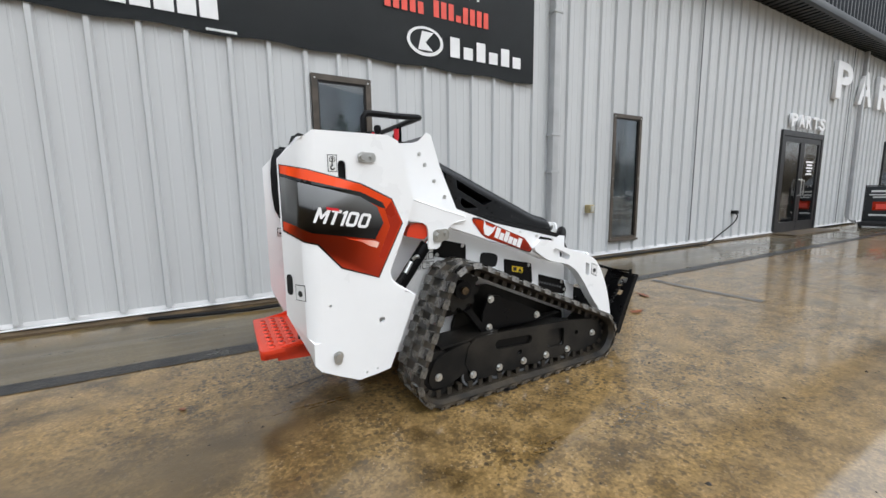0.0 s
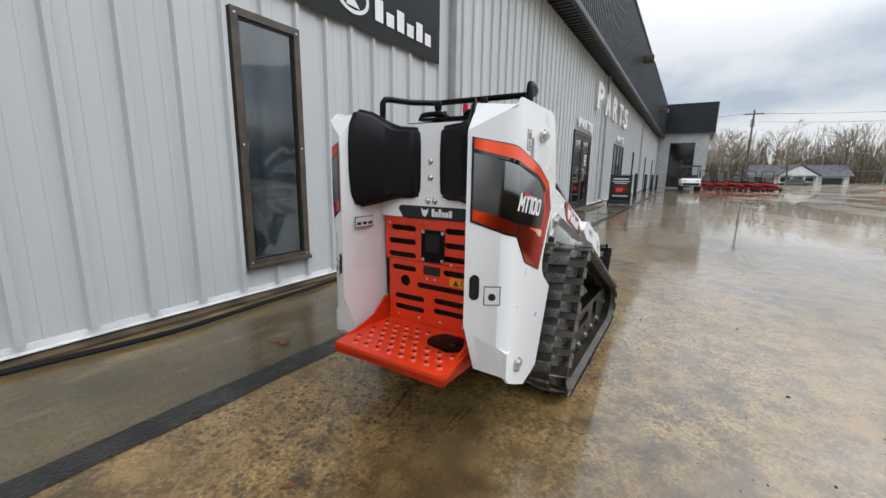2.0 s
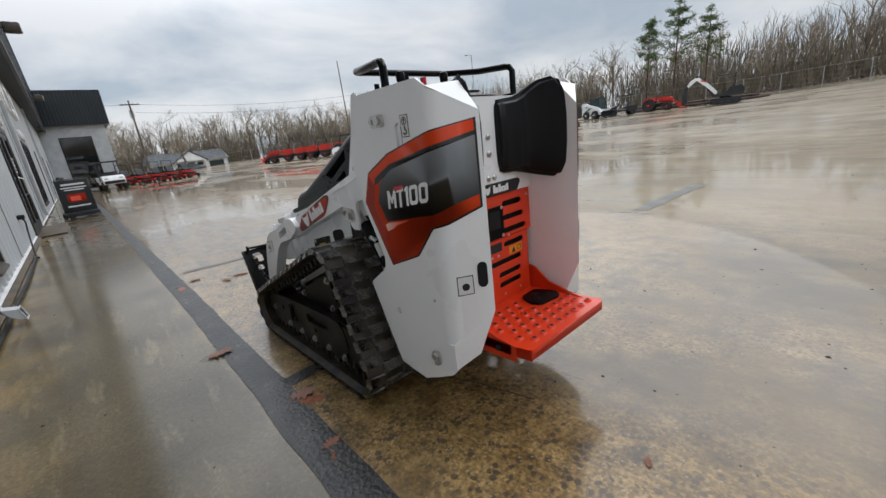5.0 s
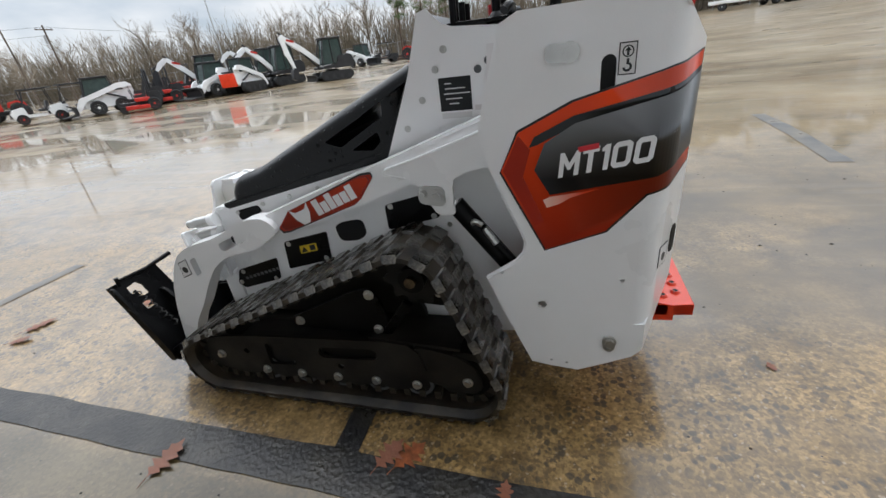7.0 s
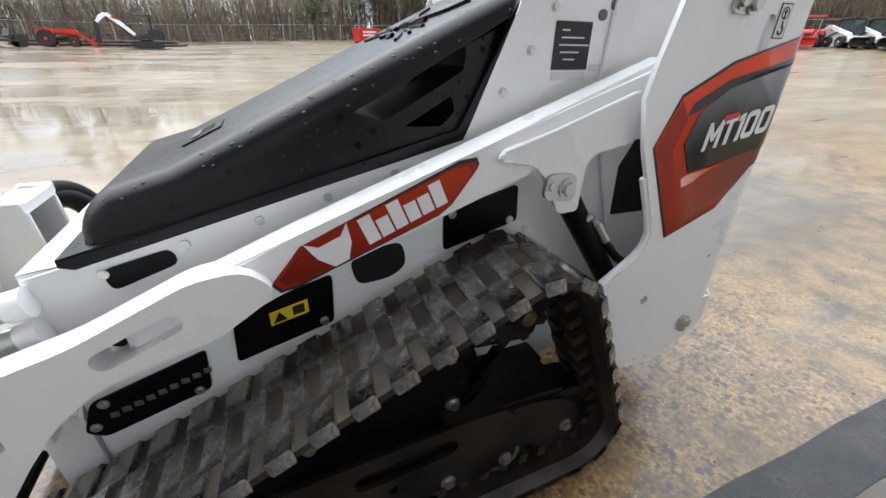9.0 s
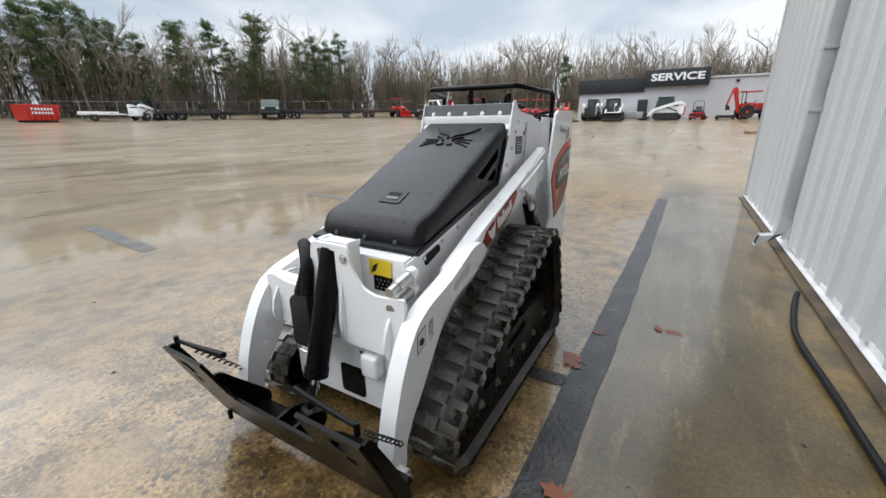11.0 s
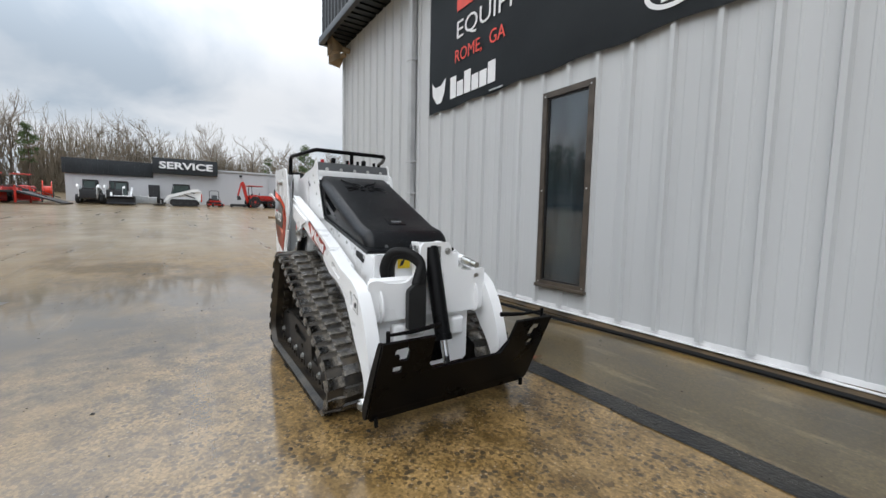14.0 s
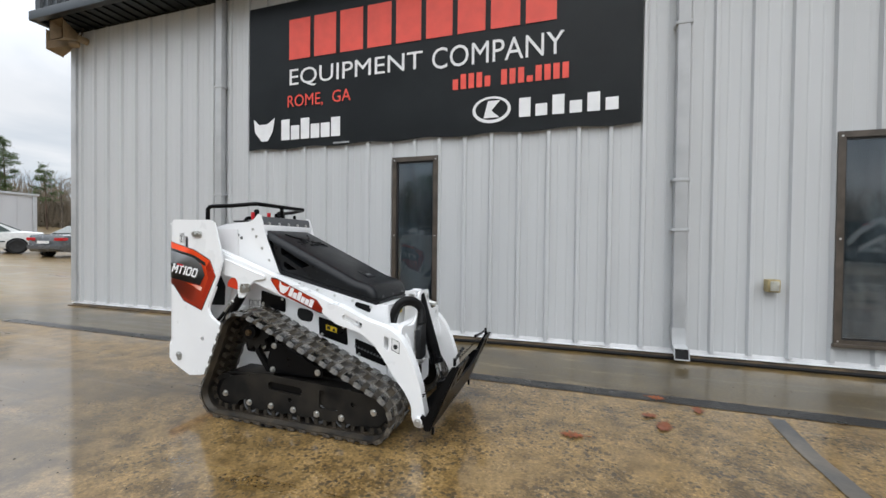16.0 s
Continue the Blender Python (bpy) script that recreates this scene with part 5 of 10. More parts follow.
    part("grip_slot", on_cheek(capsule(0.045, 0.61, 0.045, 0.665, 0.017), 0.0, 0.0018), DARK, body, "dark oval grip slot")
    st = part("sticker", on_cheek([(-0.045, 0.575), (0.012, 0.575), (0.012, 0.642), (-0.045, 0.642)], 0.0, 0.0012), INK, body, "tie-down point sticker")
    part("sticker_face", on_cheek([(-0.042, 0.578), (0.009, 0.578), (0.009, 0.639), (-0.042, 0.639)], 0.0012, 0.002), STICKER, st)
    bm = on_cheek(disc(-0.016, 0.604, 0.013), 0.002, 0.0026)
    part("sticker_print", bm, INK, st)
    # pivot bolts
    bm = pl(rnd([(-0.338, 1.141), (-0.262, 1.141), (-0.262, 1.181), (-0.338, 1.181)], 0.019), OUT + 0.0006, OUT + 0.009, "xz", m=M)
    part("pivot_plate", bm, STEEL, body, "zinc keeper plate")
    bm = bmesh.new()
    bolt(bm, q(-0.318, OUT + 0.009, 1.161), (0, s, 0), 0.015, 0.014), bolt(bm, q(-0.280, OUT + 0.009, 1.161), (0, s, 0), 0.009, 0.010)
    part("pivot_bolt", bm, STEEL, body)
    bm = pl(rnd([(-0.476, 0.29), (-0.442, 0.29), (-0.442, 0.345), (-0.476, 0.345)], 0.015), OUT + 0.0006, OUT + 0.007, "xz", m=M)
    bolt(bm, q(-0.459, OUT + 0.007, 0.328), (0, s, 0), 0.014, 0.014), bolt(bm, q(-0.459, OUT + 0.007, 0.300), (0, s, 0), 0.008, 0.008)
    part("tie_down_bolt", bm, STEEL, body)


for s in (1, -1):
    build_tower(s)


def build_arm(s):
    M = side(s, None)
    q = lambda x, y, z: (x, s * y, z)
    beam = [(-0.19, 1.06), (0.225, 0.913), (0.61, 0.78), (0.90, 0.675), (0.90, 0.585), (0.765, 0.622), (0.655, 0.668), (0.40, 0.752), (0.21, 0.816), (0.05, 0.872), (-0.06, 0.915), (-0.19, 0.965)]
    arm = part("lift_arm", pl(beam, 0.305, 0.37, "xz", bevel=0.012, m=M), WHITE, LOADER)
    front = rnd([(0.655, 0.69), (0.70, 0.742), (0.78, 0.738), (0.957, 0.662), (1.10, 0.625), (1.175, 0.585), (1.228, 0.515), (1.275, 0.42), (1.312, 0.31), (1.335, 0.20), (1.352, 0.12), (1.335, 0.075), (1.295, 0.075), (1.262, 0.115), (1.262, 0.19), (1.215, 0.27), (1.15, 0.345), (1.075, 0.452), (1.01, 0.53), (0.94, 0.578), (0.765, 0.622)], 0.03, 3)
    slot = capsule(0.925, 0.627, 0.825, 0.668, 0.018)
    win = rnd([(1.083, 0.505), (1.115, 0.49), (1.118, 0.565), (1.085, 0.58)], 0.008, 2)
    part("arm_front", pl(front, 0.335, 0.397, "xz", holes=[slot, win], bevel=0.006, m=M), WHITE, arm)
    # near-black plate that paints shade into the arm's slot
    part("slot_back_shade", pl(capsule(0.915, 0.631, 0.835, 0.664, 0.02), 0.332, 0.340, "xz", m=M), DARK, arm)
    rear = rnd([(-0.12, 1.0), (0.10, 0.925), (0.215, 0.895), (0.225, 0.878), (0.15, 0.862), (0.118, 0.845), (0.06, 0.742), (0.004, 0.742), (0.006, 0.83), (-0.004, 0.866), (-0.07, 0.882), (-0.12, 0.885)], 0.012, 3)
    part("arm_gusset", pl(rear, 0.370, 0.383, "xz", bevel=0.003, m=M), WHITE, arm)
    part("weld_bead", tb([q(-0.10, 0.381, 0.992), q(0.10, 0.381, 0.925), q(0.21, 0.381, 0.893), q(0.215, 0.381, 0.876), q(0.15, 0.381, 0.864)], 0.004, 6), WHITE, arm)
    bm = pl(rnd([(0.03, 0.772), (0.115, 0.785), (0.11, 0.84), (0.03, 0.835)], 0.022), 0.383, 0.392, "xz", m=M)
    bolt(bm, q(0.055, 0.392, 0.805), (0, s, 0), 0.015, 0.012), bolt(bm, q(0.098, 0.392, 0.815), (0, s, 0), 0.010, 0.009)
    part("pin_plate", bm, STEEL, arm)
    # decal of the maker
    d = [(0.668, 0.690), (0.612, 0.757), (0.305, 0.882), (0.268, 0.886), (0.262, 0.872), (0.318, 0.798), (0.345, 0.778), (0.628, 0.677), (0.655, 0.673)]
    cx, cz = 0.465, 0.778
    sc = lambda k: [(cx + (x - cx) * k, cz + (z - cz) * (k - (0.06 if k < 1 else 0))) for x, z in d]
    e = part("decal_edge", pl(sc(1.0), 0.3705, 0.3718, "xz", m=M), INK, arm)
    part("decal_band", pl(sc(0.985), 0.3718, 0.3726, "xz", m=M), DECAL_D, e, "deep red decal band")
    part("decal_band", pl(sc(0.93), 0.3726, 0.3732, "xz", m=M), INK, e)
    part("decal_field", pl(sc(0.918), 0.3732, 0.3738, "xz", m=M), fade("decal_red", "Z", 0.70, 0.86, (0.17, 0.009, 0.002), (0.47, 0.034, 0.004)), e)
    R = Matrix.Translation((cx, 0, cz)) @ Matrix.Rotation(radians(21.7), 4, "Y") @ Matrix.Translation((-cx, 0, -cz))
    bm = bmesh.new()
    MM = M @ R
    u0, u1 = (0.50, 0.325) if s > 0 else (0.405, 0.60)
    head_u = 0.56 if s > 0 else 0.355
    bar_parts("word_bar", DECAL_W, e, "", u0, u1, 0.752, 0.808, (1, 0.68, 1, 0.68, 0.68, 0.9), 0.3738, 0.3745, "xz", 0.14, MM)
    plate(bm, [(head_u + a, cz + 0.002 + b_) for a, b_ in ((-0.042, 0.034), (-0.022, 0.016), (0.022, 0.016), (0.042, 0.034), (0.034, -0.004), (0.014, -0.034), (-0.014, -0.034), (-0.034, -0.004))], 0.3738, 0.3745, "xz", m=MM)
    part("head_emblem", bm, DECAL_W, e, "white pointed head emblem")
    st = part("sticker", pl([(1.135, 0.50), (1.185, 0.48), (1.185, 0.55), (1.135, 0.57)], 0.3974, 0.3982, "xz", m=M), INK, arm, "tie-down point sticker")
    part("sticker_face", pl([(1.138, 0.503), (1.182, 0.485), (1.182, 0.547), (1.138, 0.566)], 0.3982, 0.3988, "xz", m=M), STICKER, st)
    part("sticker_print", pl(disc(1.16, 0.52, 0.014), 0.3988, 0.3993, "xz", m=M), INK, st)
    bm = rod(bmesh.new(), q(1.312, 0.30, 0.118), q(1.312, 0.43, 0.118), 0.026, 16)
    part("pin_boss", bm, WHITE, arm)
    bm = bmesh.new()
    bolt(bm, q(1.312, 0.43, 0.118), (0, s, 0), 0.015, 0.014)
    part("hinge_pin", bm, STEEL, arm)
    # lift cylinder
    c = part("lift_cylinder", rod(bmesh.new(), q(0.012, 0.345, 0.765), q(-0.205, 0.335, 0.475), 0.030, 18), BLACK, LOADER)
    part("cylinder_rod", rod(bmesh.new(), q(0.055, 0.347, 0.81), q(0.0, 0.345, 0.75), 0.016, 12), CHROME, c)
    bm = rod(bmesh.new(), q(-0.08, 0.365, 0.69), q(-0.115, 0.37, 0.64), 0.012, 8)
    tube(bm, smooth_line([q(-0.07, 0.36, 0.70), q(-0.05, 0.37, 0.715), q(-0.04, 0.36, 0.70)], 4), 0.009, 8)
    part("fitting", bm, STEEL, c)
    part("hose", tb(smooth_line([q(-0.115, 0.37, 0.64), q(-0.17, 0.37, 0.58), q(-0.24, 0.36, 0.54), q(-0.30, 0.33, 0.5)], 5), 0.011, 8), HOSE, c)


for s in (1, -1):
    build_arm(s)


def build_body():
    prof = [(-0.375, 0.22), (-0.375, 1.205), (-0.23, 1.235), (0.0, 1.255), (0.045, 1.265), (0.075, 1.225), (0.125, 1.165), (0.24, 0.895), (0.945, 0.735), (1.045, 0.732), (1.05, 0.14), (0.86, 0.14), (0.2, 0.20)]
    body = part("body", pl(prof, -0.262, 0.262, "xz", bevel=0.008), WHITE, LOADER)
    # control housing: flat cheeks, white lip and dark panel with bolts
    for s in (1, -1):
        M = side(s, None)
        cheek = [(-0.23, 1.232), (-0.02, 1.248), (0.02, 1.262), (0.06, 1.305), (0.088, 1.296), (0.135, 1.145), (0.245, 0.90), (-0.2, 0.90)]
        part("housing_cheek", pl(cheek, 0.262, 0.270, "xz", bevel=0.002, m=M), WHITE, body)
        for x, z in ((-0.12, 1.13), (-0.135, 1.075), (-0.105, 1.16), (-0.075, 1.14)):
            part("plug", tb([(x, s * 0.2705, z), (x, s * 0.274, z)], 0.011, 12), GREYP, body)
        bolts("bolt", [(x, s * 0.27, z) for x, z in ((0.02, 1.2), (0.1, 1.07), (0.05, 1.15), (0.16, 0.99))], (0, s, 0), 0.007, 0.006, STEEL, body)
    lip = part("panel_lip", bx(0.052, 0.108, -0.262, 0.262, 1.19, 1.232, 0.006), WHITE, body)
    pan = part("control_panel", pl([(0.02, 1.232), (0.10, 1.226), (0.088, 1.288), (0.06, 1.292), (0.02, 1.262)], -0.255, 0.255, "xz", bevel=0.003), GREYP, body, "dark grey control panel")
    bm = bmesh.new()
    for y in (-0.2, -0.1, 0, 0.1, 0.2):
        bolt(bm, (0.0985, y, 1.242), (1, 0, 0.2), 0.008, 0.007)
    part("bolt", bm, STEEL, pan)
    part("panel_top", bx(-0.30, 0.03, -0.2, 0.2, 1.222, 1.236, 0.006), BLACK, body)
    # rating plate on the left cheek
    rp = part("rating_plate", bx(-0.052, 0.044, 0.2702, 0.2716, 1.033, 1.126), INK, body, "black rating plate")
    bm = bmesh.new()
    for i, (w0, w1) in enumerate(((0.01, 0.03), (-0.03, 0.03), (-0.045, 0.035), (-0.02, 0.03), (-0.01, 0.02))):
        plate(bm, [(w0 - 0.004, 1.108 - i * 0.014), (w1 - 0.004, 1.108 - i * 0.014), (w1 - 0.004, 1.111 - i * 0.014), (w0 - 0.004, 1.111 - i * 0.014)], 0.2716, 0.272, "xz")
    part("plate_print", bm, STICKER, rp)
    part("plate_strip", bx(-0.05, 0.042, 0.2702, 0.2714, 1.012, 1.028), STICKER, rp)
    part("plate_tag", bx(-0.092, -0.06, 0.2702, 0.2714, 1.03, 1.045), STICKER, rp)
    # flank covers
    for s in (1, -1):
        M = side(s, None)
        for name, poly, material in (
            ("screen_cover", [(1.033, 0.448), (0.82, 0.512), (0.83, 0.412), (1.03, 0.358), (1.06, 0.38)], BLACK),
            ("side_cover", [(0.758, 0.585), (0.552, 0.632), (0.560, 0.512), (0.769, 0.462)], BLACK),
            ("rear_cover", [(0.29, 0.735), (0.095, 0.782), (0.09, 0.688), (0.29, 0.640)], BLACK),
        ):
            c = part(name, pl(rnd(poly, 0.012, 3), 0.2625, 0.268, "xz", m=M), material, body)
            bm = bmesh.new()
            ctr = Vector((sum(p[0] for p in poly) / len(poly), sum(p[1] for p in poly) / len(poly)))
            for p in poly[::2]:
                p = Vector(p) + (ctr - Vector(p)).normalized() * 0.022
                bolt(bm, (p.x, s * 0.268, p.y), (0, s, 0), 0.007, 0.006)
            part("bolt", bm, STEEL, c)
            if name == "side_cover":
                lb = part("warning_label", pl([(0.69, 0.535), (0.61, 0.552), (0.61, 0.585), (0.69, 0.568)], 0.2681, 0.269, "xz", m=M), YELLOW, c)
                bm = pl([(0.685, 0.540), (0.655, 0.547), (0.67, 0.567)], 0.269, 0.2695, "xz", m=M)
                plate(bm, [(0.643, 0.551), (0.618, 0.556), (0.618, 0.578), (0.643, 0.573)], 0.269, 0.2695, "xz", m=M)
                part("label_print", bm, INK, lb)
            if name == "screen_cover":
                bm = bmesh.new()
                for i in range(9):
                    x = 0.82 + i * 0.022
                    plate(bm, [(x, 0.462 - (x - 0.8) * 0.3), (x + 0.014, 0.462 - (x - 0.8) * 0.3), (x + 0.014, 0.474 - (x - 0.8) * 0.3), (x, 0.474 - (x - 0.8) * 0.3)], 0.268, 0.2695, "xz", m=M)
                part("screen_mesh", bm, GREYP, c)
        part("service_opening", pl(rnd([(0.512, 0.655), (0.47, 0.672), (0.39, 0.683), (0.382, 0.62), (0.42, 0.595), (0.50, 0.59)], 0.025, 3), 0.2625, 0.264, "xz", m=M), DARK, body)
        part("filler_opening", pl(rnd([(0.933, 0.722), (0.824, 0.745), (0.815, 0.715), (0.925, 0.68)], 0.015, 3), 0.2625, 0.266, "xz", m=M), BLACK, body)
        for x, z in ((0.93, 0.715), (0.80, 0.748), (0.67, 0.775), (0.54, 0.805), (0.40, 0.838), (0.06, 0.66), (0.33, 0.60)):
            part("rivet", tb([(x, s * 0.2625, z), (x, s * 0.267, z)], 0.009, 10), STEEL, body)
    # the machine's right flank carries an orange part and a picture label
    part("lock_bracket", pl(rnd([(-0.06, 0.872), (0.02, 0.866), (0.025, 0.825), (-0.01, 0.79), (-0.105, 0.812), (-0.085, 0.856)], 0.010), -0.330, -0.366, "xz", bevel=0.003), RED, body, "orange-red arm lock bracket")
    lab = part("picture_label", bx(-0.02, 0.10, -0.2645, -0.2630, 0.62, 0.72), STICKER, body)
    bm = bmesh.new()
    for i in range(3):
        for j in range(2):
            plate(bm, [(-0.012 + i * 0.038, 0.628 + j * 0.046), (0.018 + i * 0.038, 0.628 + j * 0.046), (0.018 + i * 0.038, 0.664 + j * 0.046), (-0.012 + i * 0.038, 0.664 + j * 0.046)], -0.2655, -0.2645, "xz", holes=[[(-0.009 + i * 0.038, 0.631 + j * 0.046), (0.015 + i * 0.038, 0.631 + j * 0.046), (0.015 + i * 0.038, 0.661 + j * 0.046), (-0.009 + i * 0.038, 0.661 + j * 0.046)]])
    part("label_print", bm, INK, lab)


build_body()


def build_hood():
    def cut_through(ob, outlines):
        """Open the side vents right through the hood."""
        bm = bmesh.new()
        for o in outlines:
            plate(bm, rnd(o, 0.008, 2), -0.3, 0.3, "xz")
        bmesh.ops.recalc_face_normals(bm, faces=bm.faces)
        me = bpy.data.meshes.new("cutter")
        bm.to_mesh(me)
        bm.free()
        tool = new("cutter", me)
        mod = ob.modifiers.new("vents", "BOOLEAN")
        mod.operation, mod.object, mod.solver = "DIFFERENCE", tool, "MANIFOLD"
        bpy.context.view_layer.update()
        solid = bpy.data.meshes.new_from_object(ob.evaluated_get(bpy.context.evaluated_depsgraph_get()))
        ob.modifiers.clear()
        ob.data = solid
        bpy.data.objects.remove(tool)

    nose = [(0.845 + 0.11 * math.sin(a), 0.760 + 0.1035 * math.cos(a)) for a in [radians(27 + 10 * k) for k in range(7)]]
    path = [Vector(p) for p in [(0.10, 1.197), (0.30, 1.106), (0.50, 1.0145), (0.68, 0.932), (0.80, 0.877)] + nose + [(0.957, 0.75)]]
    bm = bmesh.new()
    half, r = 0.257, 0.05
    rows = []
    for i, p in enumerate(path):
        t = (path[min(i + 1, len(path) - 1)] - path[max(i - 1, 0)]).normalized()
        n = Vector((-t.y, t.x))
        ring = []
        for k in range(8):
            a = math.pi / 2 * k / 7
            c = p - n * r * (1 - math.sin(a))
            ring.append((half - r + r * math.cos(a), c.x, c.y))
        rows.append([bm.verts.new((x, y, z)) for y, x, z in ring] + [bm.verts.new((x, -y, z)) for y, x, z in ring[::-1]])
    for a, c in zip(rows, rows[1:]):
        for k in range(15):
            bm.faces.new((a[k], a[k + 1], c[k + 1], c[k]))
    foot = [[bm.verts.new((x, y, z)) for x, z in ((0.25, 0.905), (0.11, 1.15))] for y in (half, -half)]
    bm.faces.new([v[0] for v in rows] + foot[0])
    bm.faces.new([v[15] for v in rows][::-1] + foot[1][::-1])
    bm.faces.new(rows[0][::-1] + [foot[0][1], foot[1][1]])
    bm.faces.new(rows[-1] + [foot[1][0], foot[0][0]])
    bm.faces.new((foot[0][0], foot[1][0], foot[1][1], foot[0][1]))
    bmesh.ops.recalc_face_normals(bm, faces=bm.faces)
    bmesh.ops.triangulate(bm, faces=[f for f in bm.faces if len(f.verts) > 4])
    hood = part("hood", bm, HOOD, LOADER, "beaded wet black plastic hood")
    cut_through(hood, [[(0.475, 0.962), (0.335, 1.030), (0.242, 1.080), (0.246, 1.032), (0.37, 0.966), (0.415, 0.942)], [(0.376, 0.930), (0.272, 0.986), (0.264, 0.955), (0.295, 0.926)]])
    rim = [(0.105, 1.172), (0.112, 1.15), (0.243, 0.897), (0.965, 0.730), (0.985, 0.738), (0.985, 0.752), (0.256, 0.915), (0.13, 1.162)]
    part("hood_rim", pl(rim, -0.268, 0.268, "xz", bevel=0.005), HOOD, hood)
    for s in (1, -1):
        bolts("screw", [(x, s * 0.2575, z) for x, z in ((0.205, 1.07), (0.235, 0.98), (0.30, 0.908), (0.44, 0.925), (0.47, 0.90), (0.50, 0.955))], (0, s, 0), 0.0045, 0.003, BLACK, hood)
    # latch and raised emblem on the sloping top
    T = Matrix.Translation((0.12, 0, 1.1885)) @ Matrix.Rotation(math.atan2(0.312, 0.68), 4, "Y")
    lat = part("latch", pl(rnd([(0.655, -0.055), (0.745, -0.055), (0.745, 0.055), (0.655, 0.055)], 0.008), 0.0, 0.004, "xy", holes=[rnd([(0.672, -0.035), (0.722, -0.035), (0.722, 0.035), (0.672, 0.035)], 0.006)], m=T), HOOD, hood)
    part("latch_recess", box(bmesh.new(), 0.668, 0.726, -0.039, 0.039, 0.0008, 0.0030, m=T), DARK, lat)
    part("latch_bar", box(bmesh.new(), 0.703, 0.724, -0.030, 0.034, 0.003, 0.007, 0.002, m=T), GREYP, lat)
    tp = lambda pts, r: part("emblem_line", tb(smooth_line([T @ Vector((u, v, 0.001)) for u, v in pts], 5), r, 6), BLACK, hood)
    for s in (1, -1):
        tp([(0.055, 0.125 * s), (0.105, 0.085 * s), (0.135, 0.022 * s), (0.165, 0.012 * s)], 0.0075)
        tp([(0.150, 0.075 * s), (0.165, 0.045 * s), (0.190, 0.026 * s)], 0.008)
        for k in range(3):
            tp([(0.185 + k * 0.012, 0.055 * s), (0.180 + k * 0.022, 0.095 * s), (0.182 + k * 0.034, 0.135 * s)], 0.005)
        tp([(0.215, 0.012 * s), (0.232, 0.022 * s), (0.228, 0.045 * s)], 0.007)
    bm = bmesh.new()
    for y in (-0.15, 0.0, 0.15):
        bolt(bm, (0.957, y, 0.768), (1, 0, 0.1), 0.007, 0.005)
    part("screw", bm, GREYP, hood)


build_hood()


# tracks
SPROCKET, IDLER_F, IDLER_R = (0.163, 0.535, 0.122), (1.062, 0.152, 0.121), (0.0, 0.147, 0.116)
TRACK_IN, TRACK_OUT = 0.295, 0.540


def belt_path():
    """Points and outward normals of the belt, evenly spaced round the sprocket and the two idlers."""
    wheels = [IDLER_R, SPROCKET, IDLER_F]
    pts = []
    segs = []
    for i in range(3):
        (x0, z0, r0), (x1, z1, r1) = wheels[i], wheels[(i + 1) % 3]
        d = math.hypot(x1 - x0, z1 - z0)
        base = math.atan2(z1 - z0, x1 - x0)
        a = base + math.acos((r0 - r1) / d)
        segs.append((a, i, (i + 1) % 3))
    for k in range(3):
        a_in, a_out = segs[k - 1][0], segs[k][0]
        x, z, r = wheels[k]
        span = (a_in - a_out) % (2 * math.pi)
        n = max(3, int(span * r / 0.012))
        for j in range(n + 1):
            a = a_in - span * j / n
            pts.append(Vector((x + r * math.cos(a), z + r * math.sin(a))))
        nx, nz, nr = wheels[(k + 1) % 3]
        p0, p1 = pts[-1], Vector((nx + nr * math.cos(a_out), nz + nr * math.sin(a_out)))
        m = int((p1 - p0).length / 0.03)
        pts += [p0 + (p1 - p0) * (j / m) for j in range(1, m)]
    return pts


BELT = belt_path()


def resample(pts, n):
    cum = [0.0]
    for i in range(len(pts)):
        cum.append(cum[-1] + (pts[(i + 1) % len(pts)] - pts[i]).length)
    out, j = [], 0
    for k in range(n):
        d = cum[-1] * k / n
        while cum[j + 1] < d:
            j += 1
        a, c = pts[j], pts[(j + 1) % len(pts)]
        t = (d - cum[j]) / max(1e-9, cum[j + 1] - cum[j])
        out.append((a + (c - a) * t, (c - a).normalized()))
    return out


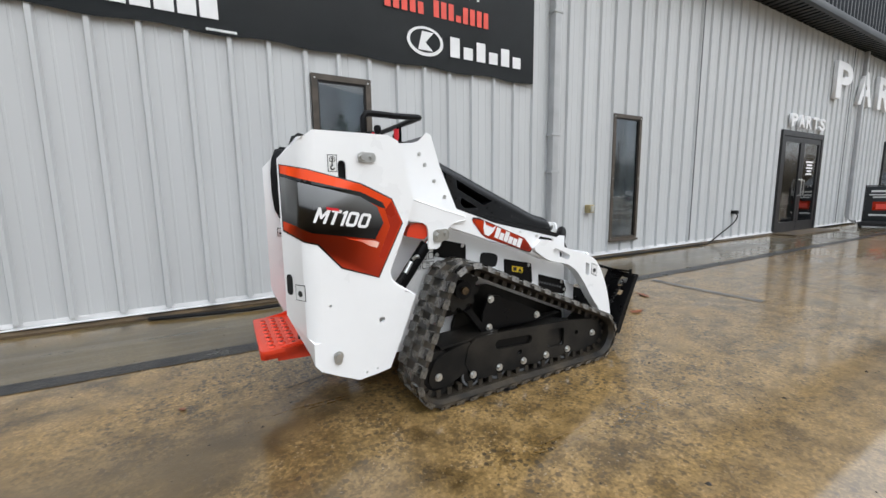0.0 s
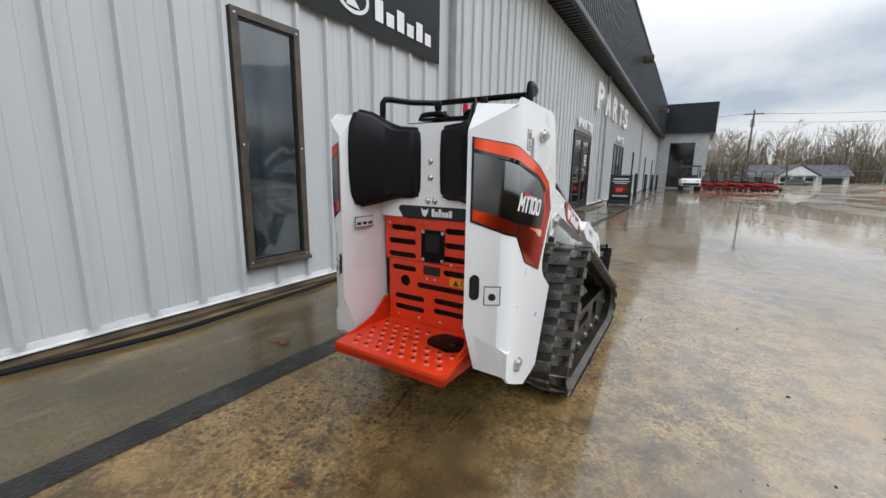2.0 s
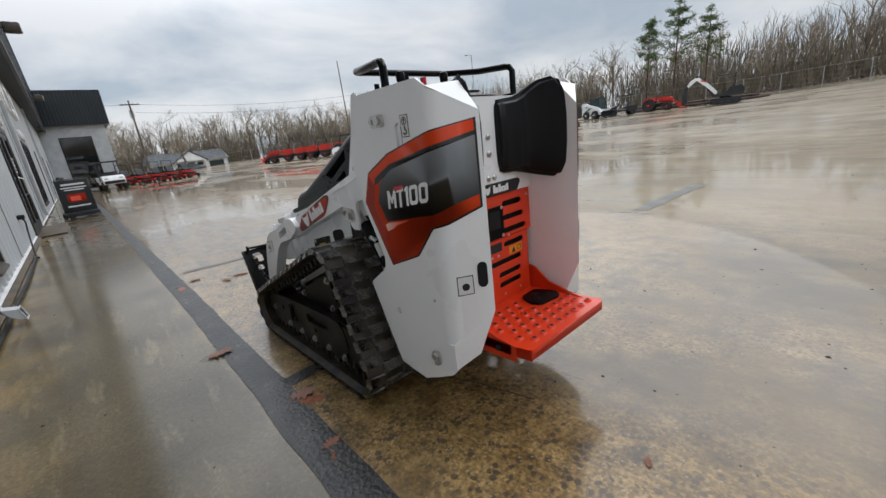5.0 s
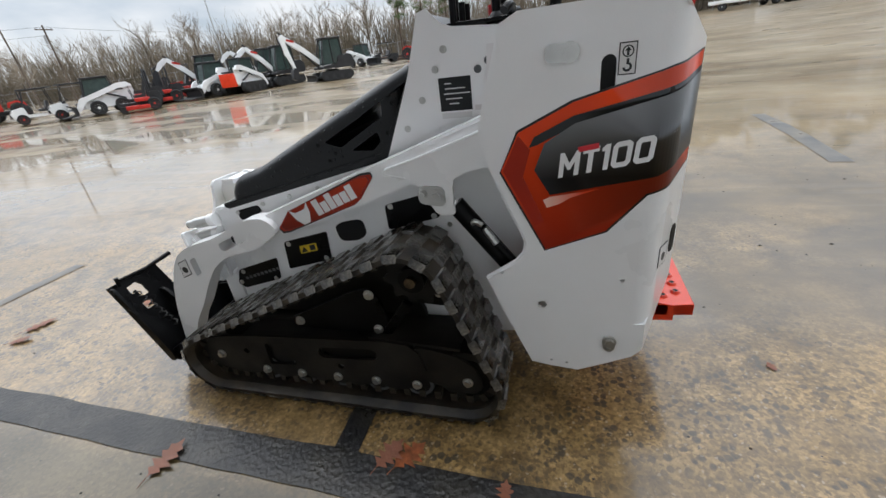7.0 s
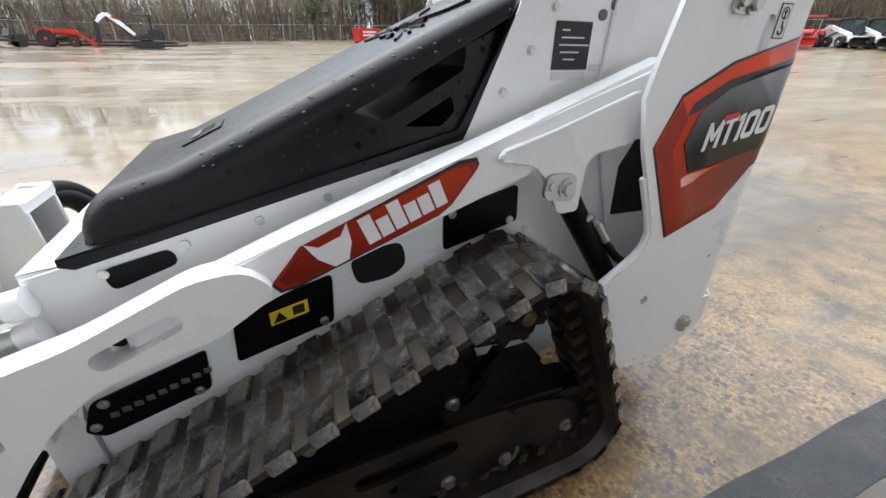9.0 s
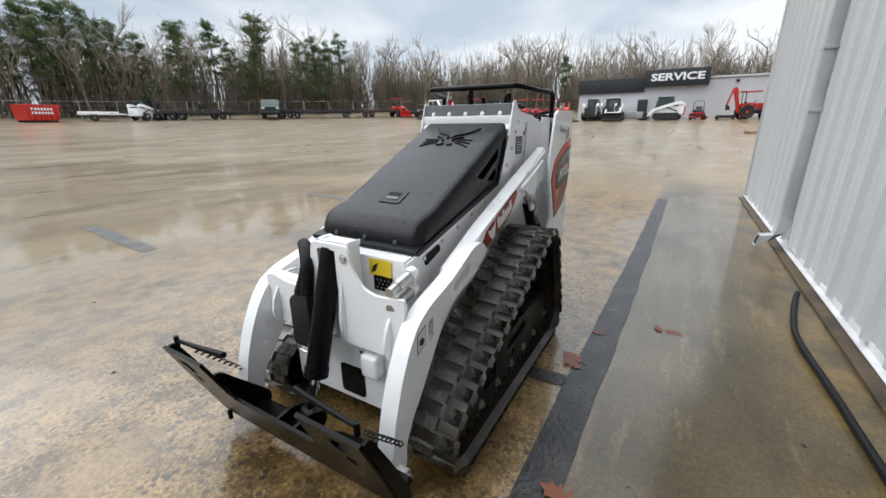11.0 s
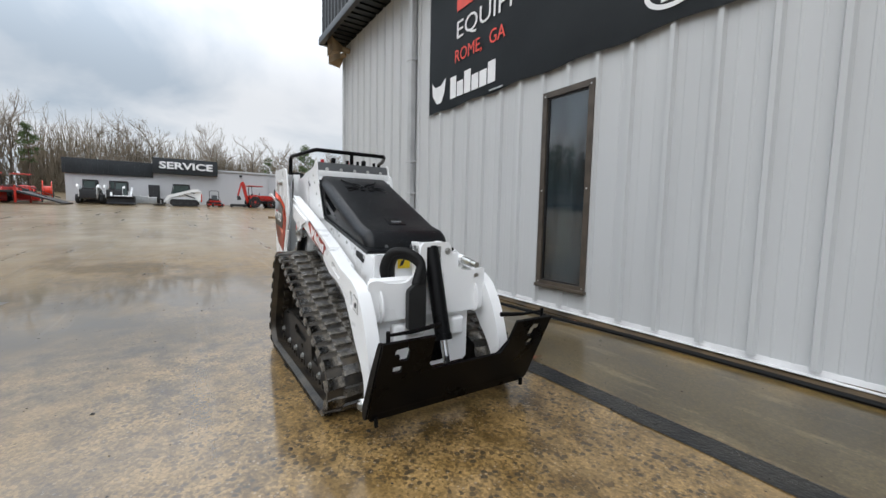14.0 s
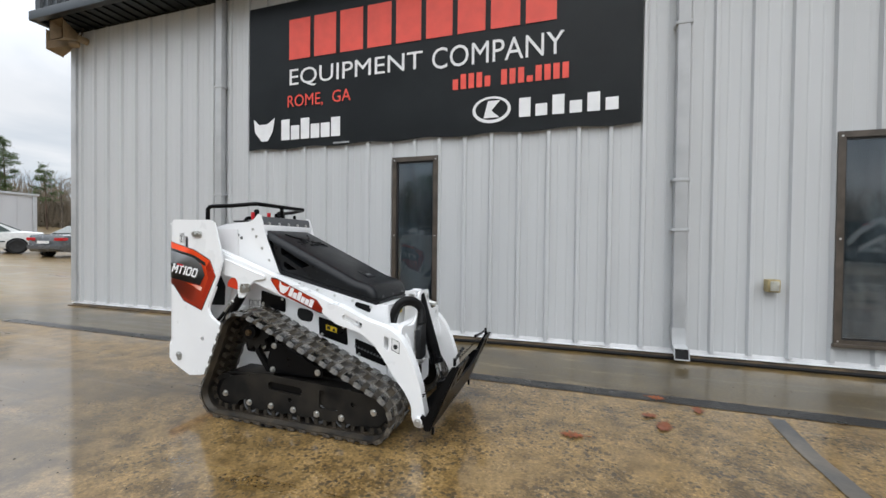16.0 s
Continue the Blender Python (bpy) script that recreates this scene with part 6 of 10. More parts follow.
def build_track(s):
    tr = part("track", bmesh.new(), RUBBER, LOADER)
    bm = bmesh.new()
    ring = resample(BELT, 150)
    sec = [(TRACK_IN, 0.0), (TRACK_IN, 0.016), (TRACK_OUT, 0.016), (TRACK_OUT, 0.0), (TRACK_OUT - 0.03, -0.012), (TRACK_OUT - 0.06, 0.0), (TRACK_IN + 0.06, 0.0), (TRACK_IN + 0.03, -0.012)]
    rows = []
    for p, d in ring:
        nrm = Vector((-d.y, d.x))
        if nrm.dot(p - Vector((0.45, 0.3))) < 0:
            nrm = -nrm
        rows.append([bm.verts.new((p.x + nrm.x * h, s * y, p.y + nrm.y * h)) for y, h in sec])
    for i in range(len(rows)):
        a, c = rows[i], rows[(i + 1) % len(rows)]
        for k in range(len(sec)):
            j = (k + 1) % len(sec)
            bm.faces.new((a[k], a[j], c[j], c[k]))
    finish(bm, 0.5)
    bm.to_mesh(tr.data)
    bm.free()
    # inner drive teeth
    teeth = [mesh_of("drive_tooth", bx(-0.012, 0.012, s * (y - 0.018), s * (y + 0.018), -0.034, 0.001), RUBBER) for y in (0.385, 0.45)]
    for p, d in resample(BELT, 52):
        nrm = Vector((-d.y, d.x))
        if nrm.dot(p - Vector((0.45, 0.3))) < 0:
            nrm = -nrm
        for me in teeth:
            part("drive_tooth", me, RUBBER, tr).matrix_basis = Matrix(((d.x, 0, nrm.x, p.x), (0, 1, 0, 0), (d.y, 0, nrm.y, p.y), (0, 0, 0, 1)))
    # lugs: staggered blocks, one mesh for each column; the outer ones lap over the belt's edge
    def lug(y0, y1, ln, h=0.0115, lap=0):
        bm = bmesh.new()
        mid = s * (y0 + y1) / 2
        lo = [bm.verts.new(v) for v in ((-ln, s * y0, 0), (-ln * 0.72, s * y1, 0), (ln, s * y1, 0), (ln * 0.72, s * y0, 0))]
        hi = [bm.verts.new((v.co.x * 0.88, v.co.y + (mid - v.co.y) * 0.08, h)) for v in lo]
        bm.faces.new(hi)
        for i in range(4):
            j = (i + 1) % 4
            bm.faces.new((lo[i], lo[j], hi[j], hi[i]))
        if lap:
            a, c = (lo[1], lo[2]) if lap > 0 else (lo[3], lo[0])
            out_y = s * ((y1 + 0.007) if lap > 0 else (y0 - 0.007))
            d = [bm.verts.new((v.co.x * 0.82, out_y, -0.014)) for v in (a, c)]
            ha, hc = hi[lo.index(a)], hi[lo.index(c)]
            bm.faces.new((ha, hc, d[1], d[0])), bm.faces.new((a, ha, d[0])), bm.faces.new((c, d[1], hc)), bm.faces.new((a, d[0], d[1], c))
        return mesh_of("lug", bm, LUG)

    w = TRACK_OUT - TRACK_IN
    cols = [lug(TRACK_IN - 0.002, TRACK_IN + w * 0.33, 0.031, lap=-1), lug(TRACK_IN + w * 0.30, TRACK_IN + w * 0.70, 0.029), lug(TRACK_IN + w * 0.67, TRACK_OUT + 0.003, 0.031, lap=1)]
    N = 40
    for c, me in enumerate(cols):
        fine_ring = resample(BELT, N * 4)
        for i in range(N):
            p, d = fine_ring[(i * 4 + (0, 2, 0)[c]) % (N * 4)]
            nrm = Vector((-d.y, d.x))
            if nrm.dot(p - Vector((0.45, 0.3))) < 0:
                nrm = -nrm
            ob = part("lug", me, LUG, tr)
            b0 = p + nrm * 0.0155
            ob.matrix_basis = Matrix(((d.x, 0, nrm.x, b0.x), (0, 1, 0, 0), (d.y, 0, nrm.y, b0.y), (0, 0, 0, 1)))
    # undercarriage
    M = side(s, None)
    q = lambda x, y, z: (x, s * y, z)
    top = [(0.15, 0.17), (0.17, 0.25), (0.21, 0.285), (0.30, 0.292), (0.86, 0.268), (1.02, 0.252), (1.10, 0.235), (1.148, 0.185), (1.15, 0.13), (1.10, 0.085), (1.02, 0.072)]
    for x in (0.94, 0.855, 0.775, 0.69, 0.61, 0.525, 0.445, 0.36, 0.28, 0.195):
        top.append((x, 0.062 if len(top) % 2 else 0.085))
    hole = rnd([(0.705, 0.135), (0.83, 0.128), (0.828, 0.232), (0.705, 0.242)], 0.01, 2)
    oval = capsule(0.36, 0.225, 0.56, 0.214, 0.026)
    fr = part("track_frame", pl(top, 0.462, 0.475, "xz", holes=[hole, oval, disc(0.50, 0.155, 0.014), disc(0.93, 0.185, 0.014)], m=M), DIRTY_BLACK, LOADER)
    part("frame_core", pl([(0.15, 0.12), (0.21, 0.27), (0.86, 0.255), (1.1, 0.2), (1.1, 0.11), (0.2, 0.1)], 0.33, 0.455, "xz", bevel=0.006, m=M), DIRTY_BLACK, fr)
    part("oval_recess", pl(capsule(0.365, 0.225, 0.555, 0.214, 0.022), 0.4555, 0.460, "xz", m=M), BLACK, fr)
    arm = rnd([(-0.055, 0.10), (-0.045, 0.18), (0.0, 0.235), (0.09, 0.262), (0.20, 0.28), (0.20, 0.13), (0.06, 0.085), (0.0, 0.07)], 0.04, 3)
    part("rear_arm", pl(arm, 0.440, 0.470, "xz", bevel=0.004, m=M), DIRTY_BLACK, fr)
    part("track_guard", pl([(0.02, 0.262), (0.36, 0.288), (0.36, 0.298), (0.02, 0.275)], 0.30, 0.46, "xz", m=M), DIRTY_BLACK, fr)
    gus = part("gusset", pl(rnd([(0.325, 0.485), (0.40, 0.47), (0.70, 0.335), (0.69, 0.29), (0.285, 0.285), (0.29, 0.38)], 0.02, 3), 0.41, 0.425, "xz", bevel=0.003, m=M), BLACK, fr)
    part("strut", pl([(0.185, 0.42), (0.215, 0.435), (0.33, 0.285), (0.285, 0.285)], 0.40, 0.43, "xz", bevel=0.003, m=M), BLACK, fr)
    part("motor_plate", pl(rnd([(0.04, 0.60), (0.15, 0.66), (0.25, 0.58), (0.27, 0.40), (0.06, 0.38)], 0.04, 3), 0.33, 0.36, "xz", m=M), BLACK, fr)
    bolts("bolt", [q(x, y, z) for x, z, y in ((0.34, 0.46, 0.425), (0.66, 0.325, 0.425), (0.33, 0.31, 0.425), (0.0, 0.134, 0.47), (1.065, 0.158, 0.475), (0.195, 0.102, 0.475), (0.36, 0.102, 0.475), (0.525, 0.1, 0.475), (0.69, 0.098, 0.475), (0.857, 0.098, 0.475), (0.10, 0.44, 0.36), (0.20, 0.43, 0.36))], (0, s, 0), 0.013, 0.014, STEEL, fr)
    for x, z, r, n in ((IDLER_F[0], IDLER_F[1], IDLER_F[2] - 0.003, "idler"), (IDLER_R[0], IDLER_R[1], IDLER_R[2] - 0.003, "idler")):
        wh = part(n, rod(bmesh.new(), q(x, 0.36, z), q(x, 0.46, z), r, 32), DIRTY_BLACK, LOADER)
        part("rim", rod(bmesh.new(), q(x, 0.45, z), q(x, 0.4635, z), r * 0.72, 28), BLACK, wh)
    for x in (0.195, 0.36, 0.525, 0.69, 0.857):
        ro = part("roller", rod(bmesh.new(), q(x, 0.34, 0.092), q(x, 0.4585, 0.092), 0.062, 24), DIRTY_BLACK, LOADER)
        part("rim", pl(disc(x, 0.092, 0.058, 24), 0.4585, 0.4605, "xz", holes=[disc(x, 0.092, 0.046, 24)], m=M), GREYP, ro)
    sp_ = part("sprocket", pl([(SPROCKET[0] + (0.120 if (i // 2) % 2 else 0.098) * math.cos(i * math.pi / 22), SPROCKET[1] + (0.120 if (i // 2) % 2 else 0.098) * math.sin(i * math.pi / 22)) for i in range(44)], 0.385, 0.405, "xz", m=M), DIRTY_BLACK, LOADER)
    part("hub", rod(bmesh.new(), q(SPROCKET[0], 0.36, SPROCKET[1]), q(SPROCKET[0], 0.445, SPROCKET[1]), 0.046, 24), BLACK, sp_)
    part("hub_nut", rod(bmesh.new(), q(SPROCKET[0], 0.445, SPROCKET[1]), q(SPROCKET[0], 0.462, SPROCKET[1]), 0.019, 12), mat("rusty_nut", (0.16, 0.11, 0.06), 0.5, metal=0.6, var=0.3, scale=40), sp_)
    # black chassis side between body and track
    part("chassis_side", pl(rnd([(0.19, 0.15), (0.19, 0.30), (0.27, 0.50), (0.42, 0.505), (1.0, 0.26), (1.0, 0.15)], 0.02, 2), 0.266, 0.292, "xz", m=M), DIRTY_BLACK, fr)
    part("axle_box", bx(0.0, 0.95, s * 0.26, s * 0.34, 0.14, 0.27, 0.01), DIRTY_BLACK, fr)


for s in (1, -1):
    build_track(s)


# rear: operator side
def build_rear():
    x = -0.385
    # near-black sheet painted in for the shade behind the guard's slots
    rear = part("rear_shade_sheet", pl([(-0.262, 0.30), (0.262, 0.30), (0.262, 1.21), (-0.262, 1.21)], x + 0.006, x + 0.03, "yz"), DARK, LOADER)
    part("back_panel", pl(rnd([(-0.262, 0.832), (0.262, 0.832), (0.262, 1.2), (0.24, 1.215), (-0.24, 1.215), (-0.262, 1.2)], 0.01), x - 0.03, x + 0.004, "yz", bevel=0.004), WHITE, rear)
    slots = []
    for y0, y1, z in ((0.20, 0.09, 0.782), (0.215, 0.09, 0.722), (0.215, 0.09, 0.662), (0.195, 0.09, 0.602), (0.18, 0.045, 0.47), (0.18, 0.045, 0.42), (-0.08, -0.19, 0.785), (-0.08, -0.20, 0.725), (-0.075, -0.215, 0.668), (-0.075, -0.19, 0.608), (0.06, -0.17, 0.535), (-0.03, -0.16, 0.478), (-0.03, -0.16, 0.432)):
        slots.append(capsule(min(y0, y1), z, max(y0, y1), z, 0.0125))
    slots.append(disc(0.135, 0.545, 0.026))
    slots.append(rnd([(-0.062, 0.652), (0.042, 0.652), (0.042, 0.778), (-0.062, 0.778)], 0.012))
    slots.append(rnd([(-0.045, 0.59), (0.035, 0.59), (0.035, 0.625), (-0.045, 0.625)], 0.006))
    grille = part("rear_grille", pl([(-0.262, 0.645), (-0.235, 0.635), (-0.235, 0.365), (0.225, 0.365), (0.225, 0.635), (0.245, 0.645), (0.245, 0.828), (-0.262, 0.828)], x - 0.022, x - 0.016, "yz", holes=slots), RED, rear, "orange-red slotted engine guard")
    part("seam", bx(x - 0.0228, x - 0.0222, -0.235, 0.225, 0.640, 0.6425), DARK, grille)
    gc = part("guard_cover", pl(rnd([(-0.068, 0.646), (0.048, 0.646), (0.048, 0.784), (-0.068, 0.784)], 0.014), x - 0.026, x - 0.010, "yz", bevel=0.003), BLACK, grille, "black latch cover")
    part("guard_recess", bx(x - 0.0275, x - 0.0262, -0.045, 0.025, 0.69, 0.765, 0.0005), DARK, gc)
    bm = bmesh.new()
    for y in (-0.058, 0.038):
        for z in (0.656, 0.774):
            bolt(bm, (x - 0.026, y, z), (-1, 0, 0), 0.005, 0.004)
    part("bolt", bm, STEEL, gc)
    part("plate_small", bx(x - 0.024, x - 0.0222, -0.047, 0.037, 0.588, 0.627), INK, grille)
    wl = part("warning_label", bx(x - 0.0236, x - 0.0222, -0.185, -0.095, 0.556, 0.592), AMBER, grille)
    bm = pl([(-0.112, 0.56), (-0.138, 0.56), (-0.125, 0.586)], x - 0.0242, x - 0.0236, "yz")
    plate(bm, [(-0.15, 0.563), (-0.178, 0.563), (-0.178, 0.585), (-0.15, 0.585)], x - 0.0242, x - 0.0236, "yz", holes=[[(-0.153, 0.566), (-0.175, 0.566), (-0.175, 0.582), (-0.153, 0.582)]])
    part("label_print", bm, INK, wl)
    bolts("bolt", [(x - 0.022, y, z) for y, z in ((0.22, 0.80), (-0.24, 0.80), (0.02, 0.57), (-0.02, 0.57), (0.17, 0.385), (0.06, 0.385), (-0.05, 0.385), (-0.16, 0.385), (-0.10, 0.645))], (-1, 0, 0), 0.004, 0.004, STEEL, grille)
    np_ = part("name_plate", pl([(-0.165, 0.832), (-0.19, 0.868), (-0.175, 0.883), (0.15, 0.883), (0.165, 0.868), (0.14, 0.832)], x - 0.032, x - 0.030, "yz"), INK, rear, "black name strip")
    bm = bmesh.new()
    bar_parts("word_bar", DECAL_W, np_, "", -0.008, -0.108, 0.842, 0.874, (1, 0.68, 1, 0.68, 0.68, 0.9), x - 0.0328, x - 0.032, "yz", 0.14)
    plate(bm, [(0.045, 0.876), (0.035, 0.868), (0.018, 0.868), (0.008, 0.876), (0.012, 0.855), (0.022, 0.841), (0.031, 0.841), (0.041, 0.855)], x - 0.0328, x - 0.032, "yz")
    part("head_emblem", bm, DECAL_W, np_, "white pointed head emblem")
    for y, z in ((0.0, 1.065), (0.0, 1.0), (0.013, 0.905), (-0.022, 0.905)):
        part("button_bolt", tb([(x - 0.03, y, z), (x - 0.034, y, z), (x - 0.040, y, z)], [0.012, 0.012, 0.006], 14), STEEL, rear)
    # hip pads: a flat cushion that turns outwards into a wing
    for s in (1, -1):
        cols = [(0.048, -0.425, 0.93, 1.195), (0.07, -0.442, 0.915, 1.20), (0.15, -0.448, 0.915, 1.205), (0.185, -0.458, 0.905, 1.22), (0.225, -0.505, 0.885, 1.262), (0.262, -0.575, 0.872, 1.268), (0.276, -0.605, 0.93, 1.205)]
        bm = bmesh.new()
        f = [[bm.verts.new((px, s * py, z0)), bm.verts.new((px - 0.008, s * py, z0 + (z1 - z0) * 0.3)), bm.verts.new((px - 0.008, s * py, z0 + (z1 - z0) * 0.72)), bm.verts.new((px, s * py, z1))] for py, px, z0, z1 in cols]
        k = [[bm.verts.new((px + (0.04 if py < 0.2 else 0.035), s * min(py + (0.0 if py < 0.2 else 0.018), 0.285), z)) for z in (z0 - 0.005, z0 + (z1 - z0) * 0.3, z0 + (z1 - z0) * 0.72, z1 + 0.005)] for py, px, z0, z1 in cols]
        n = len(cols)
        for i in range(n - 1):
            for j in range(3):
                bm.faces.new((f[i][j], f[i + 1][j], f[i + 1][j + 1], f[i][j + 1]))
                bm.faces.new((k[i][j], k[i][j + 1], k[i + 1][j + 1], k[i + 1][j]))
            bm.faces.new((f[i][0], k[i][0], k[i + 1][0], f[i + 1][0])), bm.faces.new((f[i][3], f[i + 1][3], k[i + 1][3], k[i][3]))
        for j in range(3):
            bm.faces.new((f[0][j], f[0][j + 1], k[0][j + 1], k[0][j])), bm.faces.new((f[-1][j], k[-1][j], k[-1][j + 1], f[-1][j + 1]))
        bmesh.ops.recalc_face_normals(bm, faces=bm.faces)
        es = [e for e in bm.edges if e.calc_face_angle(0) > 0.5]
        bmesh.ops.bevel(bm, geom=es, offset=0.014, segments=4, affect="EDGES", clamp_overlap=True)
        bmesh.ops.smooth_vert(bm, verts=bm.verts, factor=0.35, use_axis_x=True, use_axis_y=True, use_axis_z=True)
        part("hip_pad", bm, PAD, LOADER, "black moulded hip pad")
    # stickers inside the left cheek
    st = part("picture_label", bx(-0.585, -0.475, 0.2595, 0.2605, 0.79, 0.835), INK, LOADER)
    part("label_face", bx(-0.582, -0.478, 0.2588, 0.2595, 0.793, 0.832), STICKER, st)
    bm = bmesh.new()
    for i in range(3):
        box(bm, -0.575 + i * 0.034, -0.55 + i * 0.034, 0.2582, 0.2588, 0.80, 0.812)
    part("label_print", bm, INK, st)


build_rear()


def build_step():
    out = rnd([(-0.40, -0.245), (-0.40, 0.235), (-0.66, 0.245), (-0.742, 0.238), (-0.75, -0.262), (-0.735, -0.278), (-0.56, -0.262)], 0.015, 3)
    st = part("foot_platform", pl(out, 0.335, 0.352, "xy", bevel=0.003), RED, LOADER, "orange-red stamped foot platform")
    lip = [(-0.40, 0.247), (-0.66, 0.247), (-0.740, 0.238), (-0.748, -0.262), (-0.733, -0.276), (-0.56, -0.264), (-0.40, -0.257)]
    bm = bmesh.new()
    a = [[bm.verts.new((x, y, z)) for z in (0.352, 0.312)] for x, y in lip]
    for p, n in zip(a, a[1:]):
        bm.faces.new((p[0], n[0], n[1], p[1]))
    bmesh.ops.solidify(bm, geom=bm.faces[:], thickness=0.006)
    part("front_lip", bm, RED, st)
    for s, y in ((1, 0.243), (-1, -0.252)):
        poly = [(-0.395, 0.30), (-0.395, 0.46), (-0.425, 0.455), (-0.50, 0.395), (-0.60, 0.365), (-0.68, 0.352), (-0.68, 0.292), (-0.52, 0.285)]
        part("side_flange", pl(poly, y - 0.004, y + 0.004, "xz"), RED, st)
    part("back_upstand", pl([(-0.245, 0.335), (0.235, 0.335), (0.235, 0.372), (-0.245, 0.372)], -0.402, -0.396, "yz"), RED, st)
    bm0 = bmesh.new()
    vs = [[bm0.verts.new((r * math.cos(i * math.pi / 6), r * math.sin(i * math.pi / 6), z)) for i in range(12)] for r, z in ((0.017, 0.0), (0.012, 0.008), (0.009, 0.008), (0.008, -0.002))]
    for a_, c_ in zip(vs, vs[1:]):
        for i in range(12):
            bm0.faces.new((a_[i], a_[(i + 1) % 12], c_[(i + 1) % 12], c_[i]))
    ring = mesh_of("tread_button", bm0, RED)
    hole = mesh_of("tread_hole", tb([(0, 0, 0.0), (0, 0, 0.0012)], 0.0085, 12), DARK)
    for r in range(6):
        for c in range(8):
            x, y = -0.47 - r * 0.046, 0.19 - c * 0.056 - (0.028 if r % 2 else 0)
            if x > -0.60 and y < -0.06:
                continue
            b = part("tread_button", ring, RED, st)
            b.location = (x, y, 0.352)
            h = part("tread_hole", hole, DARK, st)
            h.location = (x, y, 0.3585)
    pd = part("pedal_pad", pl(rnd([(-0.455, -0.10), (-0.455, -0.20), (-0.55, -0.235), (-0.585, -0.20), (-0.565, -0.085), (-0.52, -0.07)], 0.012), 0.3535, 0.365, "xy", bevel=0.002), BLACK, st, "black rubber kick pedal")
    bm = bmesh.new()
    for p in ((-0.49, -0.15), (-0.54, -0.19), (-0.535, -0.12)):
        tube(bm, [(*p, 0.365), (*p, 0.3665)], 0.012, 10)
    part("pedal_hole", bm, DARK, pd)
    bm = bmesh.new()
    for y in (0.243 + 0.004, -0.2565):
        tube(bm, [(-0.60, y, 0.325), (-0.60, y + (0.002 if y > 0 else -0.002), 0.325)], 0.012, 12)
    part("pivot_hole", bm, DARK, st)


build_step()


def build_controls():
    # grab rail
    h = 0.356
    pts = []
    L = [(-0.285, h, 1.22), (-0.285, h, 1.335), (-0.272, h - 0.004, 1.352), (-0.25, h - 0.008, 1.356), (-0.12, 0.318, 1.360), (0.015, 0.268, 1.374), (0.035, 0.25, 1.376)]
    pts = L + [(x, -y, z) for x, y, z in L[::-1]]
    rail = part("grab_rail", tb(pts, 0.014, 12), BLACK, LOADER, "black bent-tube grab rail")
    part("rail_post", tb([(0.035, 0.0, 1.245), (0.035, 0.0, 1.376)], 0.014, 12), BLACK, rail)
    part("rail_foot", bx(-0.31, -0.26, -h - 0.02, -h + 0.05, 1.225, 1.237, 0.003), BLACK, rail)
    part("rail_foot", bx(-0.31, -0.26, h - 0.05, h + 0.02, 1.225, 1.237, 0.003), BLACK, rail)
    # levers
    for y, x, n in ((0.155, -0.12, "control_lever"), (-0.085, -0.12, "control_lever")):
        lv = part(n, tb([(x, y, 1.25), (x, y, 1.34)], [0.012, 0.014], 10), BLACK, LOADER, "black drive lever")
        part("knob", tb([(x, y, 1.315), (x, y, 1.34), (x, y, 1.352), (x, y, 1.356)], [0.017, 0.019, 0.015, 0.006], 12), BLACK, lv)
        part("grip", tb(smooth_line([(x - 0.03, y - 0.075, 1.268), (x - 0.04, y - 0.04, 1.288), (x - 0.04, y + 0.05, 1.288), (x - 0.03, y + 0.075, 1.275)], 4), 0.013, 10), BLACK, lv)
        part("boot", tb([(x, y, 1.25), (x, y, 1.262), (x, y, 1.28)], [0.034, 0.03, 0.014], 14), PAD, lv)
    for y, x, z in ((0.018, -0.10, 1.335), (-0.185, -0.06, 1.325)):
        lv = part("red_lever", tb([(x, y, 1.25), (x, y, z - 0.05)], 0.005, 8), BLACK, LOADER, "lever with red handle")
        part("handle", tb([(x, y, z - 0.055), (x, y, z - 0.03), (x, y, z)], [0.009, 0.013, 0.013], 10), DECAL_R, lv)
    for y in (-0.02, 0.06, 0.19):
        part("key_switch", tb([(0.0, y, 1.25), (0.0, y, 1.325)], 0.011, 10), BLACK, LOADER)
    part("console", bx(-0.22, 0.02, -0.2, 0.2, 1.255, 1.266, 0.004), BLACK, LOADER)


build_controls()


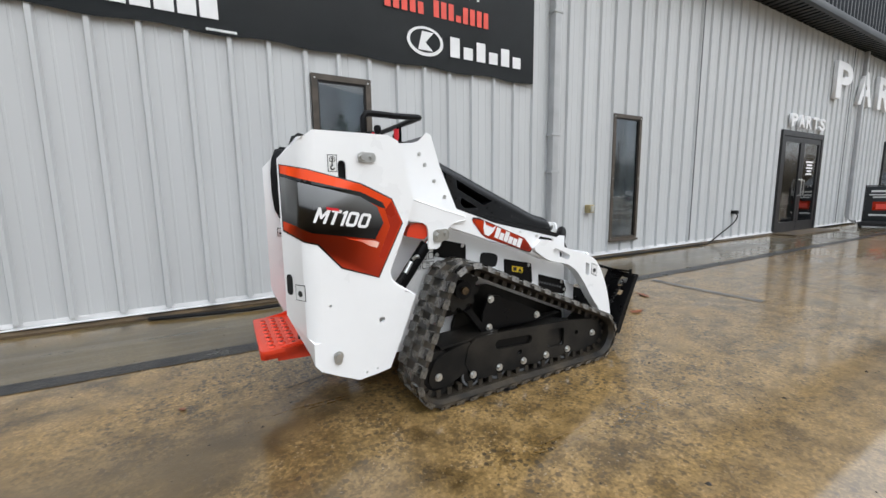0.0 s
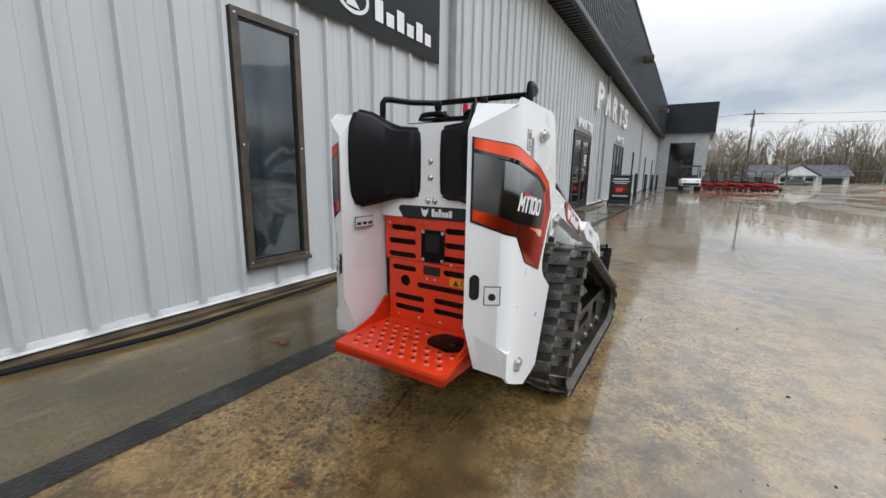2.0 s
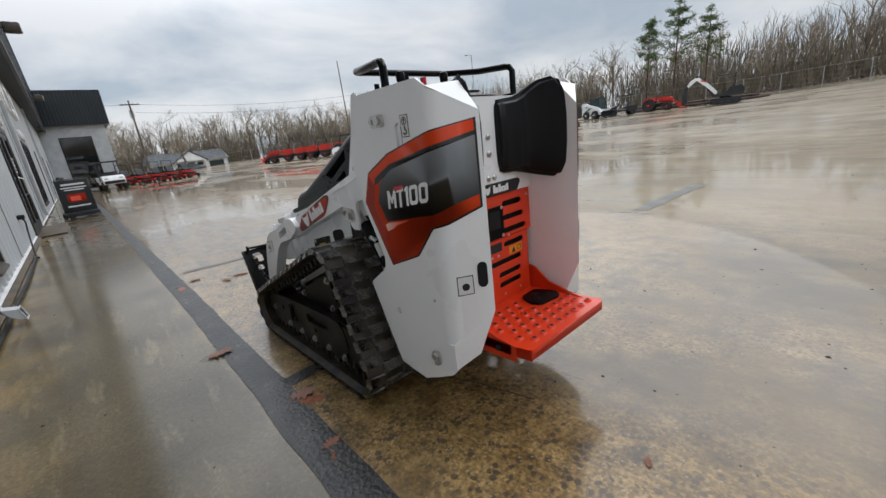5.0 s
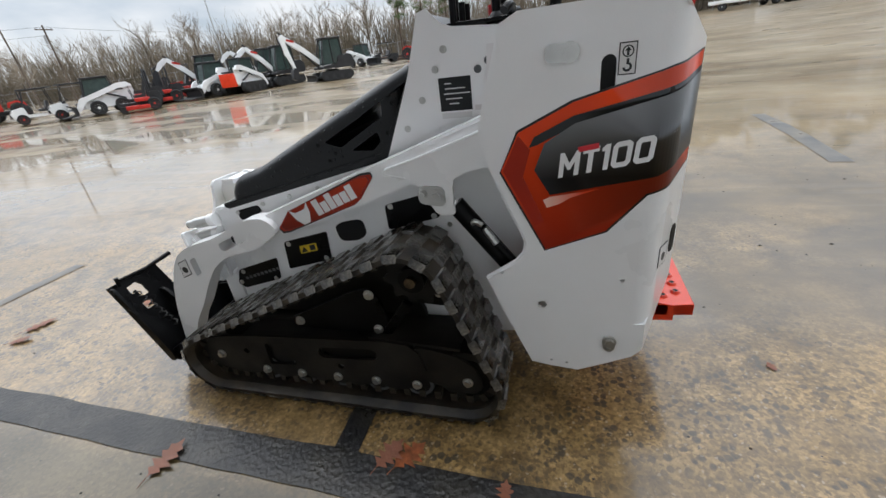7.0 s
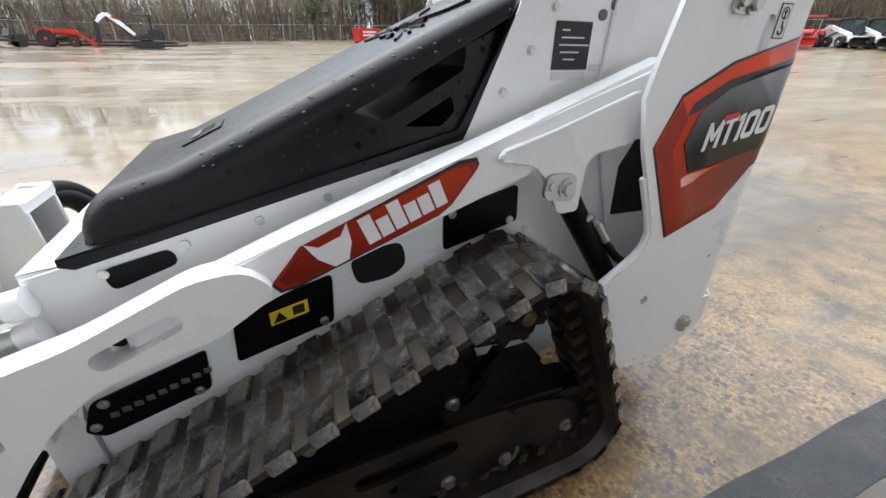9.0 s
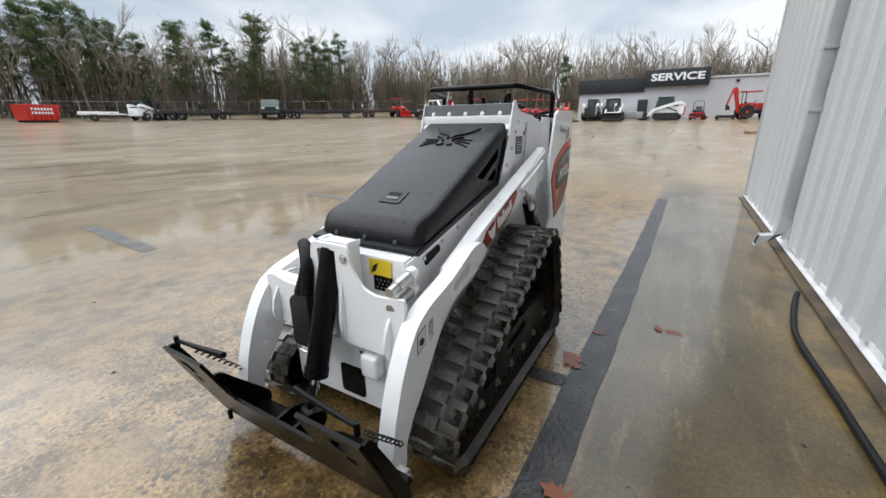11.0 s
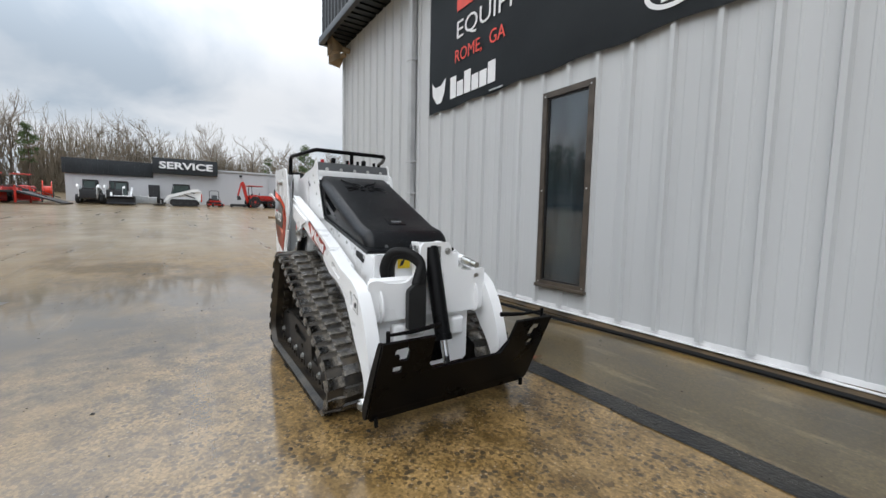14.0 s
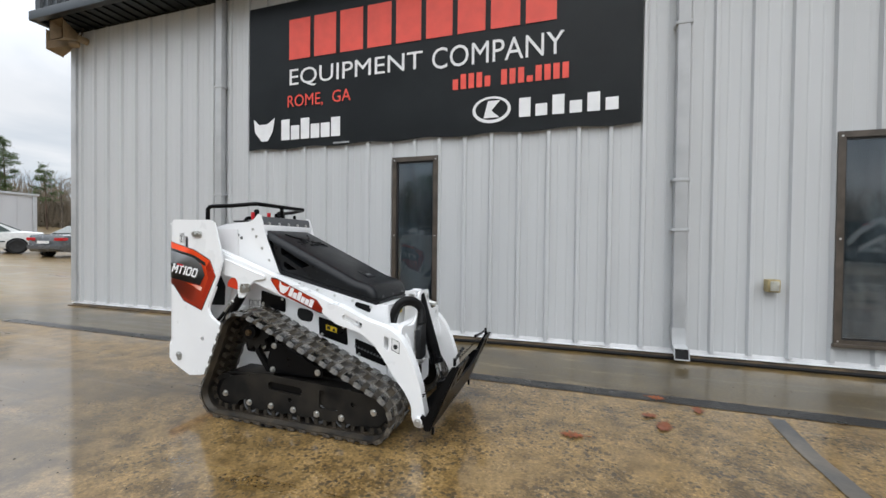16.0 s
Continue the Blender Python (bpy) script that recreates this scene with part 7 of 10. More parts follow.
# front: cross member, tilt cylinder, coupler plate
def build_front():
    lower = part("front_panel", pl(rnd([(-0.262, 0.145), (0.262, 0.145), (0.265, 0.44), (-0.265, 0.44)], 0.02), 1.052, 1.128, "yz", bevel=0.006), WHITE, LOADER)
    part("front_flap", pl(rnd([(-0.014, 0.168), (0.107, 0.168), (0.107, 0.296), (-0.014, 0.296)], 0.018), 1.1283, 1.132, "yz"), BLACK, lower, "black access flap")
    for y in (-0.172, 0.172):
        part("stop_block", bx(1.128, 1.178, y - 0.04, y + 0.04, 0.305, 0.402, 0.02, 4), WHITE, lower)
    cross = part("cross_member", pl([(1.075, 0.425), (1.15, 0.425), (1.160, 0.45), (1.160, 0.62), (1.14, 0.635), (1.075, 0.55)], -0.33, 0.33, "xz", bevel=0.008), WHITE, LOADER)
    web = [(-0.33, 0.43), (0.33, 0.43), (0.345, 0.66), (0.30, 0.65), (0.22, 0.645), (0.165, 0.665), (0.128, 0.72), (0.115, 0.785), (0.10, 0.802), (-0.06, 0.80), (-0.07, 0.72), (-0.10, 0.64), (-0.15, 0.605), (-0.24, 0.61), (-0.30, 0.63), (-0.345, 0.62)]
    part("cross_web", pl(rnd(web, 0.025, 4), 1.160, 1.174, "yz", holes=[rnd([(-0.03, 0.44), (0.055, 0.44), (0.055, 0.78), (-0.03, 0.78)], 0.01)], bevel=0.004), WHITE, cross)
    for s in (1, -1):
        part("arm_rib", pl(rnd([(1.06, 0.42), (1.19, 0.42), (1.215, 0.47), (1.20, 0.54), (1.14, 0.63), (1.06, 0.63)], 0.02, 3), s * 0.275, s * 0.285, "xz", bevel=0.002), WHITE, cross)
    for y in (-0.052, 0.074):
        part("cylinder_cheek", pl(rnd([(1.06, 0.46), (1.17, 0.43), (1.20, 0.50), (1.165, 0.74), (1.135, 0.806), (1.075, 0.80)], 0.03, 3), y - 0.006, y + 0.006, "xz", bevel=0.002), WHITE, cross)
    part("cylinder_cap", pl(rnd([(-0.062, 0.778), (0.084, 0.778), (0.088, 0.805), (0.07, 0.797), (-0.048, 0.797), (-0.066, 0.805)], 0.006), 1.075, 1.135, "yz", bevel=0.003), WHITE, cross)
    bm = bmesh.new()
    bolt(bm, (1.174, 0.094, 0.755), (1, 0, 0), 0.012, 0.007), bolt(bm, (1.12, -0.058, 0.772), (0, -1, 0), 0.014, 0.012)
    part("pin_bolt", bm, STEEL, cross)
    cyl = part("tilt_cylinder", rod(bmesh.new(), (1.14, 0.012, 0.775), (1.275, 0.012, 0.335), 0.040, 24), BLACK, LOADER)
    part("gland", rod(bmesh.new(), (1.268, 0.012, 0.358), (1.277, 0.012, 0.328), 0.044, 24), BLACK, cyl)
    part("cylinder_rod", rod(bmesh.new(), (1.275, 0.012, 0.335), (1.318, 0.012, 0.195), 0.018, 16), CHROME, cyl)
    part("rod_eye", rod(bmesh.new(), (1.322, -0.022, 0.185), (1.322, 0.046, 0.185), 0.034, 18), BLACK, cyl)
    g = part("hose_guard", pl(rnd([(-0.155, 0.385), (-0.058, 0.385), (-0.058, 0.63), (-0.085, 0.645), (-0.12, 0.60), (-0.155, 0.575)], 0.008), 1.19, 1.222, "yz", bevel=0.004), DARKGUARD, LOADER, "charcoal hose guard plate")
    part("guard_pipe", tb(smooth_line([(1.21, -0.145, 0.375), (1.21, -0.14, 0.355), (1.21, -0.08, 0.352), (1.21, -0.06, 0.37)], 4), 0.006, 8), STEEL, g)
    for i, off in enumerate((0.0, 0.032)):
        pts = smooth_line([(1.03, -0.16 - off, 0.60), (1.06, -0.175 - off, 0.68), (1.10, -0.165 - off * 0.6, 0.735 + off * 0.4), (1.15, -0.115 - off * 0.2, 0.735 + off * 0.5), (1.19, -0.075, 0.69 + off * 0.3), (1.205, -0.075 - off, 0.60)], 7)
        part("hydraulic_hose", tb(pts, 0.024, 14), HOSE, LOADER, "bent black hydraulic hose")
    # couplers on the left
    for z, x in ((0.69, 1.06), (0.632, 1.06)):
        c = part("quick_coupler", rod(bmesh.new(), (x, 0.282, z), (x + 0.075, 0.285, z - 0.012), 0.022, 18), STEEL, LOADER, "hydraulic quick coupler")
        part("coupler_collar", rod(bmesh.new(), (x + 0.075, 0.285, z - 0.012), (x + 0.115, 0.286, z - 0.018), 0.017, 16), STEEL, c)
        part("coupler_cap", rod(bmesh.new(), (x - 0.03, 0.281, z + 0.005), (x, 0.282, z), 0.026, 16), WHITE, c)
    for y0, y1 in ((-0.13, -0.06), (0.10, 0.20)):
        lb = part("warning_label", bx(1.0502, 1.0522, y0, y1, 0.662, 0.726), YELLOW, LOADER)
        part("label_print", pl([(y0 + 0.008, 0.67), (y0 + 0.03, 0.68), (y0 + 0.045, 0.715), (y0 + 0.02, 0.70)], 1.0522, 1.053, "yz"), INK, lb)
    holes = [disc(0.135 + (i % 4) * 0.017 + (0.0085 if (i // 4) % 2 else 0), 0.618 + (i // 4) * 0.015, 0.0055, 8) for i in range(12)]
    part("front_grille", pl([(0.12, 0.607), (0.205, 0.607), (0.205, 0.664), (0.12, 0.664)], 1.0505, 1.054, "yz", holes=holes), BLACK, LOADER)
    st = part("sticker", bx(1.1282, 1.1292, 0.088, 0.115, 0.345, 0.405), INK, LOADER)
    part("sticker_face", bx(1.1292, 1.1298, 0.0905, 0.1125, 0.348, 0.402), STICKER, st)
    part("sticker_print", pl(disc(0.1015, 0.372, 0.008), 1.1298, 1.1303, "yz"), INK, st)

    # coupler plate, leaning forward at the top
    base, top = Vector((1.375, 0, 0.075)), Vector((1.545, 0, 0.455))
    up = (top - base).normalized()
    nrm = Vector((up.z, 0, -up.x))
    T = Matrix(((0, up.x, nrm.x, base.x), (1, 0, 0, 0.018), (0, up.z, nrm.z, base.z), (0, 0, 0, 1)))
    Ht = (top - base).length
    outl = [(-0.435, 0.0), (0.435, 0.0), (0.452, 0.03), (0.455, Ht), (0.225, Ht), (0.215, 0.27), (0.19, 0.232), (-0.19, 0.232), (-0.215, 0.27), (-0.225, Ht), (-0.455, Ht), (-0.452, 0.03)]
    eyes = []
    for s in (1, -1):
        eyes.append(rnd([(s * 0.33, 0.315), (s * 0.37, 0.315), (s * 0.37, 0.345), (s * 0.395, 0.345), (s * 0.395, 0.38), (s * 0.345, 0.385), (s * 0.33, 0.36)], 0.006, 2))
        eyes.append(rnd([(s * 0.345, 0.255), (s * 0.385, 0.255), (s * 0.39, 0.29), (s * 0.35, 0.29)], 0.006, 2))
    pl_ = part("coupler_plate", pl(outl, -0.006, 0.006, "xy", holes=eyes, m=T), BLACK, LOADER, "black attachment coupler plate")
    for s in (1, -1):
        for y, poly in ((0.452, [(1.38, 0.08), (1.54, 0.45), (1.51, 0.455), (1.43, 0.30), (1.352, 0.13), (1.35, 0.085)]), (0.285, [(1.38, 0.08), (1.50, 0.36), (1.46, 0.36), (1.36, 0.25), (1.285, 0.17), (1.285, 0.13), (1.31, 0.09)])):
            part("plate_ear", pl(rnd(poly, 0.02, 3), 0.018 + s * y - 0.007, 0.018 + s * y + 0.007, "xz", bevel=0.002), BLACK, pl_)
        lev = part("lock_lever", tb([(1.515, 0.018 + s * 0.42, 0.475), (1.50, 0.018 + s * 0.3, 0.470), (1.495, 0.018 + s * 0.17, 0.482)], [0.006, 0.009, 0.011], 8), BLACK, pl_, "black locking lever")
        part("lever_pivot", tb([(1.515, 0.018 + s * 0.42, 0.45), (1.515, 0.018 + s * 0.42, 0.49)], 0.009, 8), BLACK, lev)
        pts = [(1.475 - 0.01 * math.cos(i * 1.2) - i * 0.0035, 0.018 + s * 0.40 + 0.012 * math.sin(i * 1.2), 0.42 - i * 0.0038) for i in range(46)]
        part("spring", tb(pts, 0.003, 5), DIRTY_BLACK, pl_)
        part("wedge", box(bmesh.new(), 1.385, 1.40, 0.018 + s * 0.405, 0.018 + s * 0.422, 0.05, 0.09, 0.004), BLACK, pl_)
    part("lower_rail", rod(bmesh.new(), (1.312, -0.36, 0.118), (1.312, 0.40, 0.118), 0.022, 14), BLACK, pl_)
    part("back_tray", pl([(1.312, 0.12), (1.385, 0.085), (1.40, 0.115), (1.33, 0.155)], -0.42, 0.455, "xz"), BLACK, pl_)
    for y in (-0.03, 0.055):
        part("clevis", pl(rnd([(1.40, 0.13), (1.44, 0.23), (1.36, 0.24), (1.29, 0.21), (1.29, 0.16)], 0.02, 3), y - 0.006, y + 0.006, "xz"), BLACK, pl_)
    part("plate_sticker", pl([(1.365, -0.05), (1.365, 0.03), (1.335, -0.01)], 0.1575, 0.1585, "xy"), STICKER, pl_, "white triangular sticker")


build_front()


# ---- machines and vehicles round the yard ----
M_RED = mat("tractor_red", (0.50, 0.026, 0.016), 0.35, var=0.12, scale=3, bump=0.02)
M_WHITE = mat("machine_white", (0.8, 0.8, 0.79), 0.35, var=0.05, scale=2, bump=0.02)
M_DARK = mat("machine_dark", (0.022, 0.022, 0.024), 0.5, var=0.25, scale=3, bump=0.1, fine=30)
TYRE = mat("tyre_rubber", (0.02, 0.02, 0.02), 0.75, var=0.2, bump=0.2, fine=25)
SEAT = mat("seat_vinyl", (0.03, 0.03, 0.032), 0.45, var=0.15)
RIM = mat("rim_grey", (0.42, 0.42, 0.42), 0.4, metal=0.6, var=0.1)
CARGREY = mat("car_grey", (0.085, 0.09, 0.095), 0.25, var=0.05, coat=0.6)
CARWHITE = mat("car_white", (0.7, 0.7, 0.68), 0.25, var=0.04, coat=0.6)
CARGLASS = mat("car_glass", (0.045, 0.066, 0.060), 0.06, var=0.1, bump=0)
LAMPRED = mat("lamp_red", (0.45, 0.01, 0.015), 0.15, var=0.05, bump=0, coat=0.5)
LAMPCLEAR = mat("lamp_clear", (0.5, 0.5, 0.48), 0.15, var=0.05, bump=0, coat=0.5)
RUST = mat("rusty_steel", (0.085, 0.05, 0.035), 0.7, var=0.4, scale=2, bump=0.2)
GREENP = mat("dull_green_paint", (0.05, 0.09, 0.06), 0.45, var=0.15)
TIMBER = mat("timber", (0.34, 0.22, 0.12), 0.7, var=0.3, scale=4, bump=0.2)
SHINGLE = mat("grey_shingle", (0.09, 0.095, 0.10), 0.8, var=0.25, scale=2, bump=0.3)
SIDING = mat("white_siding", (0.72, 0.72, 0.7), 0.6, var=0.06, scale=1)
SERVWALL = mat("service_wall", (0.50, 0.50, 0.51), 0.5, var=0.05, scale=0.5, stretch=(1, 1, 0.3))
BARK = mat("bark", (0.20, 0.165, 0.13), 0.9, var=0.35, scale=2.5, bump=0.4, fine=20, stretch=(1, 1, 0.2))
PINEBARK = mat("pine_bark", (0.13, 0.085, 0.06), 0.9, var=0.35, scale=2.5, bump=0.4, fine=20, stretch=(1, 1, 0.2))
TWIG = mat("twigs", (0.29, 0.245, 0.19), 0.9, var=0.3, scale=0.5, bump=0, col2=(0.16, 0.13, 0.098))
NEEDLE = leafy(mat("pine_needles", (0.115, 0.165, 0.062), 0.7, var=0.4, scale=0.9, bump=0, col2=(0.055, 0.082, 0.032)), 0.5)
BRUSH = leafy(mat("brown_brush", (0.235, 0.192, 0.14), 0.9, var=0.5, scale=0.35, bump=0, col2=(0.125, 0.105, 0.07)), 0.25)
POLE = mat("pole_wood", (0.17, 0.13, 0.10), 0.85, var=0.3, scale=3, bump=0.2, stretch=(1, 1, 0.1))
GALV = mat("galvanised", (0.45, 0.46, 0.46), 0.45, metal=0.7, var=0.1)


def at(x, y, heading, dz=0.0):
    """A pose on the ground, its front turned by heading degrees from +X."""
    return pose(x, y, height(x, y) + dz, 0, 0, heading)


def lathe(profile, n=20):
    """A turned shape round the Y axis from (radius, y) pairs."""
    bm = bmesh.new()
    rings = [[bm.verts.new((r * math.cos(2 * math.pi * k / n), y, r * math.sin(2 * math.pi * k / n))) for k in range(n)] for r, y in profile]
    for a, c in zip(rings, rings[1:]):
        for k in range(n):
            bm.faces.new((a[k], a[(k + 1) % n], c[(k + 1) % n], c[k]))
    bm.faces.new(rings[0])
    bm.faces.new(rings[-1][::-1])
    return bm


WHEELS = {}


def wheel(parent, x, y, r, w, rim=None, hub=0.58, name="wheel"):
    rim = rim or RIM
    key = (r, w, rim.name, hub)
    if key not in WHEELS:
        h = w / 2
        tyre = lathe([(r * hub, -h * 0.8), (r * 0.86, -h), (r * 0.97, -h * 0.75), (r, -h * 0.3), (r, h * 0.3), (r * 0.97, h * 0.75), (r * 0.86, h), (r * hub, h * 0.8)])
        core = lathe([(r * 0.16, -h * 0.86), (r * 0.3, -h * 0.5), (r * hub * 0.85, -h * 0.55), (r * hub, -h * 0.84), (r * hub, h * 0.84), (r * hub * 0.85, h * 0.55), (r * 0.3, h * 0.5), (r * 0.16, h * 0.86)])
        WHEELS[key] = (mesh_of("tyre", tyre, TYRE), mesh_of("rim", core, rim))
    t, c = WHEELS[key]
    tyre = part(name, t, TYRE, parent)
    tyre.location = (x, y, r)
    part("rim", c, rim, tyre)


def frame_bars(lines, r):
    bm = bmesh.new()
    for line in lines:
        tube(bm, line, r, 6)
    return bm


def hexa(a, b):
    """A solid between two quads given as four points each."""
    bm = bmesh.new()
    lo, hi = [bm.verts.new(p) for p in a], [bm.verts.new(p) for p in b]
    bm.faces.new(lo), bm.faces.new(hi)
    for i in range(4):
        bm.faces.new((lo[i], lo[(i + 1) % 4], hi[(i + 1) % 4], hi[i]))
    return bm


def extrude_side(pts, y0, y1, bevel=0.02):
    """A side outline (x, z) carried across from y0 to y1."""
    return pl(pts, y0, y1, "xz", bevel=bevel)


def zero_turn_mower(m, label, group):
    t = thing("zero_turn_mower", label, "mower", group, m)
    part("mower_deck", bx(-0.35, 0.65, -0.66, 0.66, 0.12, 0.3, 0.04), M_RED, t)
    part("frame", bx(-0.8, 0.85, -0.28, 0.28, 0.3, 0.44, 0.03), M_DARK, t)
    part("engine_cover", extrude_side(rnd([(-1.0, 0.42), (-0.35, 0.42), (-0.35, 0.82), (-0.9, 0.86)], 0.08), -0.4, 0.4), M_DARK, t)
    part("fender", bx(-0.45, 0.2, -0.5, 0.5, 0.44, 0.62, 0.06), M_RED, t)
    part("seat", extrude_side(rnd([(-0.3, 0.62), (0.16, 0.62), (0.2, 0.74), (-0.16, 0.74), (-0.32, 1.16), (-0.42, 1.16)], 0.04), -0.25, 0.25, 0.03), SEAT, t)
    part("roll_bar", frame_bars([[(-0.4, -0.42, 0.4), (-0.46, -0.42, 1.5), (-0.46, -0.34, 1.62), (-0.46, 0.34, 1.62), (-0.46, 0.42, 1.5), (-0.4, 0.42, 0.4)]], 0.03), M_DARK, t)
    for s in (-1, 1):
        part("steering_lever", frame_bars([[(0.22, s * 0.36, 0.45), (0.3, s * 0.36, 0.95), (0.3, s * 0.1, 1.0)]], 0.014), M_DARK, t)
        wheel(t, -0.55, s * 0.5, 0.29, 0.26, M_RED)
        wheel(t, 0.78, s * 0.42, 0.16, 0.14, M_DARK)
    return t


def tractor(m, label, group, canopy=True, loader=True, hoe=False):
    t = thing("tractor", label, "tractor", group, m)
    part("chassis", bx(-0.9, 1.3, -0.22, 0.22, 0.45, 0.75, 0.04), M_DARK, t)
    part("hood", extrude_side(rnd([(0.25, 0.72), (1.42, 0.68), (1.45, 1.05), (1.25, 1.24), (0.25, 1.32)], 0.09), -0.3, 0.3, 0.05), M_RED, t)
    part("grille", bx(1.44, 1.48, -0.2, 0.2, 0.74, 1.02, 0.01), M_DARK, t)
    part("platform", bx(-0.6, 0.35, -0.62, 0.62, 0.62, 0.7, 0.02), M_DARK, t)
    part("seat", extrude_side(rnd([(-0.65, 0.9), (-0.2, 0.9), (-0.15, 1.02), (-0.5, 1.02), (-0.62, 1.42), (-0.72, 1.42)], 0.04), -0.24, 0.24, 0.03), SEAT, t)
    part("steering_wheel", frame_bars([[(0.2, 0, 1.2), (0.02, 0, 1.42)], [(0.02 + 0.17 * 0.5 * math.cos(a), 0.17 * math.sin(a), 1.42 + 0.15 * math.cos(a)) for a in [math.pi * k / 6 for k in range(13)]]], 0.014), M_DARK, t)
    for s in (-1, 1):
        part("fender", extrude_side(rnd([(-1.1, 0.85), (-1.0, 1.2), (-0.6, 1.34), (-0.1, 1.25), (0.0, 0.9), (-0.12, 0.9), (-0.2, 1.15), (-0.6, 1.24), (-0.92, 1.12), (-1.0, 0.85)], 0.04, 2), s * 0.48, s * 0.82), M_RED, t)
        wheel(t, -0.62, s * 0.68, 0.58, 0.36, M_RED)
        wheel(t, 0.98, s * 0.6, 0.36, 0.24, M_RED)
    if canopy:
        part("roll_bar", frame_bars([[(-0.8, -0.5, 0.75), (-0.85, -0.5, 2.2), (-0.85, 0.5, 2.2), (-0.8, 0.5, 0.75)]], 0.035), M_DARK, t)
        part("canopy", bx(-1.15, 0.3, -0.58, 0.58, 2.2, 2.29, 0.035), M_RED, t)
    else:
        part("roll_bar", frame_bars([[(-0.8, -0.5, 0.75), (-0.85, -0.5, 1.85), (-0.85, -0.4, 1.95), (-0.85, 0.4, 1.95), (-0.85, 0.5, 1.85), (-0.8, 0.5, 0.75)]], 0.035), M_DARK, t)
    if loader:
        for s in (-1, 1):
            part("loader_arm", extrude_side(rnd([(-0.05, 1.12), (0.1, 1.28), (1.45, 0.98), (2.1, 0.36), (2.02, 0.26), (1.36, 0.84)], 0.05), s * 0.42, s * 0.5), M_RED, t)
            part("cylinder", frame_bars([[(0.3, s * 0.46, 0.7), (1.35, s * 0.46, 0.85)]], 0.035), M_DARK, t)
        part("bucket", extrude_side(rnd([(2.05, 0.08), (2.75, 0.02), (2.75, 0.06), (2.15, 0.16), (2.2, 0.5), (2.45, 0.66), (2.4, 0.7), (2.05, 0.55)], 0.02, 2), -0.72, 0.72), M_RED, t)
    if hoe:
        part("hoe_boom", extrude_side(rnd([(-1.0, 0.6), (-1.2, 0.5), (-1.75, 2.5), (-1.55, 2.7), (-1.4, 2.5)], 0.06), -0.1, 0.1), M_RED, t)
        part("dipper", extrude_side(rnd([(-1.62, 2.62), (-1.75, 2.55), (-2.1, 1.2), (-1.98, 1.15)], 0.05), -0.08, 0.08), M_RED, t)
        part("hoe_bucket", extrude_side(rnd([(-2.1, 1.2), (-1.9, 1.15), (-1.75, 0.8), (-2.05, 0.75)], 0.05), -0.18, 0.18), M_DARK, t)
        for s in (-1, 1):
            part("stabiliser", frame_bars([[(-1.0, s * 0.3, 0.6), (-1.1, s * 0.7, 1.3)], [(-1.0, s * 0.3, 0.6), (-1.1, s * 0.9, 0.1)]], 0.05), M_RED, t)
    return t


def utility_cart(name, category, m, label, group, paint, roof, roof_paint=None, wheels=None):
    """A two-seat utility vehicle or golf cart."""
    t = thing(name, label, category, group, m)
    part("body", extrude_side(rnd([(-1.35, 0.38), (1.3, 0.36), (1.36, 0.62), (1.2, 0.86), (0.68, 0.96), (0.62, 0.5), (-0.5, 0.5), (-0.55, 0.86), (-1.35, 0.88)], 0.06), -0.62, 0.62, 0.04), paint, t)
    part("bench_seat", extrude_side(rnd([(-0.45, 0.6), (0.05, 0.62), (0.1, 0.76), (-0.28, 0.78), (-0.42, 1.2), (-0.52, 1.2)], 0.05), -0.55, 0.55, 0.03), SEAT, t)
    part("dashboard", bx(0.5, 0.66, -0.58, 0.58, 0.85, 1.02, 0.03), M_DARK, t)
    part("steering_wheel", frame_bars([[(0.5, 0.3, 0.95), (0.38, 0.3, 1.08)], [(0.38 + 0.08 * math.cos(a), 0.3 + 0.17 * math.sin(a), 1.08 + 0.14 * math.cos(a)) for a in [math.pi * k / 6 for k in range(13)]]], 0.013), M_DARK, t)
    part("bumper", bx(1.34, 1.42, -0.55, 0.55, 0.42, 0.6, 0.02), M_DARK, t)
    for s in (-1, 1):
        part("headlight", bx(1.2, 1.32, s * 0.3, s * 0.52, 0.7, 0.8, 0.02), LAMPCLEAR, t)
        part("roof_post", frame_bars([[(0.68, s * 0.56, 0.9), (0.42, s * 0.54, 1.85), (-0.62, s * 0.54, 1.85), (-0.7, s * 0.56, 0.8)]], 0.026), M_DARK, t)
        for x in (-0.9, 0.92):
            wheel(t, x, s * 0.56, 0.29, 0.24, wheels or M_DARK)
    if roof:
        part("roof", bx(-1.0, 0.62, -0.64, 0.64, 1.85, 1.92, 0.03), roof_paint or M_DARK, t)
    return t


def track(parent, y0, y1, x0, x1, h):
    tr = part("track", extrude_side(rnd([(x0, h * 0.35), (x0 + 0.3, 0.0), (x1 - 0.3, 0.0), (x1, h * 0.35), (x1 - 0.12, h), (x0 + 0.12, h)], 0.16, 5), y0, y1, 0.02), TYRE, parent)
    for k in range(4):
        x = x0 + 0.35 + (x1 - x0 - 0.7) * k / 3
        part("roller", lathe([(h * 0.22, min(y0, y1) - 0.012), (h * 0.24, min(y0, y1)), (h * 0.24, max(y0, y1)), (h * 0.22, max(y0, y1) + 0.012)], 12), M_DARK, tr).location = (x, 0, h * 0.34)
    return tr


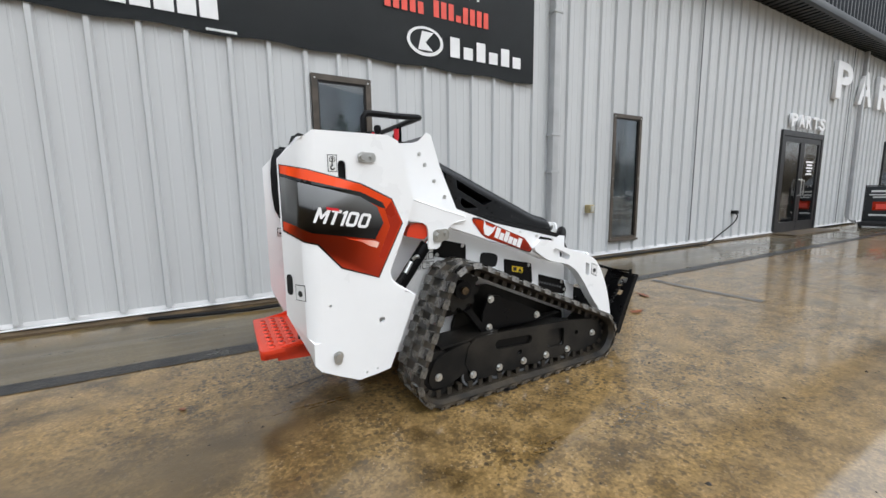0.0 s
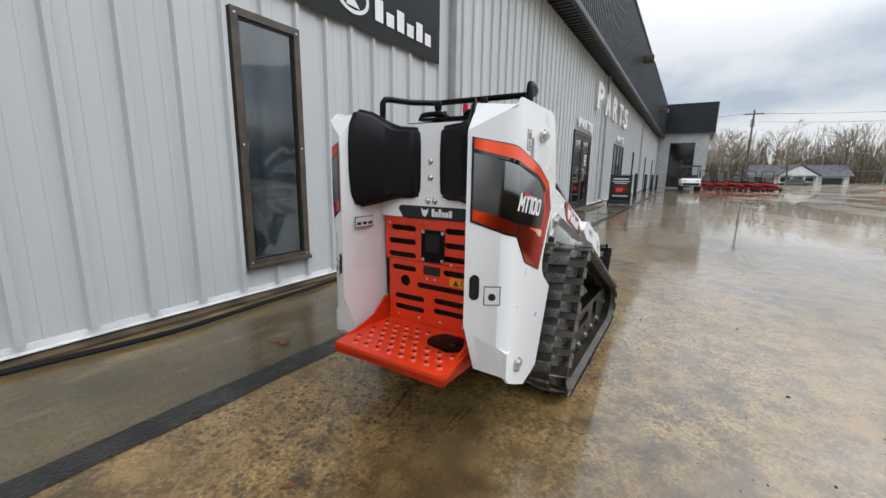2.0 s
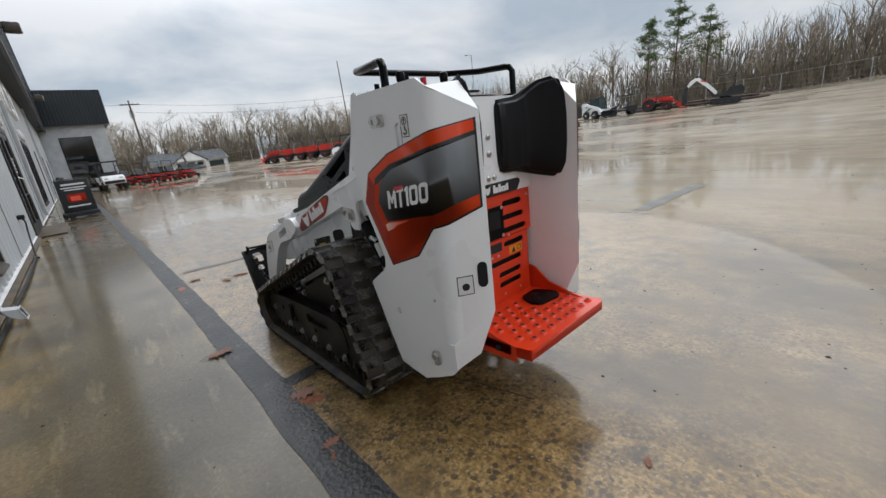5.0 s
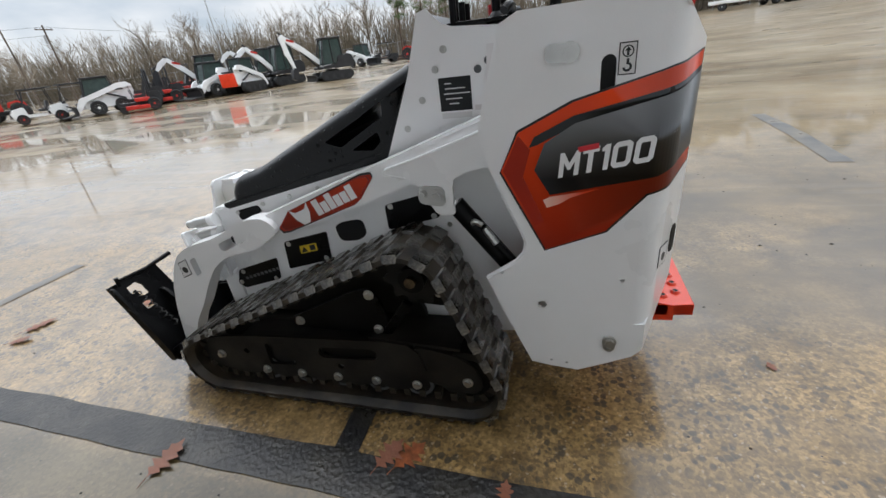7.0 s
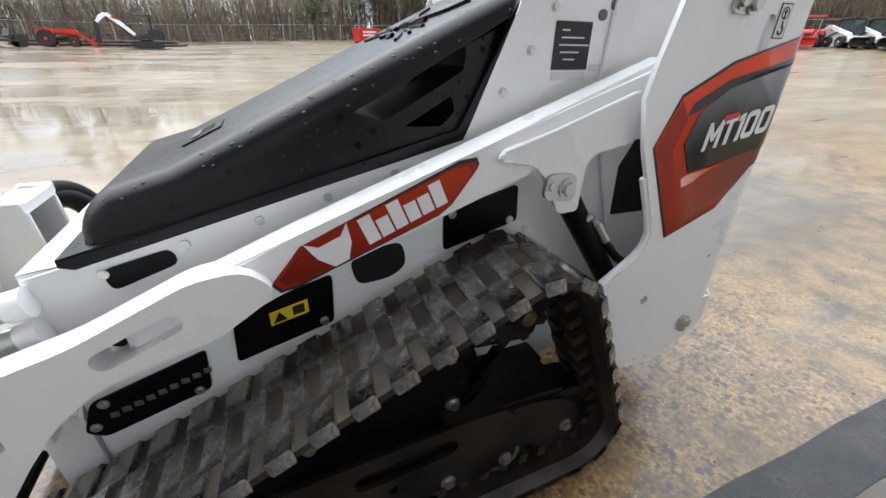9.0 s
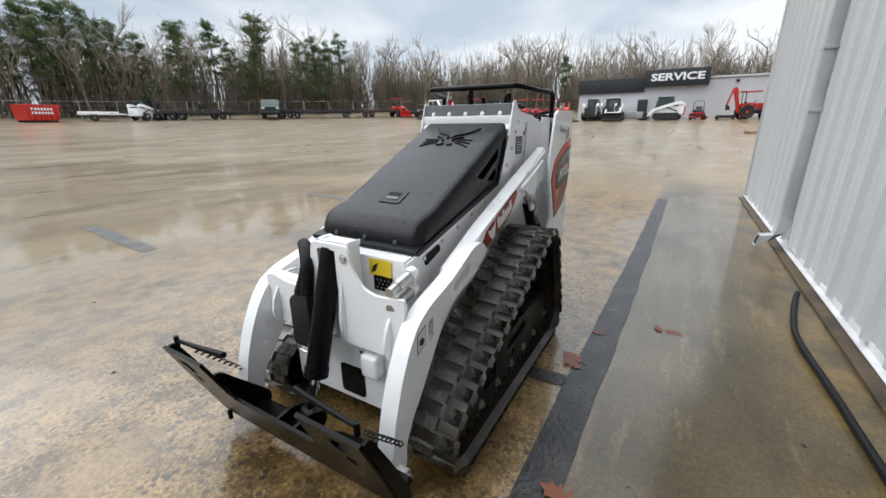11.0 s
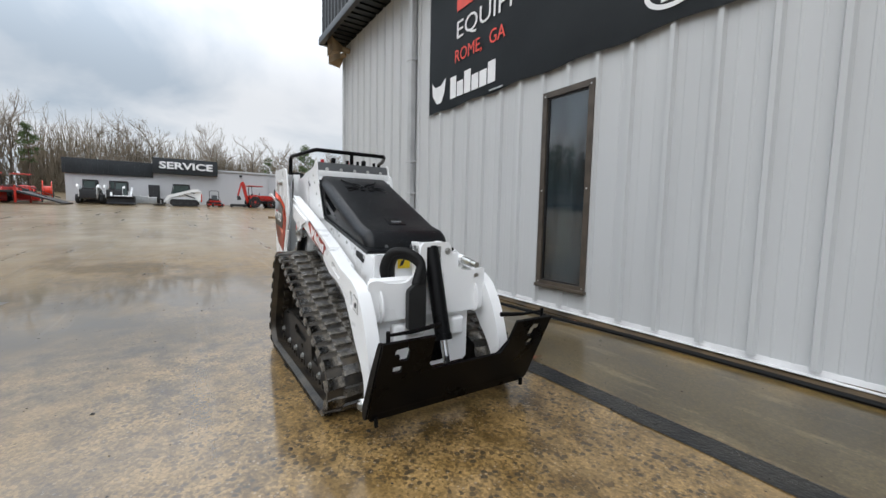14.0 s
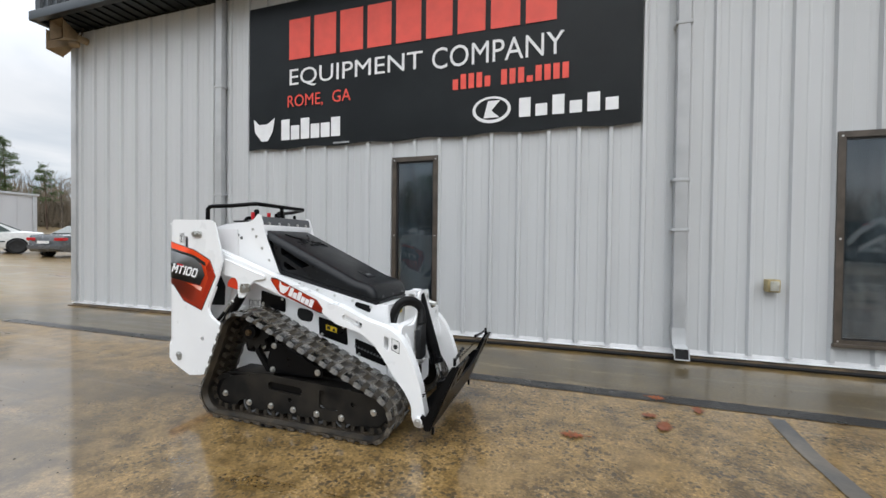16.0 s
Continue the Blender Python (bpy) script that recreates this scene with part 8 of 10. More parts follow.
def skid_loader(name, category, m, label, group, tracks, back, raised=0.0):
    t = thing(name, label, category, group, m)
    part("body", extrude_side(rnd([(-1.45, 0.45), (1.05, 0.36), (1.1, 0.75), (0.2, 0.95), (-0.3, 1.25), (-1.45, 1.2)], 0.07), -0.55, 0.55, 0.04), M_WHITE, t)
    part("tailgate", bx(-1.56, -1.44, -0.56, 0.56, 0.42, 1.2, 0.05), back, t)
    part("rear_grille", bx(-1.42, -0.62, -0.4, 0.4, 1.22, 1.32, 0.03), M_DARK, t)
    part("cab_frame", frame_bars([[(0.95, s * 0.42, 0.85), (0.72, s * 0.42, 1.98), (-0.5, s * 0.42, 2.0), (-0.6, s * 0.42, 1.2)] for s in (-1, 1)], 0.045), M_DARK, t)
    part("cab_glass", hexa([(0.9, -0.38, 0.9), (0.9, 0.38, 0.9), (-0.55, 0.38, 1.1), (-0.55, -0.38, 1.1)], [(0.68, -0.38, 1.95), (0.68, 0.38, 1.95), (-0.46, 0.38, 1.97), (-0.46, -0.38, 1.97)]), CARGLASS, t)
    part("cab_roof", bx(-0.55, 0.8, -0.46, 0.46, 1.97, 2.06, 0.03), M_DARK, t)
    for s in (-1, 1):
        part("lift_arm", extrude_side(rnd([(-1.5, 1.35), (-1.3, 1.62), (-0.9, 1.62), (1.15, 0.98), (1.55, 0.35), (1.38, 0.25), (0.95, 0.78), (-0.85, 1.34)], 0.07), s * 0.6, s * 0.74), M_WHITE, t)
        part("arm_upright", extrude_side(rnd([(-1.5, 0.5), (-1.1, 0.5), (-1.0, 1.5), (-1.5, 1.5)], 0.06), s * 0.56, s * 0.6), M_WHITE, t)
        part("lift_cylinder", frame_bars([[(-1.0, s * 0.68, 0.75), (0.1, s * 0.68, 1.2)]], 0.05), M_DARK, t)
        if tracks:
            track(t, s * 0.58, s * 0.94, -1.3, 1.05, 0.62)
        else:
            for x in (-0.72, 0.5):
                wheel(t, x, s * 0.76, 0.4, 0.28, M_WHITE, 0.5)
    part("bucket", extrude_side(rnd([(1.5, 0.1), (2.3, 0.03), (2.3, 0.07), (1.62, 0.16), (1.66, 0.5), (1.9, 0.66), (1.86, 0.7), (1.48, 0.58)], 0.02, 2), -0.92, 0.92), M_DARK, t)
    return t


def excavator(name, m, label, group, reach, cab=True, s=1.0):
    """A tracked digger; reach is the boom's line of (x, z) corners."""
    t = thing(name, label, "excavator", group, m)
    t.scale = (s, s, s)
    for k in (-1, 1):
        track(t, k * 0.5, k * 0.88, -1.2, 1.2, 0.55)
    part("undercarriage", bx(-0.7, 0.7, -0.5, 0.5, 0.25, 0.55, 0.05), M_DARK, t)
    blade = part("blade", extrude_side(rnd([(1.45, 0.05), (1.55, 0.05), (1.5, 0.25), (1.56, 0.45), (1.48, 0.45)], 0.015, 2), -0.9, 0.9), M_DARK, t)
    part("blade_arm", bx(0.6, 1.47, -0.35, -0.25, 0.18, 0.3, 0.02), M_DARK, blade)
    part("blade_arm", bx(0.6, 1.47, 0.25, 0.35, 0.18, 0.3, 0.02), M_DARK, blade)
    part("slew_ring", lathe([(0.45, -0.06), (0.45, 0.06)], 16), M_DARK, t).matrix_basis = pose(0, 0, 0.61, 90)
    part("house", extrude_side(rnd([(-1.3, 0.7), (0.9, 0.7), (0.9, 0.85), (-0.15, 0.95), (-0.2, 1.4), (-1.1, 1.5), (-1.35, 1.2)], 0.12), -0.85, 0.85, 0.05), M_DARK, t)
    part("side_stripe", bx(-1.15, -0.4, -0.868, -0.845, 0.95, 1.15, 0.01), M_WHITE, t)
    if cab:
        part("cab_frame", frame_bars([[(0.85, y, 0.9), (0.8, y, 1.6), (0.55, y, 2.45), (-0.55, y, 2.45), (-0.6, y, 1.0)] for y in (0.0, 0.8)], 0.05), M_DARK, t)
        part("cab_glass", hexa([(0.82, 0.02, 0.95), (0.82, 0.78, 0.95), (-0.58, 0.78, 0.98), (-0.58, 0.02, 0.98)], [(0.53, 0.02, 2.4), (0.53, 0.78, 2.4), (-0.53, 0.78, 2.4), (-0.53, 0.02, 2.4)]), CARGLASS, t)
        part("cab_roof", bx(-0.66, 0.66, -0.06, 0.86, 2.42, 2.52, 0.04), M_DARK, t)
        part("door_post", frame_bars([[(0.12, 0.81, 0.95), (0.12, 0.81, 2.42)]], 0.035), M_DARK, t)
    else:
        part("canopy_post", frame_bars([[(-0.6, y, 1.2), (-0.6, y, 2.4)] for y in (-0.6, 0.6)], 0.045), M_DARK, t)
        part("canopy", bx(-0.8, 0.7, -0.75, 0.75, 2.4, 2.48, 0.04), M_DARK, t)
        part("seat", extrude_side(rnd([(-0.5, 0.95), (0.0, 0.95), (0.02, 1.1), (-0.36, 1.12), (-0.46, 1.6), (-0.56, 1.6)], 0.05), -0.25, 0.25, 0.03), SEAT, t)
    (x0, z0), (x1, z1), (x2, z2), (x3, z3) = reach

    def beam(a, b, w0, w1, y, n, material, parent):
        d = Vector((b[0] - a[0], b[1] - a[1])).normalized()
        u = Vector((-d.y, d.x))
        mid = ((a[0] + b[0]) / 2 + u.x * w0 * 0.25, (a[1] + b[1]) / 2 + u.y * w0 * 0.25)
        pts = [(a[0] + u.x * w0 / 2, a[1] + u.y * w0 / 2), (mid[0] + u.x * w0 * 0.6, mid[1] + u.y * w0 * 0.6), (b[0] + u.x * w1 / 2, b[1] + u.y * w1 / 2), (b[0] - u.x * w1 / 2, b[1] - u.y * w1 / 2), (mid[0] - u.x * w0 * 0.6, mid[1] - u.y * w0 * 0.6), (a[0] - u.x * w0 / 2, a[1] - u.y * w0 / 2)]
        return part(n, extrude_side(rnd(pts, 0.05, 3), -y, y, 0.02), material, parent)

    boom = beam((x0, z0), (x1, z1), 0.26, 0.26, 0.12, "boom", M_WHITE, t)
    part("boom_badge", extrude_side(rnd([(x1 - 0.3, z1 - 0.16), (x1 - 0.75, z1 - 0.3), (x1 - 0.72, z1 - 0.42), (x1 - 0.28, z1 - 0.28)], 0.03, 2), -0.128, 0.128, 0), M_RED, boom)
    beam((x1, z1), (x2, z2), 0.26, 0.16, 0.1, "dipper_arm", M_WHITE, t)
    part("boom_cylinder", frame_bars([[(x0 + 0.2, 0, z0 - 0.25), ((x0 + x1) / 2 + 0.1, 0, (z0 + z1) / 2)]], 0.06), M_DARK, t)
    part("arm_cylinder", frame_bars([[((x0 + x1) / 2, 0, (z0 + z1) / 2 + 0.3), (x1 + 0.1, 0, z1 + 0.22)]], 0.05), M_DARK, t)
    part("bucket_cylinder", frame_bars([[(x1 + 0.22, 0, z1 - 0.05), (x2 + 0.2, 0, z2 + 0.15)]], 0.04), M_DARK, t)
    part("bucket", extrude_side(rnd([(x2 + 0.05, z2 + 0.1), (x2 - 0.08, z2), (x3 - 0.1, z3 + 0.08), (x3 + 0.12, z3 - 0.02), (x3 + 0.34, z3 + 0.1), (x2 + 0.2, z2 - 0.05)], 0.05, 3), -0.28, 0.28), M_DARK, t)
    return t


def loft(rows):
    """A hull through cross sections, each a list of points in the same order."""
    bm = bmesh.new()
    rings = [[bm.verts.new(p) for p in row] for row in rows]
    n = len(rings[0])
    for a, c in zip(rings, rings[1:]):
        for k in range(n):
            bm.faces.new((a[k], a[(k + 1) % n], c[(k + 1) % n], c[k]))
    bm.faces.new(rings[0])
    bm.faces.new(rings[-1][::-1])
    return bm


def sedan(m, label, paint, hubs):
    t = thing("sedan", label, "car", "parked cars", m)

    def ring(x, w, z0, z1, tuck=0.1):
        return [(x, -w, z0 + 0.12), (x, -w * 0.92, z0), (x, w * 0.92, z0), (x, w, z0 + 0.12), (x, w * 1.0, (z0 + z1) / 2 + 0.08), (x, w * 0.94, z1 - 0.05), (x, w * 0.8, z1), (x, -w * 0.8, z1), (x, -w * 0.94, z1 - 0.05), (x, -w, (z0 + z1) / 2 + 0.08)]
    part("body", loft([ring(x, w, a, b) for x, w, a, b in ((-2.35, 0.7, 0.36, 0.86), (-2.25, 0.82, 0.25, 0.98), (-1.7, 0.88, 0.2, 1.02), (-0.8, 0.89, 0.19, 0.98), (0.6, 0.89, 0.19, 0.96), (1.0, 0.88, 0.2, 0.92), (1.8, 0.86, 0.22, 0.82), (2.2, 0.8, 0.25, 0.72), (2.35, 0.66, 0.34, 0.62))]), paint, t)
    roof = [(-1.55, 0.66, 1.0), (-0.75, 0.62, 1.4), (0.15, 0.62, 1.42), (0.98, 0.7, 0.95)]
    part("cabin", loft([[(x, -w - 0.1 * (z > 1.2), 0.92), (x, w + 0.1 * (z > 1.2), 0.92), (x, w, z), (x, w * 0.8, z + 0.02), (x, -w * 0.8, z + 0.02), (x, -w, z)] for x, w, z in roof]), paint, t)
    for s in (-1, 1):
        part("side_window", hexa([(-1.2, s * 0.72, 1.0), (0.72, s * 0.74, 0.99), (0.1, s * 0.66, 1.34), (-0.75, s * 0.66, 1.34)], [(-1.2, s * 0.765, 1.0), (0.72, s * 0.775, 0.99), (0.1, s * 0.7, 1.345), (-0.75, s * 0.7, 1.345)]), CARGLASS, t)
        part("door_pillar", hexa([(-0.32, s * 0.69, 0.98), (-0.24, s * 0.69, 0.98), (-0.24, s * 0.66, 1.36), (-0.32, s * 0.66, 1.36)], [(-0.32, s * 0.782, 0.98), (-0.24, s * 0.782, 0.98), (-0.24, s * 0.712, 1.36), (-0.32, s * 0.712, 1.36)]), paint, t)
        part("side_moulding", bx(-1.0, 1.0, s * 0.882, s * 0.902, 0.5, 0.55, 0.006), M_DARK, t)
        part("mirror", bx(0.62, 0.78, s * 0.86, s * 1.02, 0.96, 1.08, 0.03), paint, t)
        part("tail_light", bx(-2.37, -2.1, s * 0.42, s * 0.82, 0.72, 0.86, 0.03), LAMPRED, t)
        part("headlight", bx(2.1, 2.31, s * 0.4, s * 0.74, 0.56, 0.68, 0.03), LAMPCLEAR, t)
        part("door_handle", bx(-0.5, -0.36, s * 0.885, s * 0.905, 0.78, 0.81, 0.006), paint, t)
        for x in (-1.38, 1.38):
            part("wheel_arch", lathe([(0.37, -0.02), (0.37, 0.02)], 24), DARK, t).location = (x, s * 0.872, 0.33)
            wheel(t, x, s * 0.82, 0.32, 0.2, hubs)
    for y0, y1, n, rows in ((-0.56, 0.56, "windscreen", ((0.93, 0.98), (0.2, 1.4))), (-0.54, 0.54, "rear_window", ((-1.5, 1.04), (-0.8, 1.4)))):
        (xa, za), (xb, zb) = rows
        d = 0.03 if xa > 0 else -0.03
        part(n, hexa([(xa, y0, za), (xa, y1, za), (xb, y1 * 0.95, zb), (xb, y0 * 0.95, zb)], [(xa + d, y0, za + 0.03), (xa + d, y1, za + 0.03), (xb + d, y1 * 0.95, zb + 0.02), (xb + d, y0 * 0.95, zb + 0.02)]), CARGLASS, t)
    part("front_bumper", bx(2.2, 2.4, -0.72, 0.72, 0.32, 0.5, 0.05), paint, t)
    part("rear_bumper", bx(-2.42, -2.2, -0.76, 0.76, 0.34, 0.56, 0.05), paint, t)
    part("number_plate", bx(-2.435, -2.415, -0.26, 0.26, 0.6, 0.72), STICKER, t)
    return t


def flatbed_truck(m, label, paint):
    t = thing("flatbed_truck", label, "truck", "", m)
    part("cab", extrude_side(rnd([(-0.5, 0.6), (3.3, 0.6), (3.32, 1.25), (3.15, 1.38), (2.0, 1.46), (1.35, 2.1), (-0.4, 2.14), (-0.5, 1.9)], 0.08), -0.95, 0.95, 0.06), paint, t)
    for s in (-1, 1):
        part("front_window", extrude_side([(0.62, 1.42), (1.75, 1.46), (1.28, 1.98), (0.62, 2.0)], s * 0.93, s * 0.962, 0), CARGLASS, t)
        part("rear_window", extrude_side([(-0.35, 1.42), (0.5, 1.42), (0.5, 2.0), (-0.3, 2.0)], s * 0.93, s * 0.962, 0), CARGLASS, t)
        part("door_sign", bx(0.0, 0.5, s * 0.93, s * 0.962, 1.05, 1.2), M_DARK, t)
        part("mirror", bx(1.55, 1.7, s * 1.0, s * 1.2, 1.4, 1.75, 0.03), M_DARK, t)
        part("headlight", bx(3.25, 3.36, s * 0.6, s * 0.92, 1.0, 1.22, 0.03), LAMPCLEAR, t)
        part("wheel_arch", lathe([(0.5, -0.03), (0.5, 0.03)], 24), DARK, t).location = (2.45, s * 0.94, 0.5)
        wheel(t, 2.45, s * 0.86, 0.42, 0.26, RIM)
        wheel(t, -2.3, s * 0.86, 0.42, 0.32, RIM)
    part("windscreen", hexa([(1.98, -0.8, 1.47), (1.98, 0.8, 1.47), (1.4, 0.74, 2.04), (1.4, -0.74, 2.04)], [(2.01, -0.8, 1.5), (2.01, 0.8, 1.5), (1.43, 0.74, 2.07), (1.43, -0.74, 2.07)]), CARGLASS, t)
    part("radiator_grille", bx(3.28, 3.36, -0.55, 0.55, 0.85, 1.25, 0.03), M_DARK, t)
    part("front_bumper", bx(3.2, 3.5, -0.98, 0.98, 0.5, 0.78, 0.05), M_DARK, t)
    part("chassis", bx(-4.2, 2.8, -0.45, 0.45, 0.55, 0.8, 0.03), M_DARK, t)
    part("flatbed", bx(-4.5, -0.7, -1.15, 1.15, 0.95, 1.08, 0.02), M_DARK, t)
    part("headboard", frame_bars([[(-0.72, y, 1.05), (-0.72, y, 2.05)] for y in (-1.0, -0.5, 0.0, 0.5, 1.0)] + [[(-0.72, -1.0, 2.05), (-0.72, 1.0, 2.05)]], 0.03), M_DARK, t)
    return t


def trailer(m, label, group, length=7.0, ramps=2, axles=2, paint=None):
    paint = paint or M_DARK
    t = thing("flatbed_trailer", label, "trailer", group, m)
    part("deck", bx(-length / 2, length / 2, -1.0, 1.0, 0.78, 0.9, 0.015), TIMBER if paint is RUST else paint, t)
    for s in (-1, 1):
        part("side_rail", bx(-length / 2, length / 2, s * 0.98, s * 1.06, 0.62, 0.92, 0.01), paint, t)
        part("marker_light", bx(length * 0.3, length * 0.3 + 0.12, s * 1.06, s * 1.08, 0.72, 0.78), LAMPRED, t)
        for k in range(axles):
            wheel(t, -length * 0.12 - 0.85 * k, s * 0.9, 0.36, 0.24, GALV)
        part("mudguard", bx(-length * 0.12 - 0.85 * axles + 0.35, -length * 0.12 + 0.5, s * 0.8, s * 1.1, 0.74, 0.8, 0.02), paint, t)
    part("drawbar", frame_bars([[(length / 2, -0.8, 0.7), (length / 2 + 1.3, 0, 0.6), (length / 2, 0.8, 0.7)]], 0.06), paint, t)
    part("jack", frame_bars([[(length / 2 + 1.0, 0, 0.02), (length / 2 + 1.0, 0, 1.0)]], 0.05), paint, t)
    for k in range(ramps):
        y = -0.55 + 1.1 * k
        lines = [[(-length / 2, y - 0.28, 0.85), (-length / 2 - 0.35, y - 0.28, 2.5)], [(-length / 2, y + 0.28, 0.85), (-length / 2 - 0.35, y + 0.28, 2.5)]]
        lines += [[(-length / 2 - 0.35 * u, y - 0.28, 0.85 + 1.65 * u), (-length / 2 - 0.35 * u, y + 0.28, 0.85 + 1.65 * u)] for u in [j / 9 for j in range(1, 10)]]
        part("ramp", frame_bars(lines, 0.07), M_DARK, t)
    return t


# showroom side of the yard
cart = utility_cart("golf_cart", "cart", at(35.2, -0.9, 185), "white golf cart with black roof parked by the entrance", "", M_WHITE, True, wheels=M_RED)
mower = zero_turn_mower(at(39.6, -3.2, 200), "red and black zero-turn mower parked in a row", "zero-turn mowers in a row")
for x, y, h in ((39.5, -4.3, 196), (39.4, -5.3, 203), (39.3, -6.4, 198), (39.7, -2.2, 200)):
    copy_thing(mower, at(x, y, h))
red_tractor = tractor(at(45.0, -17.2, 62), "red compact tractor with front loader bucket", "red tractors in a row", canopy=False)
row_tractor = tractor(at(43.0, -18.0, 60), "red compact tractor with upright roll bar", "red tractors in a row", canopy=False, loader=False)
for x, y, h in ((41.3, -18.7, 63), (39.9, -19.3, 58), (37.6, -19.7, 61)):
    copy_thing(row_tractor, at(x, y, h))
utility_cart("utility_vehicle", "utility vehicle", at(47.0, -16.6, 150), "black two-seat utility vehicle beside the tractors", "utility vehicles", M_DARK, False)
white_cart = utility_cart("utility_vehicle", "utility vehicle", at(30.1, -17.0, 62), "white and black roofed utility vehicle", "utility vehicles", M_WHITE, True, wheels=M_RED)
copy_thing(white_cart, at(27.9, -17.7, 60))
bucket_loader = skid_loader("skid_loader", "loader", at(25.9, -18.0, 58), "white and black wheeled loader with black bucket", "loaders in the yard", False, M_DARK)
yard_mower = zero_turn_mower(at(22.4, -17.3, 48) @ Matrix.Scale(1.15, 4), "red zero-turn mower with black seat and roll bar", "red mowers in the yard")
for x, y, h in ((24.6, -19.2, 50), (24.3, -20.6, 46), (25.8, -20.4, 52), (26.6, -21.8, 40), (24.6, -22.6, 55), (27.4, -23.2, 48)):
    copy_thing(yard_mower, at(x, y, h) @ Matrix.Scale(1.15, 4))
deck_tractor = tractor(at(25.4, -23.8, 56) @ Matrix.Scale(0.85, 4), "red compact tractor with folded roll bar and seat", "red tractors in the yard", canopy=False, loader=False)
copy_thing(deck_tractor, at(26.0, -25.2, 52) @ Matrix.Scale(0.85, 4))
copy_thing(bucket_loader, at(21.2, -22.0, 72))
skid_loader("track_loader", "loader", at(19.5, -22.6, 273), "white track loader with bright red tailgate", "loaders in the yard", True, RED)
REACH = [(0.7, 1.0), (2.3, 2.5), (3.05, 1.85), (3.1, 0.3)]
CURLED = [(0.6, 1.0), (2.9, 2.8), (2.45, 0.9), (2.4, 0.25)]
digger = excavator("mini_excavator", at(22.9, -23.6, 40), "dark mini excavator with white boom and glass cab", "excavators in the yard", REACH)
copy_thing(digger, at(21.0, -27.4, 45))
copy_thing(digger, at(18.6, -25.8, 62))
excavator("mini_excavator", at(14.3, -25.0, 52), "dark excavator on tracks with curled white boom", "excavators in the yard", CURLED, s=1.0)
excavator("mini_excavator", at(8.2, -41.8, 12), "white compact canopy excavator on the far bank", "excavators in the yard", REACH, cab=False, s=0.95)
tractor(at(14.4, -43.5, 190), "dark red tractor far up the yard", "far tractors", canopy=False)
utility_cart("utility_vehicle", "utility vehicle", at(17.2, -42.0, 40), "dark utility vehicle far up the yard", "utility vehicles", M_DARK, True)
skid_loader("skid_loader", "loader", at(19.4, -41.0, 160), "small white loader far up the yard", "loaders in the yard", False, M_WHITE)
bank = thing("pipe_stack", "low stack of dark steel pipes by the fence", "pipes", "", at(12.0, -47.0, 5))
for k in range(7):
    part("pipe", tb([(-6 + 0.2 * k, 0.3 * (k % 4), 0.12 + 0.24 * (k // 4)), (5.5 + 0.3 * k, 0.3 * (k % 4), 0.12 + 0.24 * (k // 4))], 0.12, 8), RUST, bank)

# along the west fence
skip = thing("dumpster", "red steel roll-off dumpster before the fence", "dumpster", "", at(-12.2, -51.2, 17) @ Matrix.Scale(0.85, 4))
part("bin_body", hexa([(-1.45, -0.9, 0.2), (1.45, -0.9, 0.2), (1.45, 0.9, 0.2), (-1.45, 0.9, 0.2)], [(-1.75, -1.0, 1.75), (1.6, -1.0, 1.75), (1.6, 1.0, 1.75), (-1.75, 1.0, 1.75)]), M_RED, skip)
part("top_rail", frame_bars([[(-1.75, -1.0, 1.77), (1.6, -1.0, 1.77), (1.6, 1.0, 1.77), (-1.75, 1.0, 1.77), (-1.75, -1.0, 1.77)]], 0.06), M_RED, skip)
for k in range(6):
    part("side_rib", bx(-1.35 + 0.52 * k, -1.27 + 0.52 * k, 0.9, 1.04, 0.25, 1.72, 0.01), M_RED, skip)
for row, n in ((1.25, 7), (0.85, 7)):
    for k in range(n):
        part("painted_bar", bx(-0.9 + 0.3 * k, -0.72 + 0.3 * k, 1.04, 1.06, row, row + 0.24), STICKER, skip)
for s in (-1, 1):
    part("skid_rail", bx(-1.5, 1.5, s * 0.5, s * 0.6, 0.02, 0.2, 0.01), M_DARK, skip)
dark_trailer = trailer(at(-23.9, -47.3, 147), "black flatbed trailer with upright loading ramps", "trailers along the fence", 6.0)
copy_thing(dark_trailer, at(-27.4, -45.4, 146))
trailer(at(-34.2, -40.2, 138), "long dark empty flatbed trailer", "trailers along the fence", 8.5, ramps=0, axles=3)
trailer(at(-37.9, -36.6, 134), "short black raised trailer by the fence", "trailers along the fence", 3.4, ramps=0, axles=1)
trailer(at(-40.4, -33.9, 130), "rusty red steel trailer beside machines", "trailers along the fence", 6.0, ramps=0, paint=RUST)
trailer(at(-16.7, -50.6, 160), "small white trailer low on the ground", "trailers along the fence", 3.2, ramps=0, axles=1, paint=M_WHITE)
skid_loader("skid_loader", "loader", at(-20.4, -49.2, 200), "white compact loader by the fence", "loaders in the yard", False, M_WHITE)
service_truck = flatbed_truck(at(-31.0, -42.6, 52), "green old flatbed truck by the fence", GREENP)
tractor(at(-42.0, -31.6, 60), "red tractor with canopy behind a trailer", "far tractors")
utility_cart("utility_vehicle", "utility vehicle", at(-43.2, -29.6, 60), "black utility vehicle among trailers", "utility vehicles", M_DARK, True)
pickup = flatbed_truck(at(-38.6, -23.6, 62), "white pickup truck with black flatbed", M_WHITE)
roofed = tractor(at(-41.8, -20.8, 20), "red tractor with a red canopy", "canopy tractors")
for x, y, h in ((-43.0, -15.2, 25), (-43.4, -13.6, 15), (-44.6, -12.2, 20)):
    copy_thing(roofed, at(x, y, h))
